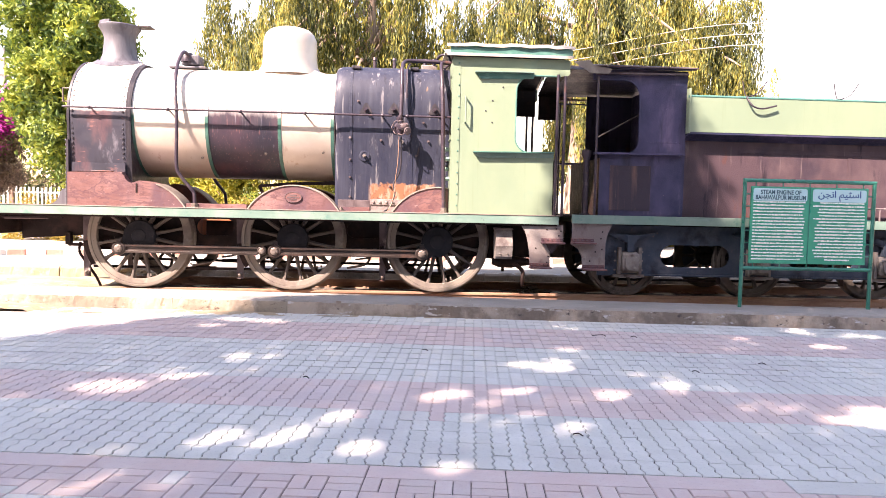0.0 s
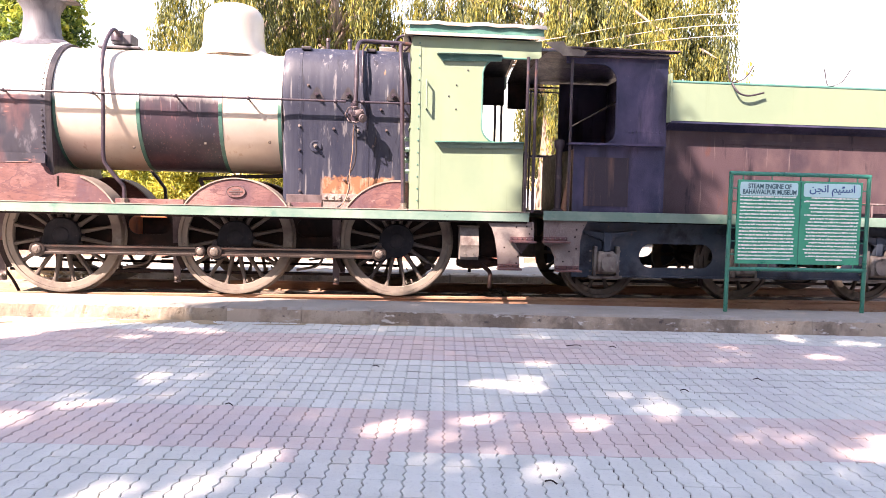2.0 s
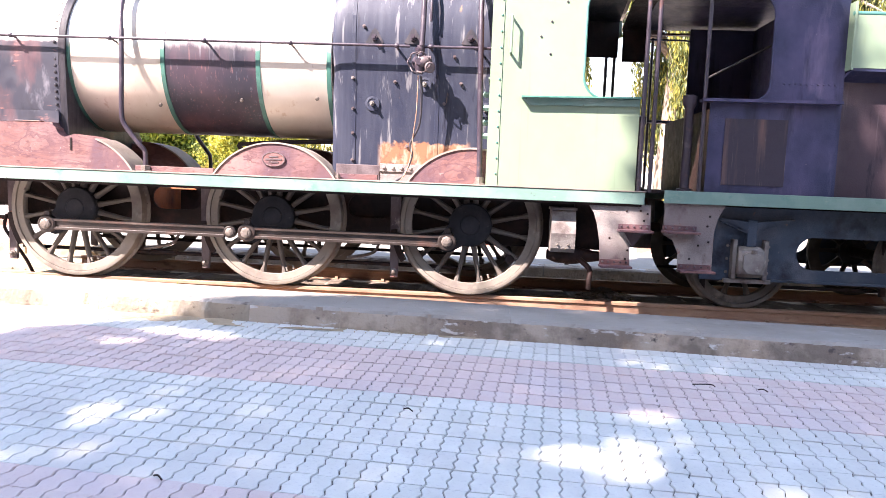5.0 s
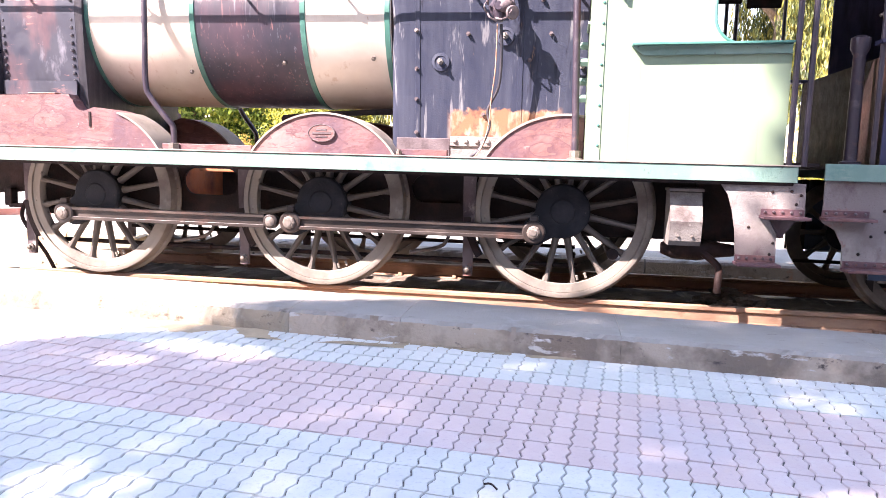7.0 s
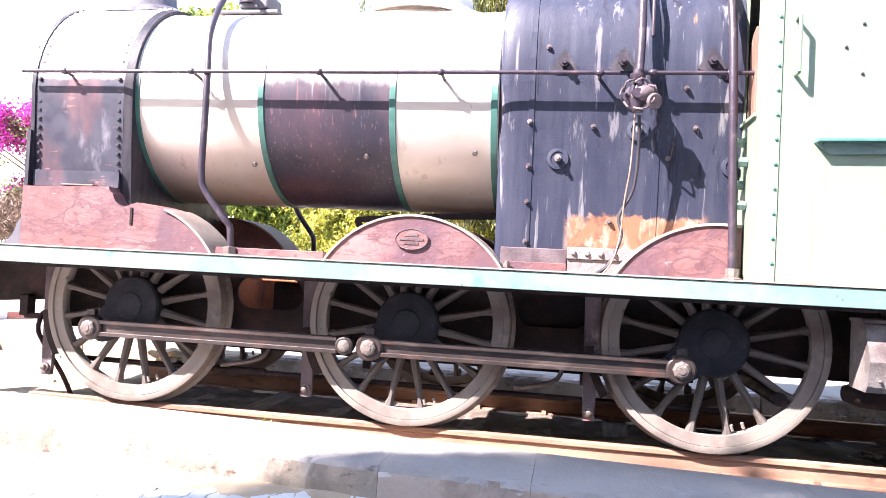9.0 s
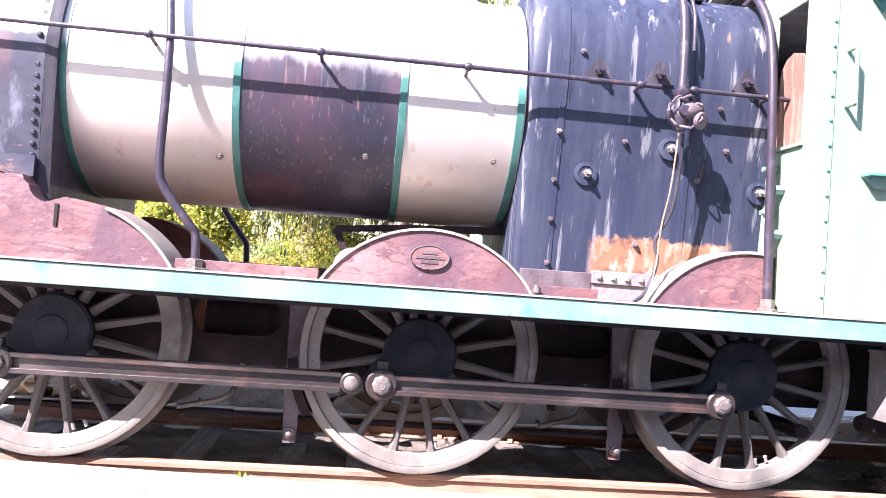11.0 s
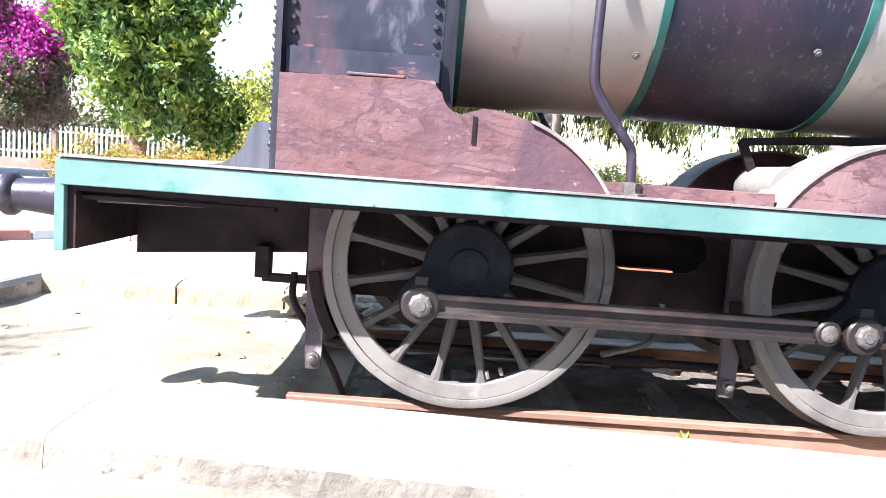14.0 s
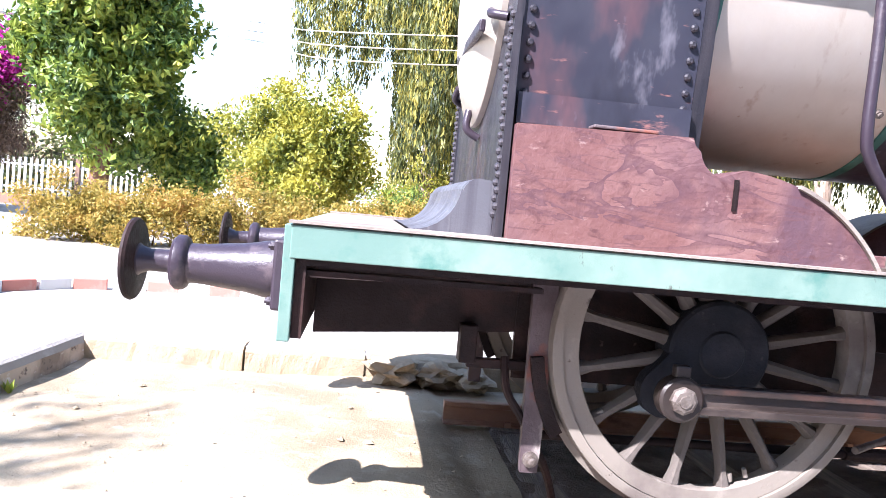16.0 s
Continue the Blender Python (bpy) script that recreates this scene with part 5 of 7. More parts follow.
# ---- tender ----
tender = thing("tender", "rusty dark six-wheeled tender with pale green coal boards", "tender")
TF = 1.24
part("tender_platform", box(bmesh.new(), 4.42, 10.42, -1.41, 1.41, TF - 0.03, TF), M_FRAME, tender)
for s in (-1, 1):
    part("platform_edge", box(bmesh.new(), 4.42, 10.42, *sorted((s * 1.405, s * 1.435)), TF - 0.12, TF + 0.01, 0.004), M_TEAL, tender, "faded teal green platform edge")
    # outside frame with openings
    part("outside_frame", plate_with_holes(4.9, 10.2, 0.33, 1.10, [(6.42, 0.645, 1.08, 0.34), (8.42, 0.645, 1.08, 0.34)], s * 1.14 - 0.012, s * 1.14 + 0.012), M_TFRAME, tender, "dusty blue-black outside frame with oblong openings")
    part("frame_foot", box(bmesh.new(), 5.62, 10.1, *sorted((s * 1.152, s * 1.20)), 0.335, 0.36, 0.004), M_TFRAME, tender, "dusty bottom angle of the frame")
    for x in (5.38, 7.40, 9.40):
        bm = bmesh.new()
        loft(bm, [[(x - w, s * 1.155, z), (x + w, s * 1.155, z), (x + w, s * o, z), (x + w * 0.8, s * (o + 0.02), z), (x - w * 0.8, s * (o + 0.02), z), (x - w, s * o, z)] for z, w, o in ((0.38, 0.115, 1.24), (0.42, 0.135, 1.29), (0.56, 0.14, 1.31), (0.66, 0.13, 1.28), (0.70, 0.10, 1.22))])
        ab = part("axle_box", bm, M_GREYBOX, tender, "grimy grey-brown cast axle box")
        lid = part("box_lid", prism(bmesh.new(), arc(x, 0.53, 0.105, 200, 340, 8) + [(x + 0.10, 0.62), (x + 0.05, 0.65), (x - 0.05, 0.65), (x - 0.10, 0.62)], *sorted((s * 1.325, s * 1.35))), M_GREYBOX, ab, "rounded lid")
        part("lid_lug", box(bmesh.new(), x - 0.03, x + 0.03, *sorted((s * 1.33, s * 1.37)), 0.635, 0.675, 0.008), M_STEEL, lid)
        for side in (-1, 1):
            part("horn_guide", box(bmesh.new(), x + side * 0.16 - 0.022, x + side * 0.16 + 0.022, *sorted((s * 1.155, s * 1.25)), 0.36, 0.77, 0.006), M_GREYBOX, ab)
            for z in (0.42, 0.56, 0.70):
                part("bolt", hexnut(bmesh.new(), (x + side * 0.21, s * 1.152, z), (0, s, 0), 0.016, 0.014), M_GREYBOX, ab)
        part("horn_tie", box(bmesh.new(), x - 0.24, x + 0.24, *sorted((s * 1.155, s * 1.21)), 0.31, 0.355, 0.006), M_GREYBOX, ab)
        for k in range(6):
            w = 0.42 - 0.055 * k
            part("spring_leaf", prism(bmesh.new(), [(x - w, 0.98 - 0.02 * k), (x, 0.93 - 0.022 * k), (x + w, 0.98 - 0.02 * k), (x + w, 1.0 - 0.02 * k), (x, 0.95 - 0.022 * k), (x - w, 1.0 - 0.02 * k)], *sorted((s * 1.16, s * 1.25))), M_TFRAME, ab)
        part("spring_buckle", box(bmesh.new(), x - 0.05, x + 0.05, *sorted((s * 1.155, s * 1.26)), 0.70, 0.97, 0.008), M_TFRAME, ab)
        wheel("tender_wheel", x, s * 0.93, 0.545, 10, tender, None, "small dark spoked tender wheel")
    for x in (5.0, 6.9, 8.9):
        part("brake_hanger", box(bmesh.new(), x - 0.03, x + 0.03, *sorted((s * 0.9, s * 0.94)), 0.2, 1.1), M_FRAME, tender)
    part("brake_rod", cyl(bmesh.new(), (4.9, s * 0.8, 0.24), (10.0, s * 0.8, 0.24), 0.02, 8), M_FRAME, tender)
for x in (5.38, 7.40, 9.40):
    part("tender_axle", cyl(bmesh.new(), (x, -1.2, 0.545), (x, 1.2, 0.545), 0.07, 16), M_FRAME, tender, "", True)
part("water_well", box(bmesh.new(), 6.2, 9.8, -0.62, 0.62, 0.85, TF - 0.03), M_FRAME, tender)
for s in (-1, 1):
    y0, y1 = sorted((s * 1.37, s * 1.39))
    st = part("tender_step", prism(bmesh.new(), [(4.44, TF - 0.12), (5.05, TF - 0.12), (4.98, 0.98), (4.95, 0.84), (4.95, 0.42), (4.61, 0.42), (4.60, 0.62), (4.54, 0.74), (4.44, 0.80)], y0, y1), M_PLATE, tender, "worn grey-brown step plate")
    for x0, x1, z in ((4.42, 4.78, 0.83), (4.60, 4.95, 0.44)):
        tread = part("step_tread", box(bmesh.new(), x0, x1, *sorted((s * 1.38, s * 1.55)), z - 0.012, z + 0.012, 0.005), M_OXIDE, st, "red-oxide tread")
        part("tread_angle", box(bmesh.new(), x0 + 0.01, x1 - 0.01, *sorted((s * 1.39, s * 1.405)), z + 0.012, z + 0.065, 0.003), M_OXIDE, tread)
        for k in range(5):
            part("rivet", stud(bmesh.new(), (x0 + 0.04 + (x1 - x0 - 0.08) * k / 4, s * 1.405, z + 0.04), (0, s, 0), 0.013, 0.012, 6), M_STEP, tread)
    for x, z in ((4.90, 1.0), (4.88, 0.90), (4.90, 0.74), (4.72, 0.56), (4.80, 0.70)):
        part("rivet", stud(bmesh.new(), (x, s * 1.39, z), (0, s, 0), 0.013, 0.01, 6), M_FRAME, st)

# front shelter
sh_poly = [(4.84, TF + 0.01), (6.13, TF + 0.01), (6.13, 3.42), (4.70, 3.42), (4.70, 3.27), (5.15, 3.27)] + arc(5.17, 3.02, 0.25, 90, 0, 8) + arc(5.24, 2.36, 0.18, 0, -90, 6) + [(4.84, 2.18)]
for s in (-1, 1):
    sd = part("shelter_side", prism(bmesh.new(), sh_poly if s < 0 else [(5.0, TF + 0.01), (6.13, TF + 0.01), (6.13, 3.42), (5.25, 3.42), (5.25, 2.18), (5.0, 2.18)], *sorted((s * 1.30, s * 1.315))), M_TENDER, tender, "dark shelter side with rounded opening")
    part("shelter_sill", prism(bmesh.new(), [(4.74, 2.155), (6.10, 2.165), (6.10, 2.195), (4.74, 2.185)], *sorted((s * 1.28, s * 1.42))), M_TENDER, sd, "dark sill ledge")
    part("shelter_gutter", prism(bmesh.new(), [(4.74, 3.335), (6.12, 3.355), (6.12, 3.38), (4.74, 3.36)], *sorted((s * 1.315, s * 1.40))), M_STEP, sd, "brown gutter strip")
    part("opening_bead", tube(bmesh.new(), [(x, s * 1.31, z) for x, z in ([(4.7, 3.27), (5.15, 3.27)] + arc(5.17, 3.02, 0.25, 90, 0, 8) + arc(5.24, 2.36, 0.18, 0, -90, 6) + [(4.84, 2.18)])], 0.013, 8, 0), M_TENDER, sd, "", True)
    part("raised_panel", prism(bmesh.new(), [(5.0, 1.33), (5.62, 1.33), (5.62, 2.0), (5.0, 2.0)], *sorted((s * 1.317, s * 1.327))), M_STREAK, sd, "rust-streaked raised panel")
    for k in range(10):
        part("rivet", stud(bmesh.new(), (5.55 + 0.055 * k, s * 1.315, 2.36), (0, s, 0), 0.011, 0.01, 6), M_TENDER, sd)
    part("shelter_column", cyl(bmesh.new(), (4.77, s * 1.36, TF), (4.77, s * 1.36, 3.3), 0.02, 12), M_PIPE, tender, "rusty brown handrail column", True)
    part("brake_column", lathe(bmesh.new(), (4.66, s * 1.22, TF), (0, 0, 1), [(0, 0.08), (0.03, 0.08), (0.04, 0.05), (0.85, 0.045), (0.9, 0.07), (0.98, 0.07), (1.0, 0.03)], 16), M_PIPE, tender, "brown handbrake column", True)
part("shelter_back", box(bmesh.new(), 6.09, 6.125, -1.3, 1.3, TF, 3.42), M_TENDER, tender)
part("shelter_front_bulkhead", box(bmesh.new(), 5.0, 5.03, -1.28, 1.28, TF, 2.15), M_FRAME, tender)
part("shelter_locker", box(bmesh.new(), 5.05, 6.08, -1.2, 1.2, TF, 2.1), M_BLACK, tender)
part("fire_iron", tube(bmesh.new(), [(4.9, -0.9, 2.45), (5.7, -0.7, 2.9)], 0.012, 8, 0), M_STEEL, tender, "pale fire iron lying in the shelter")
sroof = [(-1.42, 3.42), (-1.42, 3.45), (-1.1, 3.53), (-0.6, 3.60), (0, 3.63), (0.6, 3.60), (1.1, 3.53), (1.42, 3.45), (1.42, 3.42), (0.6, 3.56), (0, 3.59), (-0.6, 3.56)]
sr = part("shelter_roof", loft(bmesh.new(), [[Vector((x, y, z)) for y, z in sroof] for x in (4.62, 6.22)]), M_TENDER, tender, "dark arched shelter roof")
for s in (-1, 1):
    part("roof_edge", box(bmesh.new(), 4.72, 6.24, *sorted((s * 1.40, s * 1.46)), 3.435, 3.455, 0.004), M_STEP, sr)
    part("torn_flap", loft(bmesh.new(), [[Vector((x, s * (1.44 - o), z)) for x, z in ((4.36, 3.50), (4.62, 3.52), (4.66, 3.46), (4.95, 3.40), (4.90, 3.33), (4.62, 3.33), (4.52, 3.40))] for o in (0, 0.012)]), M_TYRE, sr, "torn pale brown weather flap")
part("gap_sheet", loft(bmesh.new(), [[Vector((x, y, z)) for y, z in ((-1.35, 3.40), (-0.7, 3.58), (0, 3.62), (0.7, 3.58), (1.35, 3.40), (0.7, 3.56), (0, 3.60), (-0.7, 3.56))] for x in (4.34, 4.66)]), M_FRAME, tender, "dark rubber sheet between the roofs")
part("gap_bellows", loft(bmesh.new(), [[Vector((4.36, 1.36, z0)), Vector((4.72, 1.34, z0)), Vector((4.72, 1.33, z1)), Vector((4.36, 1.35, z1))] for z0, z1 in ((3.45, 2.98), (3.44, 2.97))]), M_FRAME, tender)

# tank, coal boards
for s in (-1, 1):
    tk = part("tank_side", prism(bmesh.new(), [(6.128, TF + 0.01), (10.22, TF + 0.01), (10.22, 2.52), (6.128, 2.52)], *sorted((s * 1.20, s * 1.22))), M_TANK, tender, "rusty dark tank side with faded pinkish panels")
    for x in (7.35, 8.75):
        part("tank_strip", box(bmesh.new(), x - 0.03, x + 0.03, *sorted((s * 1.22, s * 1.226)), TF + 0.01, 2.25), M_TANK, tk)
    part("tank_belt", box(bmesh.new(), 7.0, 10.22, *sorted((s * 1.22, s * 1.232)), 2.24, 2.30, 0.003), M_TANK, tk, "paler horizontal seam")
    bm = bmesh.new()
    loft(bm, [[Vector((x, s * y, z)) for y, z in ((1.415, 2.52), (1.43, 2.52), (1.43, 3.04), (1.415, 3.04))] for x in (6.14, 10.52)])
    cb = part("coal_board", bm, M_CAB, tender, "pale green flared coal board")
    bm = bmesh.new()
    loft(bm, [[Vector((x, s * y, z)) for y, z in ((1.20, 2.40), (1.425, 2.49), (1.425, 2.519), (1.20, 2.44))] for x in (6.14, 10.50)])
    # dark tender paint here stands in for the shade below the board
    part("board_flare", bm, M_TENDER, cb, "dark flared underside")
    part("board_top", cyl(bmesh.new(), (6.12, s * 1.415, 3.045), (10.54, s * 1.415, 3.045), 0.022, 10), M_TEAL_DARK, cb, "", True)
    part("board_end", box(bmesh.new(), 6.125, 6.15, *sorted((s * 1.2, s * 1.44)), 2.5, 3.16, 0.004), M_CAB, cb)
    part("side_rail", cyl(bmesh.new(), (8.9, s * 1.33, 1.44), (10.25, s * 1.33, 1.44), 0.016, 8), M_STEP, tender, "rusty step rail", True)
    for x in (9.2, 9.95):
        part("rail_post", cyl(bmesh.new(), (x, s * 1.33, TF), (x, s * 1.33, 1.44), 0.014, 8), M_STEP, tender)
    part("lamp_bracket", box(bmesh.new(), 10.06, 10.16, *sorted((s * 1.22, s * 1.28)), 1.75, 1.95, 0.01), M_STEP, tk)
part("tank_top", box(bmesh.new(), 6.13, 10.22, -1.2, 1.2, 2.40, 2.45), M_TENDER, tender)
part("tank_rear", box(bmesh.new(), 10.20, 10.225, -1.2, 1.2, TF, 2.52), M_TENDER, tender)
part("rear_board", box(bmesh.new(), 10.48, 10.52, -1.40, 1.40, 2.52, 3.03), M_CAB, tender)
for x, k in ((7.05, 1), (8.45, -1)):
    part("hook_bar", tube(bmesh.new(), [(x - 0.12, -1.40, 3.30), (x - 0.08, -1.41, 3.10), (x - 0.03, -1.43, 3.065), (x + 0.12, -1.44, 3.13), (x + 0.24, -1.43, 3.30)], 0.008, 8, 5), M_PIPE, tender, "bent iron hook on the coal board", True)
part("hook_bar", tube(bmesh.new(), [(6.98, -1.45, 3.05), (7.05, -1.5, 2.92), (7.2, -1.50, 2.88), (7.42, -1.49, 2.93)], 0.013, 8, 5), M_PIPE, tender, "bent iron hook on the coal board", True)
part("rear_beam", box(bmesh.new(), 10.36, 10.42, -1.41, 1.41, 0.78, TF - 0.12, 0.005), M_GREYBOX, tender)
for s in (-1, 1):
    part("corner_step", box(bmesh.new(), 10.05, 10.36, *sorted((s * 1.38, s * 1.40)), 0.80, TF - 0.12, 0.004), M_GREYBOX, tender, "grey corner step plate")
    bf = part("rear_buffer", lathe(bmesh.new(), (10.42, s * 0.98, 1.0), (1, 0, 0), [(0, 0.12), (0.1, 0.1), (0.28, 0.085), (0.29, 0.06), (0.36, 0.05)], 24), M_PIPE, tender, "dark tender buffer", True)
    part("buffer_head", lathe(bmesh.new(), (10.76, s * 0.98, 1.0), (1, 0, 0), [(0, 0.08), (0.01, 0.165), (0.03, 0.17), (0.05, 0.1), (0.055, 0.01)], 32), M_FRAME, bf, "", True)
lamp = part("rear_drum", lathe(bmesh.new(), (10.24, -0.9, 2.25), (1, 0, 0), [(0, 0.12), (0.02, 0.17), (0.1, 0.185), (0.3, 0.185), (0.4, 0.16), (0.42, 0.1)], 24), M_RUST, tender, "rusty ribbed drum behind the tank", True)
part("drum_shelf", box(bmesh.new(), 10.22, 10.75, -1.15, -0.6, 2.02, 2.06), M_STEP, tender)


# ---- ground, kerbs and track ----
def kerb_y(x):
    return -2.02 - 0.088 * x


def wavy(x, y, a=1.0):
    return a * (0.6 * noise.noise(Vector((x * 1.3, y * 1.3, 3.1))) + 0.4 * noise.noise(Vector((x * 4.1, y * 4.1, 1.7))))


def sheet(name, xs, ys, zf, material, parent=None, label="", skip=None):
    bm = bmesh.new()
    grid = [[bm.verts.new((x, y, zf(x, y))) for y in ys] for x in xs]
    for i in range(len(xs) - 1):
        for j in range(len(ys) - 1):
            if skip is None or not skip((xs[i] + xs[i + 1]) / 2, (ys[j] + ys[j + 1]) / 2):
                bm.faces.new((grid[i][j], grid[i + 1][j], grid[i + 1][j + 1], grid[i][j + 1]))
    return part(name, bm, material, parent, label, True)


def steps(a, b, d):
    n = max(int(round((b - a) / d)), 1)
    return [a + (b - a) * i / n for i in range(n + 1)]


GZ = -0.27
tagged(part("ground", box(bmesh.new(), -900, 900, -900, 900, -1.0, GZ), M_GROUND), "dry sandy ground", "ground", kind="structure")
# the paved terrace behind and beside the track
terrace = bmesh.new()
for x0, x1, y0, y1 in ((-60, 60, 2.05, 60), (-60, -6.15, -2.2, 2.05)):
    box(terrace, x0, x1, y0, y1, GZ + 0.004, 0.03)
tagged(part("pavement_terrace", terrace, M_PLAZA), "pale dusty paving in full sun", "pavement", kind="structure")
# track bed
bed = sheet("track_bed", steps(-6.15, 16, 0.09), steps(-2.3, 2.05, 0.09), lambda x, y: -0.175 + 0.035 * wavy(x, y) + (0.02 if x < -3 else -0.02), M_EARTH)
tagged(bed, "sandy trodden earth of the track bed", "ground", kind="structure")
soil = sheet("oily_soil", steps(-2.75, 12.5, 0.07), steps(-0.74, 0.72, 0.07), lambda x, y: -0.155 + 0.05 * wavy(x * 1.4, y * 1.4), M_DIRT)
tagged(soil, "dark oily soil between the rails", "soil", kind="structure")

# rails
def rail_profile(x, y):
    pts = [(-0.065, -0.155), (-0.065, -0.145), (-0.012, -0.13), (-0.010, -0.045), (-0.034, -0.035), (-0.034, -0.006), (-0.026, 0.0), (0.026, 0.0), (0.034, -0.006), (0.034, -0.035), (0.010, -0.045), (0.012, -0.13), (0.065, -0.145), (0.065, -0.155)]
    return [Vector((x, y + a, b)) for a, b in pts]


for s in (-1, 1):
    y = s * 0.872
    x0 = -2.99 if s < 0 else -3.05
    tr = part("rail", loft(bmesh.new(), [rail_profile(x0, y), rail_profile(14.5, y)]), M_RAIL)
    tagged(tr, "rusty steel rail on timber sleepers", "rail", "rails of the track")
    for k in range(27):
        x = -2.6 + 0.64 * k
        part("spike", box(bmesh.new(), x - 0.02, x + 0.02, y - s * 0 - 0.085, y - 0.055, -0.15, -0.115), M_RAIL, tr)
for k in range(27):
    x = -2.6 + 0.64 * k + 0.04 * math.sin(k * 2.7)
    sl = part("sleeper", box(bmesh.new(), -0.115, 0.115, -1.28, 1.28, -0.26, -0.157, 0.012), M_SLEEPER)
    sl.matrix_basis = pose(x, 0.02 * math.sin(k * 5.1), 0.002 * (k % 3), 0, 0, 1.5 * math.sin(k * 3.3))
    tagged(sl, "weathered grey-brown timber sleeper", "sleeper", "sleepers under the rails")


def rough_stone(size, seed, squash=0.6):
    bm = bmesh.new()
    bmesh.ops.create_icosphere(bm, subdivisions=3, radius=size)
    for v in bm.verts:
        k = 1 + 0.75 * noise.noise(v.co * (1.9 / size) + Vector((seed * 7.3, 0, 0)))
        v.co = Vector((v.co.x * k * 1.25, v.co.y * k, v.co.z * k * squash))
    return bm


for n, (x, y, z, sz, m) in enumerate(((-2.70, -1.07, -0.10, 0.11, M_CONCRETE), (-2.95, -1.10, -0.12, 0.07, M_CONCRETE), (-2.45, -1.12, -0.14, 0.05, M_CONCRETE), (-3.35, 1.86, -0.05, 0.17, M_EARTH), (-3.0, 1.9, -0.06, 0.15, M_EARTH), (-2.7, 1.84, -0.08, 0.13, M_EARTH), (4.0, -0.4, -0.08, 0.09, M_DIRT), (4.25, -0.25, -0.07, 0.11, M_DIRT), (3.85, -0.1, -0.08, 0.08, M_DIRT), (4.1, 0.1, -0.06, 0.12, M_DIRT))):
    st = part("stone", rough_stone(sz, n), m)
    st.location = (x, y, z)
    tagged(st, "rough broken lump of masonry on the track bed", "stone", "loose stones by the track")
random.seed(11)
bm = bmesh.new()
for k in range(420):
    x = random.uniform(-6, -1) if k < 240 else random.uniform(-1, 12)
    y = random.uniform(-1.6, 1.9) if k < 240 else random.uniform(-1.6, 1.6)
    r = random.uniform(0.004, 0.012) if k % 9 else random.uniform(0.012, 0.03)
    z = -0.16 + 0.035 * wavy(x, y) + (0.02 if x < -3 else -0.02)
    a = random.uniform(0, 6)
    pts = [Vector((x + r * math.cos(a + t) * random.uniform(0.7, 1.3), y + r * math.sin(a + t) * random.uniform(0.7, 1.3), z)) for t in (0, 1.2, 2.5, 3.7, 5.0)]
    top = bm.verts.new((x + r * 0.3, y, z + min(r * 0.35, 0.012)))
    vs = [bm.verts.new(p - Vector((0, 0, 0.006))) for p in pts]
    for i in range(5):
        bm.faces.new((vs[i], vs[(i + 1) % 5], top))
tagged(part("gravel", bm, M_EARTH), "scattered grit and clods on the track bed", "gravel", kind="stuff")

# small weeds rooted along the rail
WEEDS = ((-1.45, -1.03, -0.16, 0.16), (-0.83, -1.03, -0.16, 0.19), (-0.80, -1.05, -0.16, 0.14), (-5.93, 0.89, -0.16, 0.13), (-1.38, -1.05, -0.16, 0.12))
M_WEED = leafy("young_weed_leaves", [(0.08, 0.13, 0.02), (0.22, 0.28, 0.03), (0.38, 0.38, 0.06)], 0.3)
for n, (x, y, z, size) in enumerate(WEEDS):
    wd = thing("weed", "small yellow-green weed rooted beside the rail", "weed", "weeds by the track")
    bm = bmesh.new()
    for k in range(9):
        q = 2.4 * k + n
        lean = 0.35 + 0.25 * math.sin(k * 3.1 + n)
        tip = Vector((math.cos(q) * lean, math.sin(q) * lean, 0.9 - 0.5 * lean)) * size
        side = Vector((-math.sin(q), math.cos(q), 0)) * size * 0.13
        root = Vector((x, y, z))
        bm.faces.new([bm.verts.new(p) for p in (root, root + tip * 0.55 + side, root + tip, root + tip * 0.55 - side)])
    part("leaves", bm, M_WEED, wd)

# near kerb wall: concrete sections with worn edges
random.seed(5)
kerb = thing("kerb_wall", "low stained concrete kerb wall along the track", "kerb", kind="structure")


def kerb_block(x0, x1, yf, yb, z1):
    """A worn block between front yf(x) and back yb(x)."""
    n = max(int((x1 - x0) / 0.035), 2)
    rings = []
    for i in range(n + 1):
        x = x0 + (x1 - x0) * i / n
        e = 0.007 * noise.noise(Vector((x * 3.3, 1, 2))) + 0.010 * noise.noise(Vector((x * 11, 5, 2))) + 0.006 * noise.noise(Vector((x * 31, 5, 2)))
        f, b = yf(x), yb(x)
        rings.append([Vector(p) for p in ((x, f - 0.01 + e, GZ - 0.05), (x, f + e * 0.8, -0.12), (x, f + 0.008 - e, z1 - 0.035 + e), (x, f + 0.03 + e, z1 - 0.006), (x, f + 0.08, z1 + e * 0.3), (x, (f + b) / 2, z1 + 0.006 + e * 0.4), (x, b, z1 - 0.004), (x, b + 0.02, GZ - 0.05))])
    return loft(bmesh.new(), rings)


def cap(ob):
    """Trowelled cement on the upward faces of a kerb."""
    ob.data.materials.append(M_KERBTOP)
    for p in ob.data.polygons:
        p.material_index = int(p.center.z > -0.05 and p.normal.z > 0.3 and (ob.parent is not kerb or p.center.y > kerb_y(p.center.x) + 0.012))


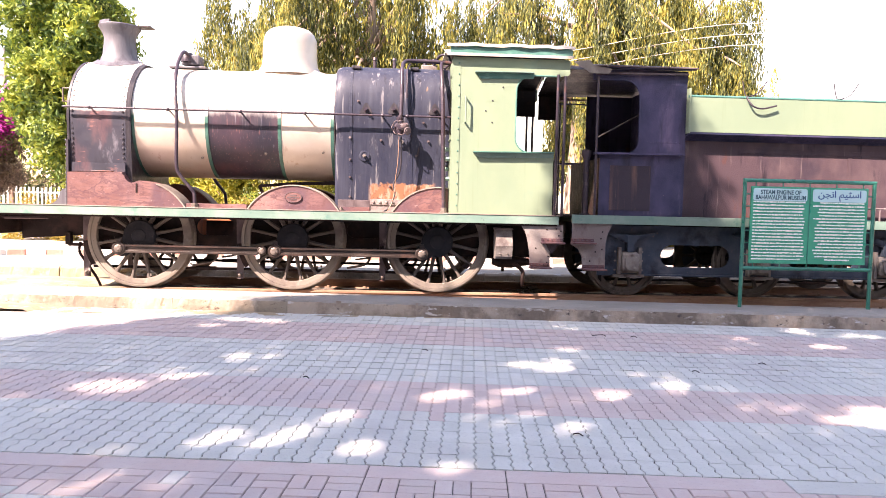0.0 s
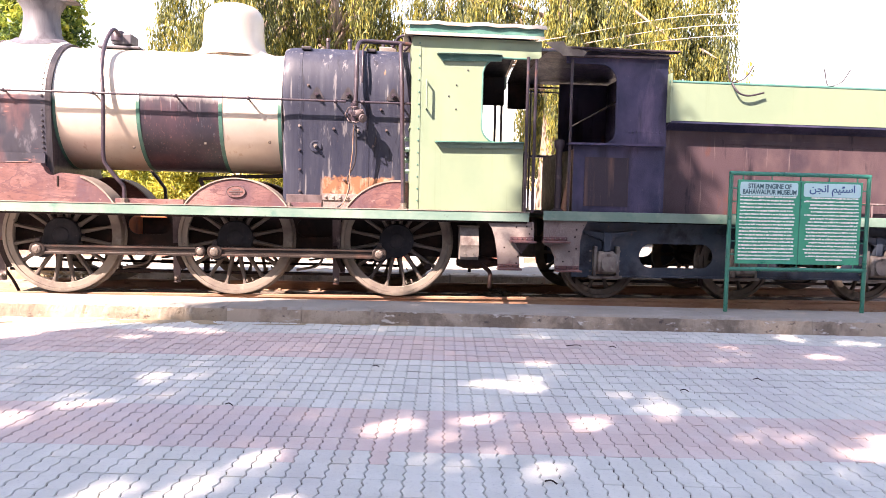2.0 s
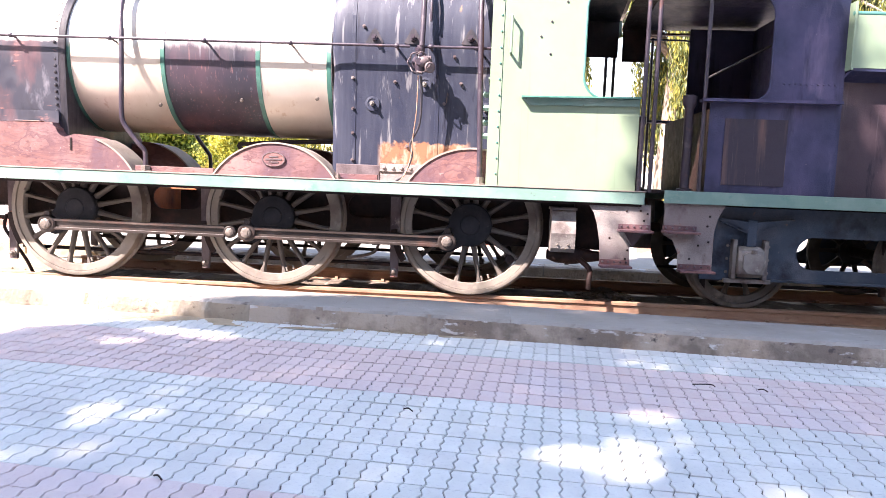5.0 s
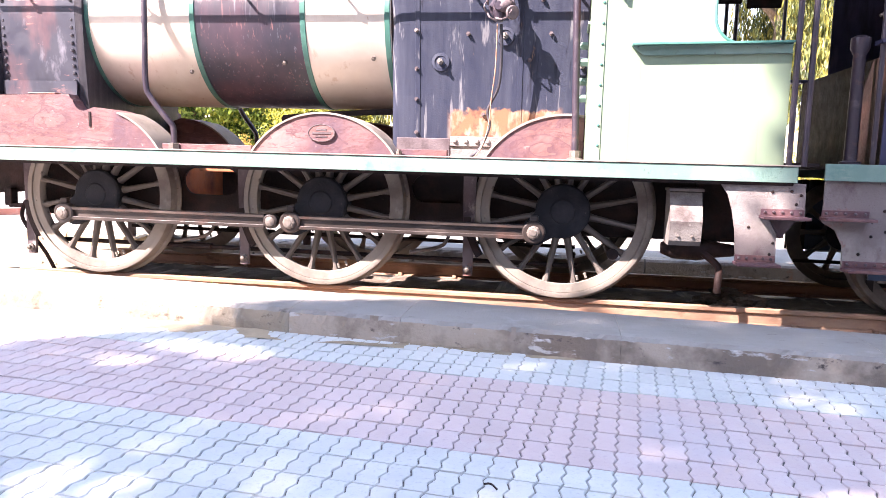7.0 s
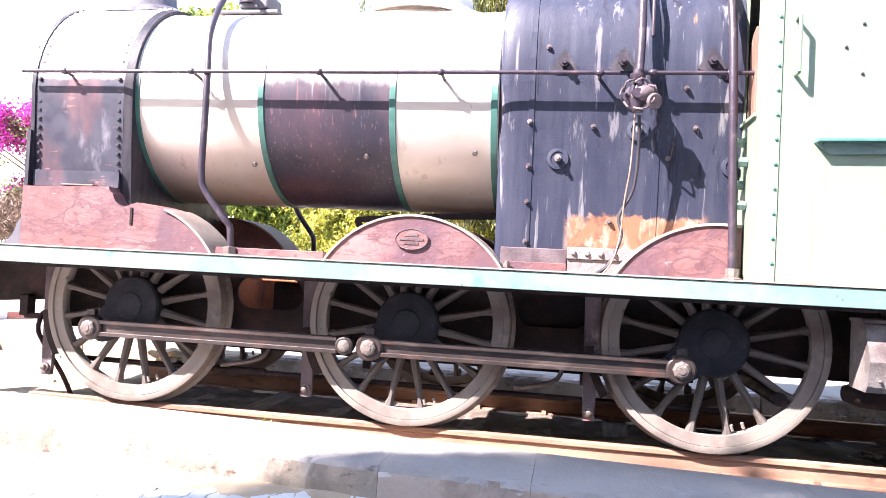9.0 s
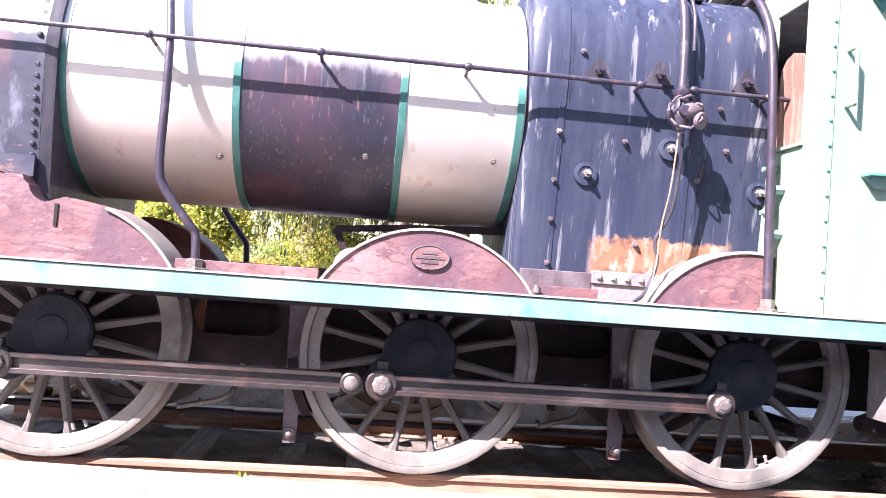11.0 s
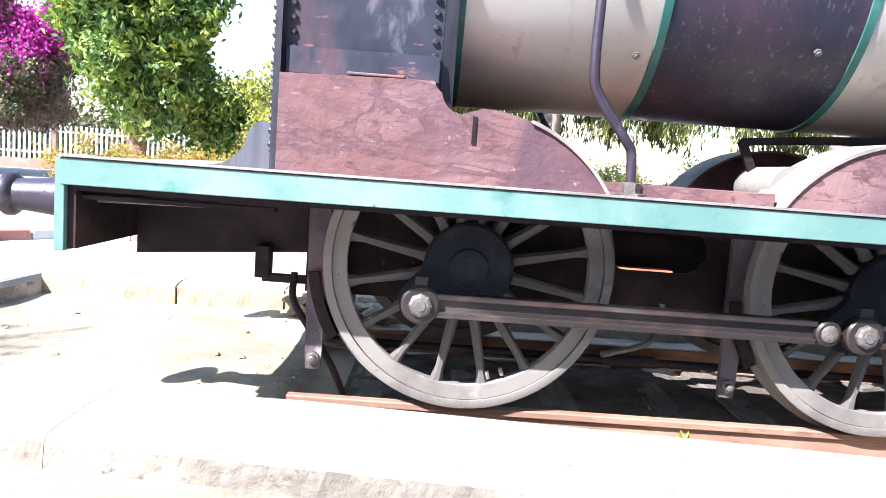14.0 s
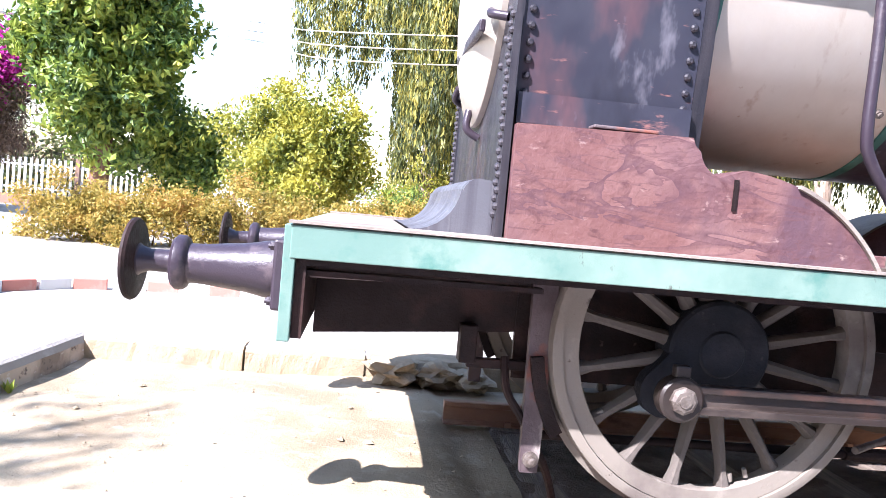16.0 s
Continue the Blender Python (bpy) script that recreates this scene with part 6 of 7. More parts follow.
# sections left of 0.5 take the sunlit cream, the rest the stained concrete
xs = [-6.35, -3.9, -1.26, 0.35, 1.27, 2.9, 4.6, 6.3, 7.55, 9.2, 11.2, 13.2, 15.5]
for a, b in zip(xs, xs[1:]):
    kc = part("kerb_section", kerb_block(a + 0.0015, b - 0.0015, kerb_y, lambda x: min(kerb_y(x) + 0.80, -0.965 if x > -3.2 else -0.95), 0.0), M_KERBCREAM if b < 0.5 else M_CONCRETE, kerb)
    cap(kc)
far_kerb = thing("far_kerb_wall", "crumbling low kerb wall behind the track", "kerb", kind="structure")
for a, b in ((-5.9, -4.6), (-4.6, -3.6), (-3.6, -2.2), (-2.2, 0.5), (0.5, 3.5), (3.5, 7), (7, 12)):
    part("kerb_section", kerb_block(a + 0.01, b - 0.01, lambda x: 1.98 + 0.03 * math.sin(x * 3), lambda x: 2.3, 0.035), M_EARTH if a < -3 else M_CONCRETE, far_kerb)
end_kerb = thing("end_kerb_wall", "low stained kerb wall closing the track bed", "kerb", kind="structure")
bm = bmesh.new()
n = 46
rings = []
for i in range(n + 1):
    y = -2.0 + 4.1 * i / n
    x = -6.25 + 0.09 * (y + 2) + 0.012 * noise.noise(Vector((y * 4, 2, 2)))
    rings.append([Vector(p) for p in ((x + 0.02, y, GZ), (x + 0.01, y, -0.02), (x - 0.015, y, 0.03), (x - 0.05, y, 0.045), (x - 0.26, y, 0.045), (x - 0.28, y, GZ))])
cap(part("kerb_section", loft(bm, rings), M_CONCRETE, end_kerb))

# red and white kerb blocks of the road beyond
rk = thing("painted_kerb", "kerb of alternating faded red and white painted blocks", "kerb", kind="structure")
line = [Vector((-11.0, -4.5, 0)), Vector((-8.9, -0.2, 0)), Vector((-7.85, 2.5, 0)), Vector((-7.5, 4.0, 0)), Vector((-7.0, 4.6, 0)), Vector((-6.2, 4.85, 0)), Vector((-3, 4.95, 0)), Vector((4, 5.0, 0)), Vector((16, 5.1, 0))]
flat = []
for a, b in zip(line, line[1:]):
    m_ = max(int(round((b - a).length / 0.36)), 1)
    flat += [a + (b - a) * i / m_ for i in range(m_)]
blocks = {}
for i, (a, b) in enumerate(zip(flat, flat[1:])):
    d = (b - a)
    mat_ = M_KERBRED if i % 2 else M_KERBWHITE
    if mat_ not in blocks:
        ob = part("kerb_block", box(bmesh.new(), -0.18, 0.18, -0.06, 0.06, -0.1, 0.155, 0.012), mat_, rk)
        blocks[mat_] = ob.data
    else:
        ob = new("kerb_block", blocks[mat_])
        ob.parent = rk
    ob.matrix_basis = Matrix.Translation((a + b) / 2) @ Matrix.Rotation(math.atan2(d.y, d.x), 4, "Z")
tagged(part("road", box(bmesh.new(), -50, -9.2, -3, 5.5, 0.0302, 0.040), M_GREY_PAVER), "grey paved road in sun", "road", kind="structure")

# ---- information board ----
SX0, SX1, SY = 6.69, 8.56, -2.14
board = thing("information_board", "green tubular information board standing on the kerb", "sign")
for x in (SX0, SX1):
    part("leg", cyl(bmesh.new(), (x, SY, -0.01), (x, SY, 1.79), 0.027, 14), M_SIGNPOST, board, "", True)
for z in (0.56, 1.79):
    part("cross_bar", cyl(bmesh.new(), (SX0 - 0.02, SY, z), (SX1 + 0.02, SY, z), 0.027, 14), M_SIGNPOST, board, "", True)
panel = part("sign_panel", box(bmesh.new(), SX0 + 0.09, SX1 - 0.09, SY - 0.012, SY + 0.012, 0.63, 1.71, 0.004), M_SIGN, board, "dark green lettered panel")
part("middle_line", box(bmesh.new(), (SX0 + SX1) / 2 - 0.006, (SX0 + SX1) / 2 + 0.006, SY - 0.018, SY - 0.012, 0.64, 1.70), M_SIGNPOST, panel)
for k in range(5):
    x = SX0 + 0.16 + (SX1 - SX0 - 0.32) * k / 4
    for z0, z1 in ((0.56, 0.64), (1.70, 1.79)):
        part("hanger", cyl(bmesh.new(), (x, SY, z0), (x, SY, z1), 0.009, 8), M_SIGNPOST, board)
for k in range(6):
    z = 0.75 + 0.17 * k
    for x0, x1 in ((SX0, SX0 + 0.1), (SX1 - 0.1, SX1)):
        part("hanger", cyl(bmesh.new(), (x0, SY, z), (x1, SY, z), 0.009, 8), M_SIGNPOST, board)
mid = (SX0 + SX1) / 2
for x0, x1 in ((SX0 + 0.11, mid - 0.03), (mid + 0.03, SX1 - 0.11)):
    bm = bmesh.new()
    prism(bm, [(p[0], p[1]) for p in arc(x0 + 0.04, 1.54, 0.03, 180, 270, 3) + arc(x1 - 0.04, 1.54, 0.03, 270, 360, 3) + arc(x1 - 0.04, 1.655, 0.03, 0, 90, 3) + arc(x0 + 0.04, 1.655, 0.03, 90, 180, 3)], SY - 0.017, SY - 0.012)
    part("title_strip", bm, M_SIGN_BLUE, panel, "pale blue title strip")


def words(text, x, z, size, material, parent, width):
    cu = bpy.data.curves.new("words", "FONT")
    cu.offset = 0.002
    cu.body, cu.size, cu.align_x, cu.extrude = text, size, "CENTER", 0.001
    tmp = bpy.data.objects.new("words", cu)
    me = bpy.data.meshes.new_from_object(tmp)
    me.materials.append(material)
    wide = max(v.co.x for v in me.vertices) - min(v.co.x for v in me.vertices)
    ob = new("lettering", me)
    ob.parent = parent
    ob.matrix_basis = Matrix.Translation((x, SY - 0.020, z)) @ Matrix.Rotation(radians(90), 4, "X") @ Matrix.Diagonal((width / wide, 1, 1, 1))
    return ob


words("STEAM ENGINE OF", (SX0 + 0.09 + mid) / 2, 1.603, 0.085, M_TEXT_DARK, panel, 0.58)
words("BAHAWALPUR MUSEUM", (SX0 + 0.09 + mid) / 2, 1.530, 0.085, M_TEXT_DARK, panel, 0.72)
random.seed(21)
M_TEXT_BLUE = surface("blue_lettering", (0.02, 0.09, 0.24), rough=0.5, bump=0)
words("\ufee6\ufea0\ufee7\ufe8d \ufee2\ufef4\ufb69\ufeb3\ufe8d", (mid + 0.03 + SX1 - 0.11) / 2, 1.575, 0.13, M_TEXT_BLUE, panel, 0.62)
for col_, (x0, x1) in enumerate(((SX0 + 0.125, mid - 0.05), (mid + 0.05, SX1 - 0.125))):
    for r_ in range(19):
        z = 1.495 - 0.0445 * r_
        end = x1 - random.uniform(0, 0.06) if col_ == 0 else x1 - random.uniform(0, 0.02)
        start = x0 if col_ == 0 else x0 + random.uniform(0, 0.1)
        if r_ == 18 and col_:
            start, end = x0 + 0.2, x1 - 0.2
        bm = bmesh.new()
        x = start
        while x < end:
            w = random.uniform(0.014, 0.05)
            dz = random.uniform(-0.002, 0.002)
            hh = random.uniform(0.0075, 0.0115)
            box(bm, x, min(x + w, end), SY - 0.016, SY - 0.0125, z + dz - hh, z + dz + hh)
            x += w + random.uniform(0.004, 0.009)
        part("text_line", bm, M_TEXT, panel)

# ---- fence, poles, gate in the distance ----
FY = 25.5
fence = thing("picket_fence", "long chalky white slatted fence on a brown plinth", "fence", kind="structure")
part("plinth", box(bmesh.new(), -60, 14, FY - 0.12, FY + 0.12, 0.02, 0.42), M_WALLBROWN, fence)
slat = None
for k in range(250):
    x = -45 + 0.21 * k
    if slat is None:
        slat = part("slat", box(bmesh.new(), -0.045, 0.045, -0.02, 0.02, 0.42, 1.85), M_FENCE, fence)
        slat.location = (x, FY, 0)
    else:
        ob = new("slat", slat.data)
        ob.parent, ob.location = fence, (x, FY, 0.02 * math.sin(k * 1.7))
for z in (0.7, 1.6):
    part("fence_rail", box(bmesh.new(), -45, 8, FY + 0.02, FY + 0.06, z - 0.04, z + 0.04), M_FENCE, fence)
for k in range(18):
    part("fence_post", box(bmesh.new(), -45 + 3 * k, -44.85 + 3 * k, FY - 0.08, FY + 0.08, 0.42, 2.0), M_WALLBROWN, fence)
# unseen walls, added to cut low sky light on the shaded wheels
for name, x0, x1, y0, y1 in (("sky_block_south", -40.4, 44.4, -20.4, -20.0), ("sky_block_west", -40.4, -40.0, -20.0, 2.0), ("sky_block_east", 44.0, 44.4, -20.0, 4.0)):
    tagged(part(name, box(bmesh.new(), x0, x1, y0, y1, GZ - 0.2, 9.0), M_WALLBROWN), "plain brown wall added out of view to block low sky light", "wall", kind="structure")
tagged(part("backdrop_wall", box(bmesh.new(), -70, 70, 58, 58.4, 0, 2.6), M_FENCE), "distant white boundary wall", "wall", kind="structure")

for x, y, h in ((-20.6, 30, 9.0), (26.9, 19, 8.6)):
    pole = thing("utility_pole", "weathered utility pole with cross arm and insulators", "pole", "utility poles")
    part("mast", cyl(bmesh.new(), (x, y, 0), (x, y, h + 0.6), 0.12, 12, 0.08), M_POLE, pole, "", True)
    for dz in (0, -0.9):
        arm = part("cross_arm", box(bmesh.new(), x - 1.1, x + 1.1, y - 0.06, y + 0.06, h + dz - 0.06, h + dz + 0.06), M_POLE, pole)
        for dx in (-1.0, -0.4, 0.4, 1.0):
            part("insulator", lathe(bmesh.new(), (x + dx, y, h + dz + 0.06), (0, 0, 1), [(0, 0.03), (0.1, 0.05), (0.16, 0.05), (0.2, 0.02)], 10), M_PANEL, arm)
for k in range(3):
    c = part("overhead_cable", tube(bmesh.new(), [(-20.6, 30, 8.4 + 0.3 * k), (-8.6, 21.6, 6.5 + 0.3 * k), (-4.5, 11, 4.15 + 0.28 * k), (2.0, 10.7, 4.75 + 0.29 * k), (7.2, 10.8, 5.75 + 0.3 * k), (13.5, 11.3, 6.85 + 0.34 * k), (26.9, 19, 8.6 + 0.3 * k)], 0.013, 5, 6), M_WIRE)
    tagged(c, "thin pale overhead cable among the trees", "cable", "overhead cables")

gate = thing("sheet_gate", "white sheet panels on grey posts, sprayed with yellow paint", "gate")
for k in range(4):
    x = 15.2 + 1.15 * k
    pn = part("gate_panel", box(bmesh.new(), x, x + 1.08, 6.0, 6.05, 0.62, 2.25, 0.006), M_PANEL, gate)
    part("gate_post", box(bmesh.new(), x - 0.07, x, 5.96, 6.08, 0.03, 2.35, 0.006), M_GREYPOST, gate)
    bm = bmesh.new()
    px, pz = x + 0.45, 1.5
    prism(bm, [(px + 0.20 * math.cos(a) * (1 + 0.3 * math.sin(a * 5 + k)), pz + 0.36 * math.sin(a) * (1 + 0.2 * math.cos(a * 3 + k))) for a in (2 * math.pi * i / 30 for i in range(30))], 5.992, 5.999)
    part("paint_splash", bm, M_YELLOW, pn, "sprayed yellow patch")
part("gate_rail", box(bmesh.new(), 15.1, 20, 5.94, 5.98, 0.55, 0.63), M_GREYPOST, gate)
part("gate_rail", box(bmesh.new(), 15.1, 20, 5.94, 5.98, 2.25, 2.33), M_GREYPOST, gate)

# ---- trees and shrubs ----
rng = np.random.default_rng(7)


def leaf_mesh(name, centres, length, width, material, parent, down=None, label=""):
    """Pointed leaves at centres; down: how far they hang instead of lying at random."""
    n = len(centres)
    d = rng.normal(size=(n, 3))
    if down is not None:
        d = d * (1 - down) + np.array([0, 0, -1.0]) * down * 1.6
    d /= np.linalg.norm(d, axis=1)[:, None]
    o = rng.normal(size=(n, 3))
    w = np.cross(d, o)
    w /= np.linalg.norm(w, axis=1)[:, None]
    L = (length * rng.uniform(0.6, 1.3, n))[:, None]
    W = (width * rng.uniform(0.6, 1.3, n))[:, None]
    c = np.asarray(centres)
    bend = np.cross(d, w) * L * 0.12
    v = np.stack([c - d * L / 2, c + w * W / 2 + bend, c + d * L / 2, c - w * W / 2 + bend], 1).reshape(-1, 3)
    f = np.arange(4 * n).reshape(-1, 4)
    me = bpy.data.meshes.new(name)
    me.from_pydata(v.tolist(), [], f.tolist())
    me.materials.append(material)
    ob = new(name, me)
    ob.parent = parent
    if label:
        ob["label"] = label
    return ob


def clumps(n, centre, radii, count, size, hollow=0.55):
    """Leaf places in clumps spread over the outside of an ellipsoid."""
    u = rng.normal(size=(n, 3))
    u /= np.linalg.norm(u, axis=1)[:, None]
    r = rng.uniform(hollow, 1.0, n)[:, None]
    cc = np.array(centre) + u * r * np.array(radii) * rng.uniform(0.82, 1.12, n)[:, None]
    pts = cc[:, None, :] + rng.normal(size=(n, count, 3)) * size
    return pts.reshape(-1, 3), cc


def limbs(base, top, r, ends, parent, material, count=14):
    bm = bmesh.new()
    base, top = Vector(base), Vector(top)
    mid_ = (base + top) / 2 + Vector((0.12, 0.1, 0))
    tube(bm, [base - Vector((0, 0, 0.1)), base + Vector((0.02, 0, 0.4)), mid_, top], (r, r * 0.45), 14, 5)
    part("trunk", bm, material, parent, "", True)
    bm = bmesh.new()
    pick = rng.choice(len(ends), min(count, len(ends)), replace=False)
    for k in pick:
        e = Vector(ends[k])
        f = base.lerp(top, float(rng.uniform(0.45, 1.0)))
        m1 = f.lerp(e, 0.5) + Vector((float(rng.normal() * 0.2), float(rng.normal() * 0.2), 0.25))
        tube(bm, [f, m1, e], (r * 0.32, 0.015), 7, 4)
    part("limb", bm, material, parent, "", True)


def broad_tree(name, label, x, y, h, radii, zc, material, n, count, size, leaf, bark=None, r=0.18, group=""):
    t = thing(name, label, "tree", group)
    lobes, ends = [], []
    for k in range(15):
        hz = -0.72 + 1.5 * k / 14
        a = 2.4 * k + rng.uniform(-0.4, 0.4)
        w = 0.62 * math.sqrt(max(1 - hz * hz, 0.1))
        off = np.array([math.cos(a) * w, math.sin(a) * w, hz]) * np.array(radii) * 0.8
        p, e = clumps(n // 15, np.array([x, y, zc]) + off, np.array([radii[0], radii[1], min(radii[2], radii[0])]) * rng.uniform(0.42, 0.62), count, size, 0.45)
        lobes.append(p)
        ends.append(e)
    pts, cc = np.concatenate(lobes), np.concatenate(ends)
    pts = pts[pts[:, 2] > 0.1]
    limbs((x, y, 0.0), (x + 0.1, y, zc), r, cc, t, bark or M_BARK)
    leaf_mesh("crown", pts, leaf, leaf * 0.5, material, t, 0.25)
    return t


def weeping_tree(x, y, h, spread, strands, low=2.2, bare=(0, 0, 0)):
    """bare: between these two x the strands end at the third number's height."""
    t = thing("weeping_tree", "tall pale-barked tree with drooping olive and yellow foliage", "tree", "weeping trees behind the track")
    cc, pts = [], []
    for k in range(strands):
        if k % 14 == 0:
            a, rr = rng.uniform(0, 2 * np.pi), spread * np.sqrt(rng.uniform(0.02, 1))
            hub_z = h * (1 - 0.45 * (rr / spread) ** 2) * rng.uniform(0.42, 1.0)
        sx, sy = x + rr * np.cos(a) + rng.normal() * 0.38, y + rr * np.sin(a) * 0.7 + rng.normal() * 0.38
        sz = hub_z + rng.normal() * 0.45
        L = rng.uniform(1.2, 3.4)
        if sz > 1.4 * bare[2] or not bare[0] < sx < bare[1]:
            cc.append((sx, sy, sz))
        m_ = int(L * 48)
        tt = rng.uniform(0, 1, m_)
        sway = rng.normal(size=2) * 0.25
        z = sz - L * tt
        p = np.stack([sx + sway[0] * tt + rng.normal(size=m_) * (0.07 + 0.04 * tt), sy + sway[1] * tt + rng.normal(size=m_) * 0.10, z], 1)
        pts.append(p[z > np.where((p[:, 0] > bare[0]) & (p[:, 0] < bare[1]), bare[2], low) * rng.uniform(0.8, 1.3)])
    pts = np.concatenate(pts)
    limbs((x, y, 0.0), (x + 0.3, y, h * 0.8), 0.34, np.array(cc), t, M_BARK, 26)
    leaf_mesh("crown", pts, 0.25, 0.05, M_WILLOW, t, 0.74)
    return t


weeping_tree(0.3, 13.0, 12.0, 4.2, 800, low=2.6, bare=(-9, -3.0, 5.4))
weeping_tree(7.7, 13.5, 12.5, 4.4, 800, low=2.2, bare=(5.2, 7.3, 7.2))
weeping_tree(11.4, 14.5, 12.0, 3.6, 620, low=3.0)
weeping_tree(-2.2, 16.5, 12.5, 4.2, 640, low=1.4, bare=(-9, -3.2, 5.6))
broad_tree("leafy_tree", "dense deep green tree with red-brown trunk", -11.6, 18.0, 10, (2.7, 2.5, 5.0), 6.0, M_DENSE, 1150, 44, 0.17, 0.27, M_BARKRED, 0.36)
broad_tree("shrub_tree", "bushy yellow-green small tree", -5.7, 16.5, 4, (2.4, 1.8, 2.0), 2.3, M_LIME, 420, 60, 0.18, 0.16, M_BARK, 0.09)
broad_tree("shrub_tree", "bushy yellow-green small tree", -1.5, 16.5, 4, (2.4, 1.6, 1.3), 1.6, M_LIME, 230, 70, 0.21, 0.11, M_BARK, 0.09)
broad_tree("leafy_tree", "bright green leafy tree", 26.6, 14.5, 9, (3.6, 2.8, 4.6), 5.4, M_FRESH, 760, 50, 0.22, 0.25, M_BARK, 0.2)
broad_tree("shrub_tree", "low dark green bushy shrub beside the leafy tree", -9.3, 19.0, 3, (1.6, 1.3, 1.5), 2.1, M_DENSE, 220, 40, 0.17, 0.2, M_BARKRED, 0.08)
b = thing("bougainvillea", "wide bougainvillea mound of magenta bracts over dry brown stems", "shrub")
lobes, ends, blooms, dry = [], [], [], []
for k in range(26):
    a = 2.4 * k
    c = np.array([-18.3 + 3.7 * math.cos(a) * math.sqrt((k + 1) / 26), 20.0 + 1.7 * math.sin(a) * math.sqrt((k + 1) / 26), 2.8 + 2.9 * (0.5 + 0.5 * math.sin(k * 5.1))])
    p, e = clumps(36, c, (1.2, 1.0, 0.95), 46, 0.25, 0.4)
    lobes.append(p)
    ends.append(e)
    p, e = clumps(50, c + np.array([0, -0.15, -0.45]), (1.3, 1.1, 0.95), 95, 0.2, 0.4)
    dry.append(p)
    if k < 17:
        p, e = clumps(46, np.array([c[0] + 0.3, c[1] - 0.5, 2.35]), (1.1, 1.0, 0.75), 95, 0.2, 0.4)
        dry.append(p)
    if c[2] > 3.0:
        p, e = clumps(40, c + np.array([0, -0.25, 0.3]), (1.2, 1.0, 0.8), 70, 0.2, 0.6)
        blooms.append(p)
pts, cc = np.concatenate(lobes), np.concatenate(ends)
limbs((-17.3, 20.0, 0.0), (-17.4, 20.0, 2.2), 0.24, cc, b, M_BARKRED, 70)
part("trunk_base", cyl(bmesh.new(), (-17.3, 20.0, 0.0), (-17.29, 20.0, 0.42), 0.275, 14, 0.27), M_KERBWHITE, b, "whitewashed trunk foot", True)
patch = np.sin(pts[:, 0] * 1.9 + 1.0) + np.sin(pts[:, 2] * 2.6 + pts[:, 0]) > -0.5
leaf_mesh("leaves", pts[(pts[:, 2] > 1.75) & patch], 0.14, 0.08, M_BOUGLEAF, b)
dp = np.concatenate(dry)
leaf_mesh("dry_growth", dp[(dp[:, 2] > 1.45) & (dp[:, 2] < 3.9)], 0.24, 0.034, M_DRYTWIG, b, 0.35, "dry brown twigs")
hang, e = clumps(80, (-15.5, 17.9, 2.9), (0.75, 0.35, 1.0), 46, 0.16, 0.1)
leaf_mesh("hanging_leaves", hang, 0.14, 0.08, M_BOUGLEAF, b, None, "yellow-green hanging leaves")
spray, e = clumps(30, (-15.5, 17.75, 3.1), (0.9, 0.3, 1.1), 22, 0.12, 0.1)
pts = np.concatenate(blooms + [spray])
bunch = np.sin(pts[:, 0] * 2.3) + np.sin(pts[:, 2] * 3.1 + pts[:, 0] * 1.3) > -1.25
keep = bunch & (rng.random(len(pts)) < np.clip((pts[:, 2] - 2.3) / 1.9, 0.1, 0.8))
leaf_mesh("blossom", pts[keep], 0.13, 0.11, M_BOUG, b, None, "magenta flower bracts")
far = np.stack([rng.uniform(-52, -13, 34000), rng.uniform(28, 32, 34000), np.abs(rng.normal(size=34000)) * 1.5], 1)
far[:, 2] = np.minimum(far[:, 2], 3.4 + 0.9 * np.sin(far[:, 0] * 0.9) + 0.5 * np.sin(far[:, 0] * 2.3))
tagged(leaf_mesh("far_shrubbery", far[far[:, 2] > 0.05], 0.34, 0.17, M_BOUGLEAF, None), "dusty dark shrubbery behind the fence", "shrubs", kind="stuff")
hd = thing("hedge", "unclipped golden-green hedge along the road", "hedge")
hp = []
for k in range(40):
    x = -9.8 + 0.62 * k
    yy = 11.0 + 0.25 * math.sin(k * 1.9) + 0.10 * k
    p, _ = clumps(16, (x, yy, 0.60 + 0.14 * math.sin(k * 2.3)), (0.85, 0.8, 0.72 + 0.1 * math.sin(k * 1.3)), 250, 0.13, 0.3)
    hp.append(p)
hp = np.concatenate(hp)
leaf_mesh("hedge_leaves", hp[hp[:, 2] > 0.03], 0.085, 0.045, M_HEDGE, hd)
bm = bmesh.new()
for k in range(60):
    x = -8.9 + 0.43 * k
    tube(bm, [(x, 11.3 + 0.07 * k, 0.02), (x + 0.05, 11.25 + 0.07 * k, 0.3), (x + 0.1 * math.sin(k), 11.3 + 0.07 * k, 0.7)], (0.02, 0.006), 5, 2)
tagged(part("hedge_stems", bm, M_BARKRED, hd), kind="stuff")
for n, (x, y, w) in enumerate(((-0.5, 12.6, 1.1), (1.8, 12.2, 1.0), (4.2, 12.4, 1.2), (8.8, 12.8, 1.1), (-3.0, 12.9, 1.0))):
    broad_tree("garden_shrub", "bushy yellow-green garden shrub behind the track", x, y, 2, (w, 0.8, 0.8), 0.95, M_LIME if n % 2 else M_DENSE, 90, 60, 0.14, 0.08, M_BARK, 0.05, "shrubs behind the track")
palm = thing("low_palm", "low feathery green palm by the hedge", "palm")
bm = bmesh.new()
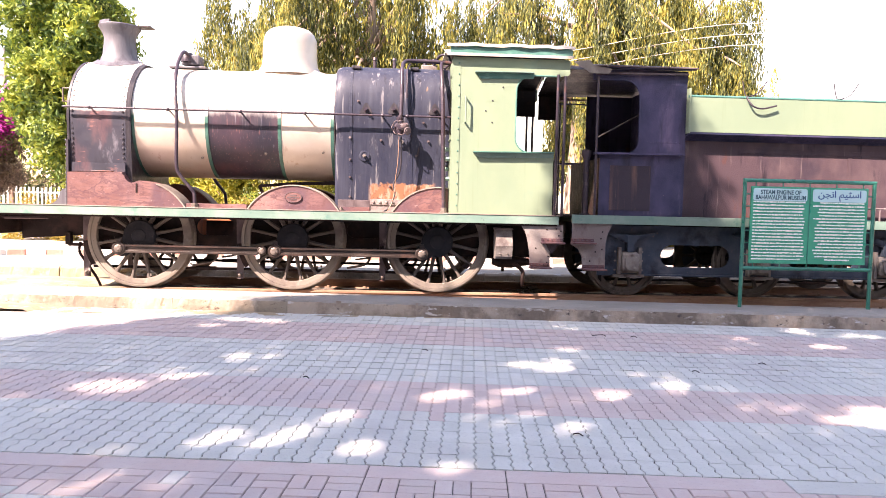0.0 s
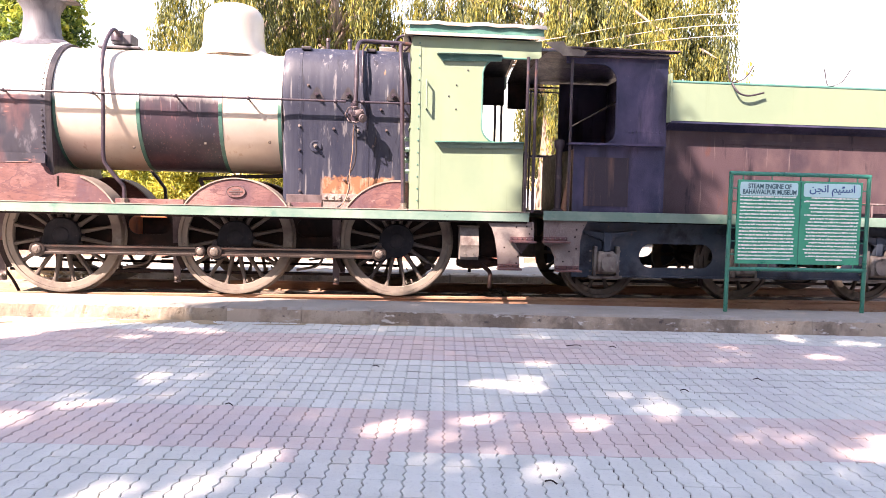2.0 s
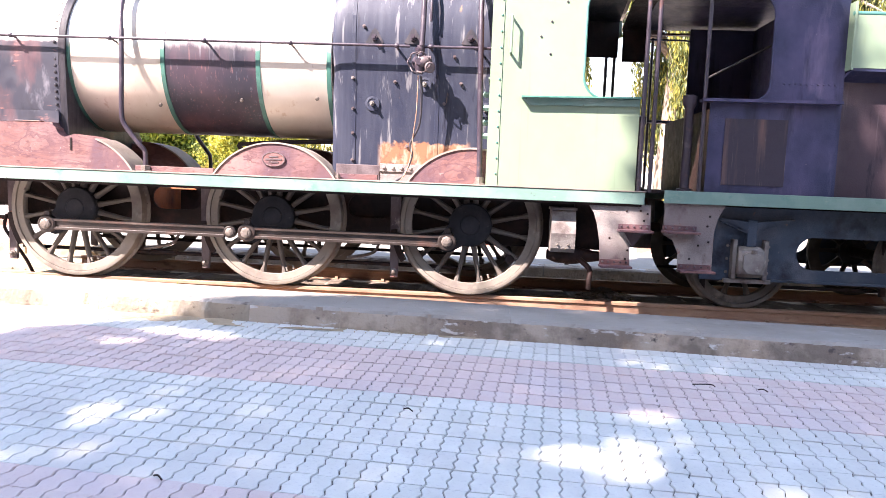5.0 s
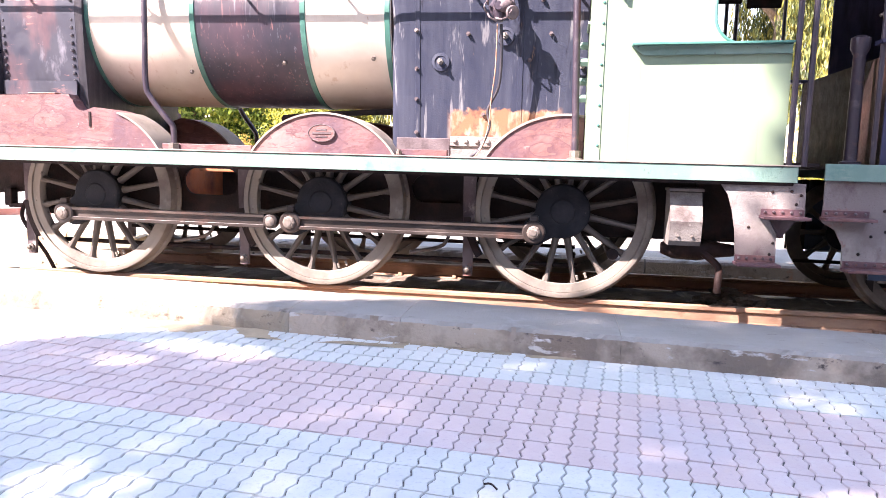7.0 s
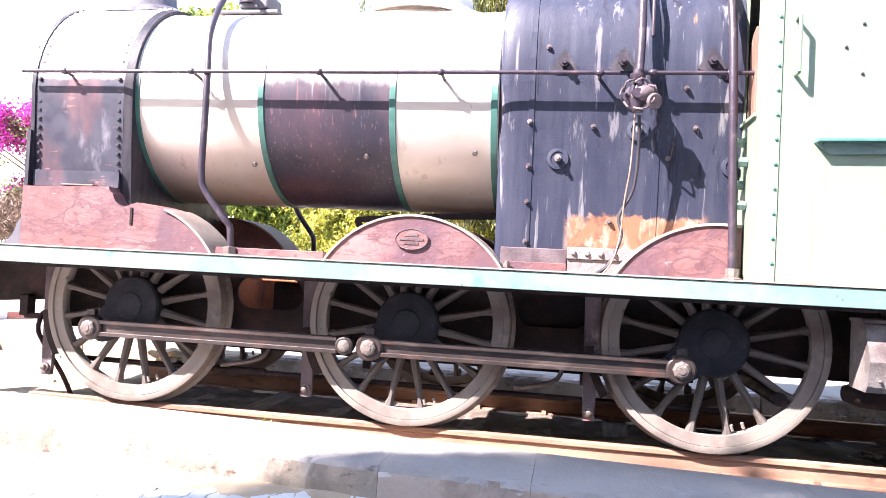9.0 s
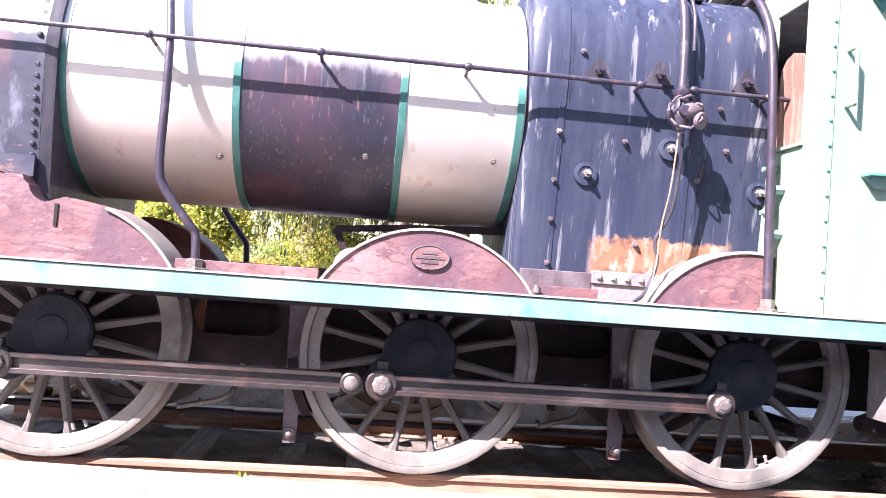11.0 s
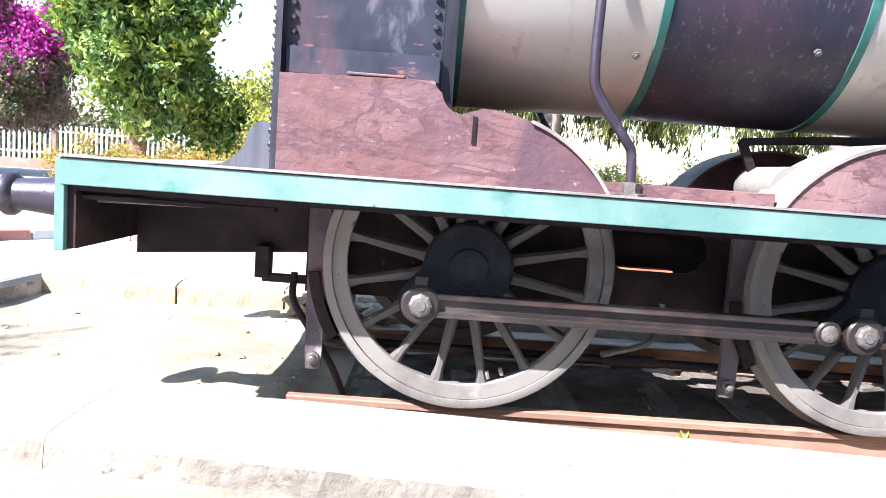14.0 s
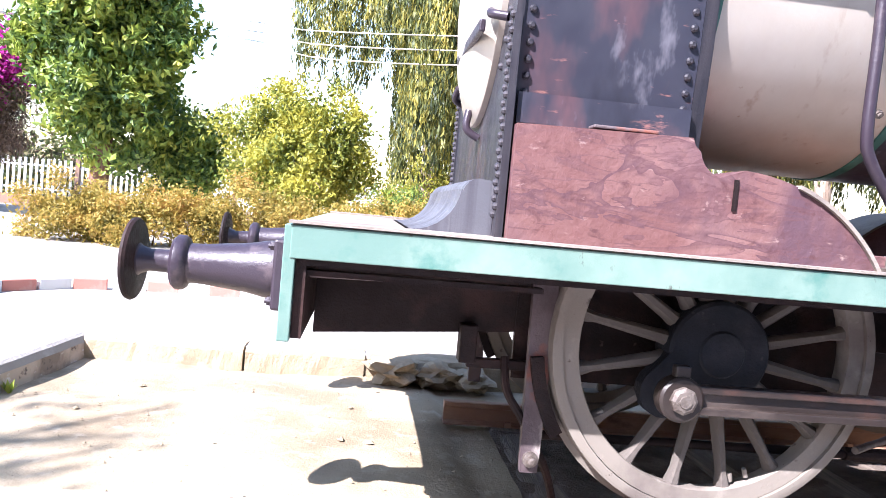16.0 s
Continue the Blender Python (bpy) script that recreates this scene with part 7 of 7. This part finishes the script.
for k in range(22):
    a = 2 * math.pi * k / 22 + 0.3 * math.sin(k)
    for j in range(7):
        t = 0.25 + j * 0.12
        c = Vector((-8.6 + math.cos(a) * t, 14.0 + math.sin(a) * t, 0.35 + 1.0 * t - 0.55 * t * t))
        for sd in (-1, 1):
            d = Vector((math.cos(a + sd * 0.9), math.sin(a + sd * 0.9), -0.25)) * 0.22
            q = Vector((0, 0, 0.02))
            bm.faces.new([bm.verts.new(p) for p in (c, c + d * 0.5 + q, c + d, c + d * 0.5 - q)])
part("fronds", bm, M_DENSE, palm)
part("stem", cyl(bmesh.new(), (-8.6, 14.0, 0), (-8.6, 14.0, 0.5), 0.09, 10), M_BARK, palm)

# trees on the near side, which shade the pavement
def inside(poly, u, v):
    """Which of the points (u, v) lie within the outline."""
    hit = np.zeros(len(u), bool)
    for (x0, y0), (x1, y1) in zip(poly, poly[1:] + poly[:1]):
        if y0 != y1:
            hit ^= ((y0 > v) != (y1 > v)) & (u < (x1 - x0) * (v - y0) / (y1 - y0) + x0)
    return hit


def shade_tree(trunk, poly, gaps, per_metre, z0, z1, leaf=0.34):
    """A spreading tree whose crown shades the outline poly on the ground, but for the gaps (x, y, half width, half depth)."""
    t = thing("shade_tree", "tall broad shade tree beside the pavement", "tree", "shade trees by the pavement")
    us, vs = [p[0] for p in poly], [p[1] for p in poly]
    n = int((max(us) - min(us)) * (max(vs) - min(vs)) * per_metre)
    u, v = rng.uniform(min(us), max(us), n), rng.uniform(min(vs), max(vs), n)
    keep = inside(poly, u + rng.normal(size=n) * 0.12, v + rng.normal(size=n) * 0.12)
    for gx, gy, rx, ry in gaps:
        keep &= (((u - gx) / (rx + 0.09)) ** 2 + ((v - gy) / (ry + 0.08)) ** 2 > rng.uniform(0.25, 1.2, n)) | (rng.random(n) < 0.12)
    u, v = u[keep], v[keep]
    z = z0 + (z1 - z0) * (0.5 + 0.3 * np.sin(u * 0.9) + 0.2 * np.sin(v * 1.3 + u * 0.4)) + rng.normal(size=len(u)) * 0.35
    k = (z + 0.2) / TO_SUN.z
    pts = np.stack([u + TO_SUN.x * k, v + TO_SUN.y * k, z], 1)
    ends = pts[rng.choice(len(pts), 60, replace=False)]
    top = pts.mean(0)
    limbs(trunk, (float(top[0]), float(top[1]), float(top[2]) - 0.8), 0.34, ends, t, M_BARK, 40)
    leaf_mesh("crown", pts, leaf, leaf * 0.6, M_DENSE, t, 0.1)


SHADED = [(-2.4, -4.1), (-1.7, -3.2), (-0.9, -2.45), (0.0, -1.95), (1.5, -1.25), (2.2, -0.98), (4.3, -0.98), (4.85, -0.9), (5.32, -0.4), (6.05, 0.3), (6.8, 0.55), (7.6, 1.5), (8.6, 1.5), (8.6, 0.9), (7.8, -0.2), (7.8, -0.65), (10.2, -0.7), (10.4, -1.7), (13.0, -2.4), (13.0, -10.5), (-5.0, -10.5), (-4.0, -6.5)]
LIGHT = [(-0.45, -6.0, 0.42, 0.22), (-0.1, -5.6, 0.25, 0.08), (0.42, -5.4, 0.14, 0.09), (0.37, -4.78, 0.22, 0.11), (0.31, -2.72, 0.24, 0.12), (-0.46, -3.02, 0.2, 0.1), (-0.2, -2.6, 0.2, 0.08), (1.46, -6.68, 0.18, 0.16), (0.9, -7.35, 0.38, 0.16), (1.25, -7.1, 0.2, 0.14), (0.45, -8.1, 0.28, 0.14), (1.78, -7.5, 0.2, 0.12), (2.33, -6.2, 0.22, 0.16), (2.55, -6.5, 0.12, 0.14), (2.5, -6.92, 0.2, 0.09), (2.97, -6.05, 0.16, 0.14), (2.93, -6.6, 0.22, 0.1), (3.74, -6.1, 0.22, 0.22), (4.46, -5.76, 0.17, 0.13), (3.73, -4.28, 0.13, 0.12), (3.16, -5.02, 0.3, 0.08), (3.55, -4.82, 0.15, 0.1), (3.5, -5.15, 0.16, 0.1), (4.2, -5.4, 0.2, 0.09), (3.25, -7.1, 0.2, 0.16), (3.1, -7.45, 0.16, 0.1), (4.86, -6.52, 0.22, 0.14), (5.7, -6.7, 0.48, 0.3), (5.35, -6.95, 0.3, 0.14), (6.58, -5.9, 0.28, 0.18), (4.04, -2.88, 0.12, 0.07), (7.1, -2.9, 0.16, 0.22), (7.8, -3.15, 0.26, 0.1), (7.65, -4.72, 0.3, 0.14), (6.9, -3.9, 0.25, 0.1), (4.6, -7.6, 0.3, 0.14), (2.2, -7.9, 0.2, 0.12), (8.75, 0.75, 0.16, 0.12), (5.0, -0.72, 0.1, 0.08), (6.3, 0.9, 0.2, 0.2)]
shade_tree((-9.0, -18.2, GZ), SHADED, LIGHT, 520, 12.0, 14.0, 0.22)
shade_tree((-14.5, -7.5, GZ), [(-6.6, -1.2), (-5.0, -0.9), (-4.6, 0.2), (-4.9, 0.9), (-5.6, 1.0), (-7.0, 0.6)], [], 60, 8.5, 9.5, 0.16)

# ---- block pavement ----
PW, PL = 0.1127, 0.2345      # paver width and length
GAP = 0.0030
pave = thing("pavement", "interlocking zigzag concrete pavers in grey with pink bands", "pavement", kind="structure")
ZIG = ((0.0, 0.0), (0.125, 0.0095), (0.375, -0.0095), (0.625, 0.0095), (0.875, -0.0095), (1.0, 0.0))


def paver_outline(inset=0.0):
    g, e = GAP + inset, 0.0007 + inset * 0.25
    rows = [(min(max(PL * t, e), PL - e), a) for t, a in ZIG]
    return [(g + a, y) for y, a in rows[::-1]] + [(PW - g + a, y) for y, a in rows]


def paver_verts():
    o, i = paver_outline(0), paver_outline(0.0035)
    n = len(o)
    v = [(x, y, -0.05) for x, y in o] + [(x, y, -0.006) for x, y in o] + [(x, y, 0.0) for x, y in i]
    f = []
    for k in range(n):
        f.append((k, (k + 1) % n, n + (k + 1) % n, n + k))
        f.append((n + k, n + (k + 1) % n, 2 * n + (k + 1) % n, 2 * n + k))
    h = n // 2
    for k in range(h - 1):
        f.append((2 * n + k, 2 * n + k + 1, 2 * n + n - 2 - k, 2 * n + n - 1 - k))
    return np.array(v), f


PV, PF = paver_verts()


def pave_z(x, y):
    return -0.195 - 0.055 * min(max((-2.6 - y) / 3.0, 0), 1) + 0.004 * noise.noise(Vector((x * 0.7, y * 0.7, 0)))


def is_pink(x, y):
    yy = y + 0.088 * x + 0.02 * math.sin(x * 0.9)
    return any(a < yy < b for a, b in PINK)


BRICK_W = -7.604             # where the zigzag pavers end
PINK = ((-3.9, -2.76), (-6.66, -5.7), (-8.25, -7.8))
TURN = math.atan(-0.088)
ct, sn = math.cos(TURN), math.sin(TURN)
rest = {True: ([], []), False: ([], [])}
datas = {}
random.seed(3)
count = 0
for i in range(-82, 122):
    slip = random.uniform(-0.006, 0.006)
    for j in range(-62, 1):
        u, w = (i + 0.5) * PW, -1.967 + j * PL + slip
        x, y = u * ct - w * sn, u * sn + w * ct
        if not (-9 < x < 13.5 and BRICK_W - 0.02 < w) or y + PL > kerb_y(x) + 0.2:
            continue
        pink = is_pink(x, y)
        z = pave_z(x, y) + random.uniform(-0.0022, 0.0022)
        tip = random.uniform(-0.006, 0.006)
        if 0.2 < x < 2.9 and -4.0 < y < -2.2 and count < 300:
            if pink not in datas:
                me = bpy.data.meshes.new("paver")
                me.from_pydata(PV.tolist(), [], PF)
                me.materials.append(M_PINK_ONE if pink else M_GREY_ONE)
                datas[pink] = me
            ob = new("paver", datas[pink])
            ob.parent = pave
            ob.matrix_basis = Matrix.Translation((x, y, z)) @ Matrix.Rotation(TURN, 4, "Z") @ Matrix.Rotation(tip, 4, "X")
            count += 1
        else:
            V, F = rest[pink]
            q = PV.copy()
            q[:, 2] += z + tip * (q[:, 1] - PL / 2)
            base = len(V) * len(PV)
            V.append(np.stack([q[:, 0] * ct - q[:, 1] * sn + x, q[:, 0] * sn + q[:, 1] * ct + y, q[:, 2]], 1))
            F.extend([tuple(a + base for a in f) for f in PF])
# straight bricks in basket weave beyond a plain strip
def brick_verts(wide, deep):
    v = [(x, y, z) for z, e in ((-0.05, 0), (-0.006, 0), (0.0, 0.004)) for x, y in ((GAP + e, GAP + e), (wide - GAP - e, GAP + e), (wide - GAP - e, deep - GAP - e), (GAP + e, deep - GAP - e))]
    return np.array(v)


BW = 0.205
BLYING, BUPRIGHT, BSTRIP = brick_verts(BW, BW / 2), brick_verts(BW / 2, BW), brick_verts(BW * 4, 0.2)
BF = [(4 * l + k, 4 * l + (k + 1) % 4, 4 * l + 4 + (k + 1) % 4, 4 * l + 4 + k) for l in (0, 1) for k in range(4)] + [(8, 9, 10, 11)]
bricks = {True: ([], []), False: ([], [])}


def lay(shape, u, w):
    x, y = u * ct - w * sn, u * sn + w * ct
    pink = is_pink(x, y) ^ (random.random() < 0.03)
    V, F = bricks[pink]
    z = pave_z(x, y) + random.uniform(-0.002, 0.002)
    base = len(V) * 12
    V.append(np.stack([shape[:, 0] * ct - shape[:, 1] * sn + x, shape[:, 0] * sn + shape[:, 1] * ct + y, shape[:, 2] + z], 1))
    F.extend([tuple(a + base for a in f) for f in BF])


for i in range(-44, 66):
    if i % 4 == 0:
        lay(BSTRIP, i * BW, BRICK_W - 0.2)
    for j in range(24):
        u, w = i * BW, BRICK_W - 0.2 - BW * (j + 1 + (0.5 if i % 3 == 1 else 0.0)) + (BW / 2 if i % 3 == 1 else 0)
        if (i + j) % 2:
            for k in (0, 1):
                lay(BLYING, u, w + k * BW / 2)
        else:
            for k in (0, 1):
                lay(BUPRIGHT, u + k * BW / 2, w)
for pink, (V, F) in bricks.items():
    me = bpy.data.meshes.new("paving_bricks")
    me.from_pydata(np.concatenate(V).tolist(), [], F)
    me.materials.append(M_PINK_PAVER if pink else M_GREY_PAVER)
    ob = new("paving_bricks", me)
    ob.parent = pave
    tagged(ob, "straight concrete paving bricks", kind="stuff")
for pink, (V, F) in rest.items():
    me = bpy.data.meshes.new("pavers")
    me.from_pydata(np.concatenate(V).tolist(), [], F)
    me.materials.append(M_PINK_PAVER if pink else M_GREY_PAVER)
    ob = new("pavers", me)
    ob.parent = pave
    tagged(ob, "pink concrete pavers" if pink else "grey concrete pavers", kind="stuff")
tagged(sheet("jointing_sand", steps(-9, 13.5, 0.75), steps(-13, -2, 0.5), lambda x, y: min(pave_z(x, y) - 0.012, -0.2), M_JOINT, None, "", lambda x, y: y > kerb_y(x) + 0.5), "dark sand in the paver joints", "sand", kind="structure")
# twig and leaf litter
for n, (x, y) in enumerate(((4.39, -3.45), (4.76, -3.50), (5.68, -4.85), (4.83, -5.22), (2.2, -4.4), (1.1, -5.6), (3.2, -7.2))):
    z = pave_z(x, y)
    tw = part("twig", tube(bmesh.new(), [(x - 0.10 * (n < 1) - 0.03, y + 0.02, z + 0.008), (x, y, z + 0.02), (x + 0.03, y - 0.02, z + 0.006)], 0.005, 5, 3), M_FRAME)
    tagged(tw, "small dark twig lying on the pavers", "twig", "litter on the pavement")
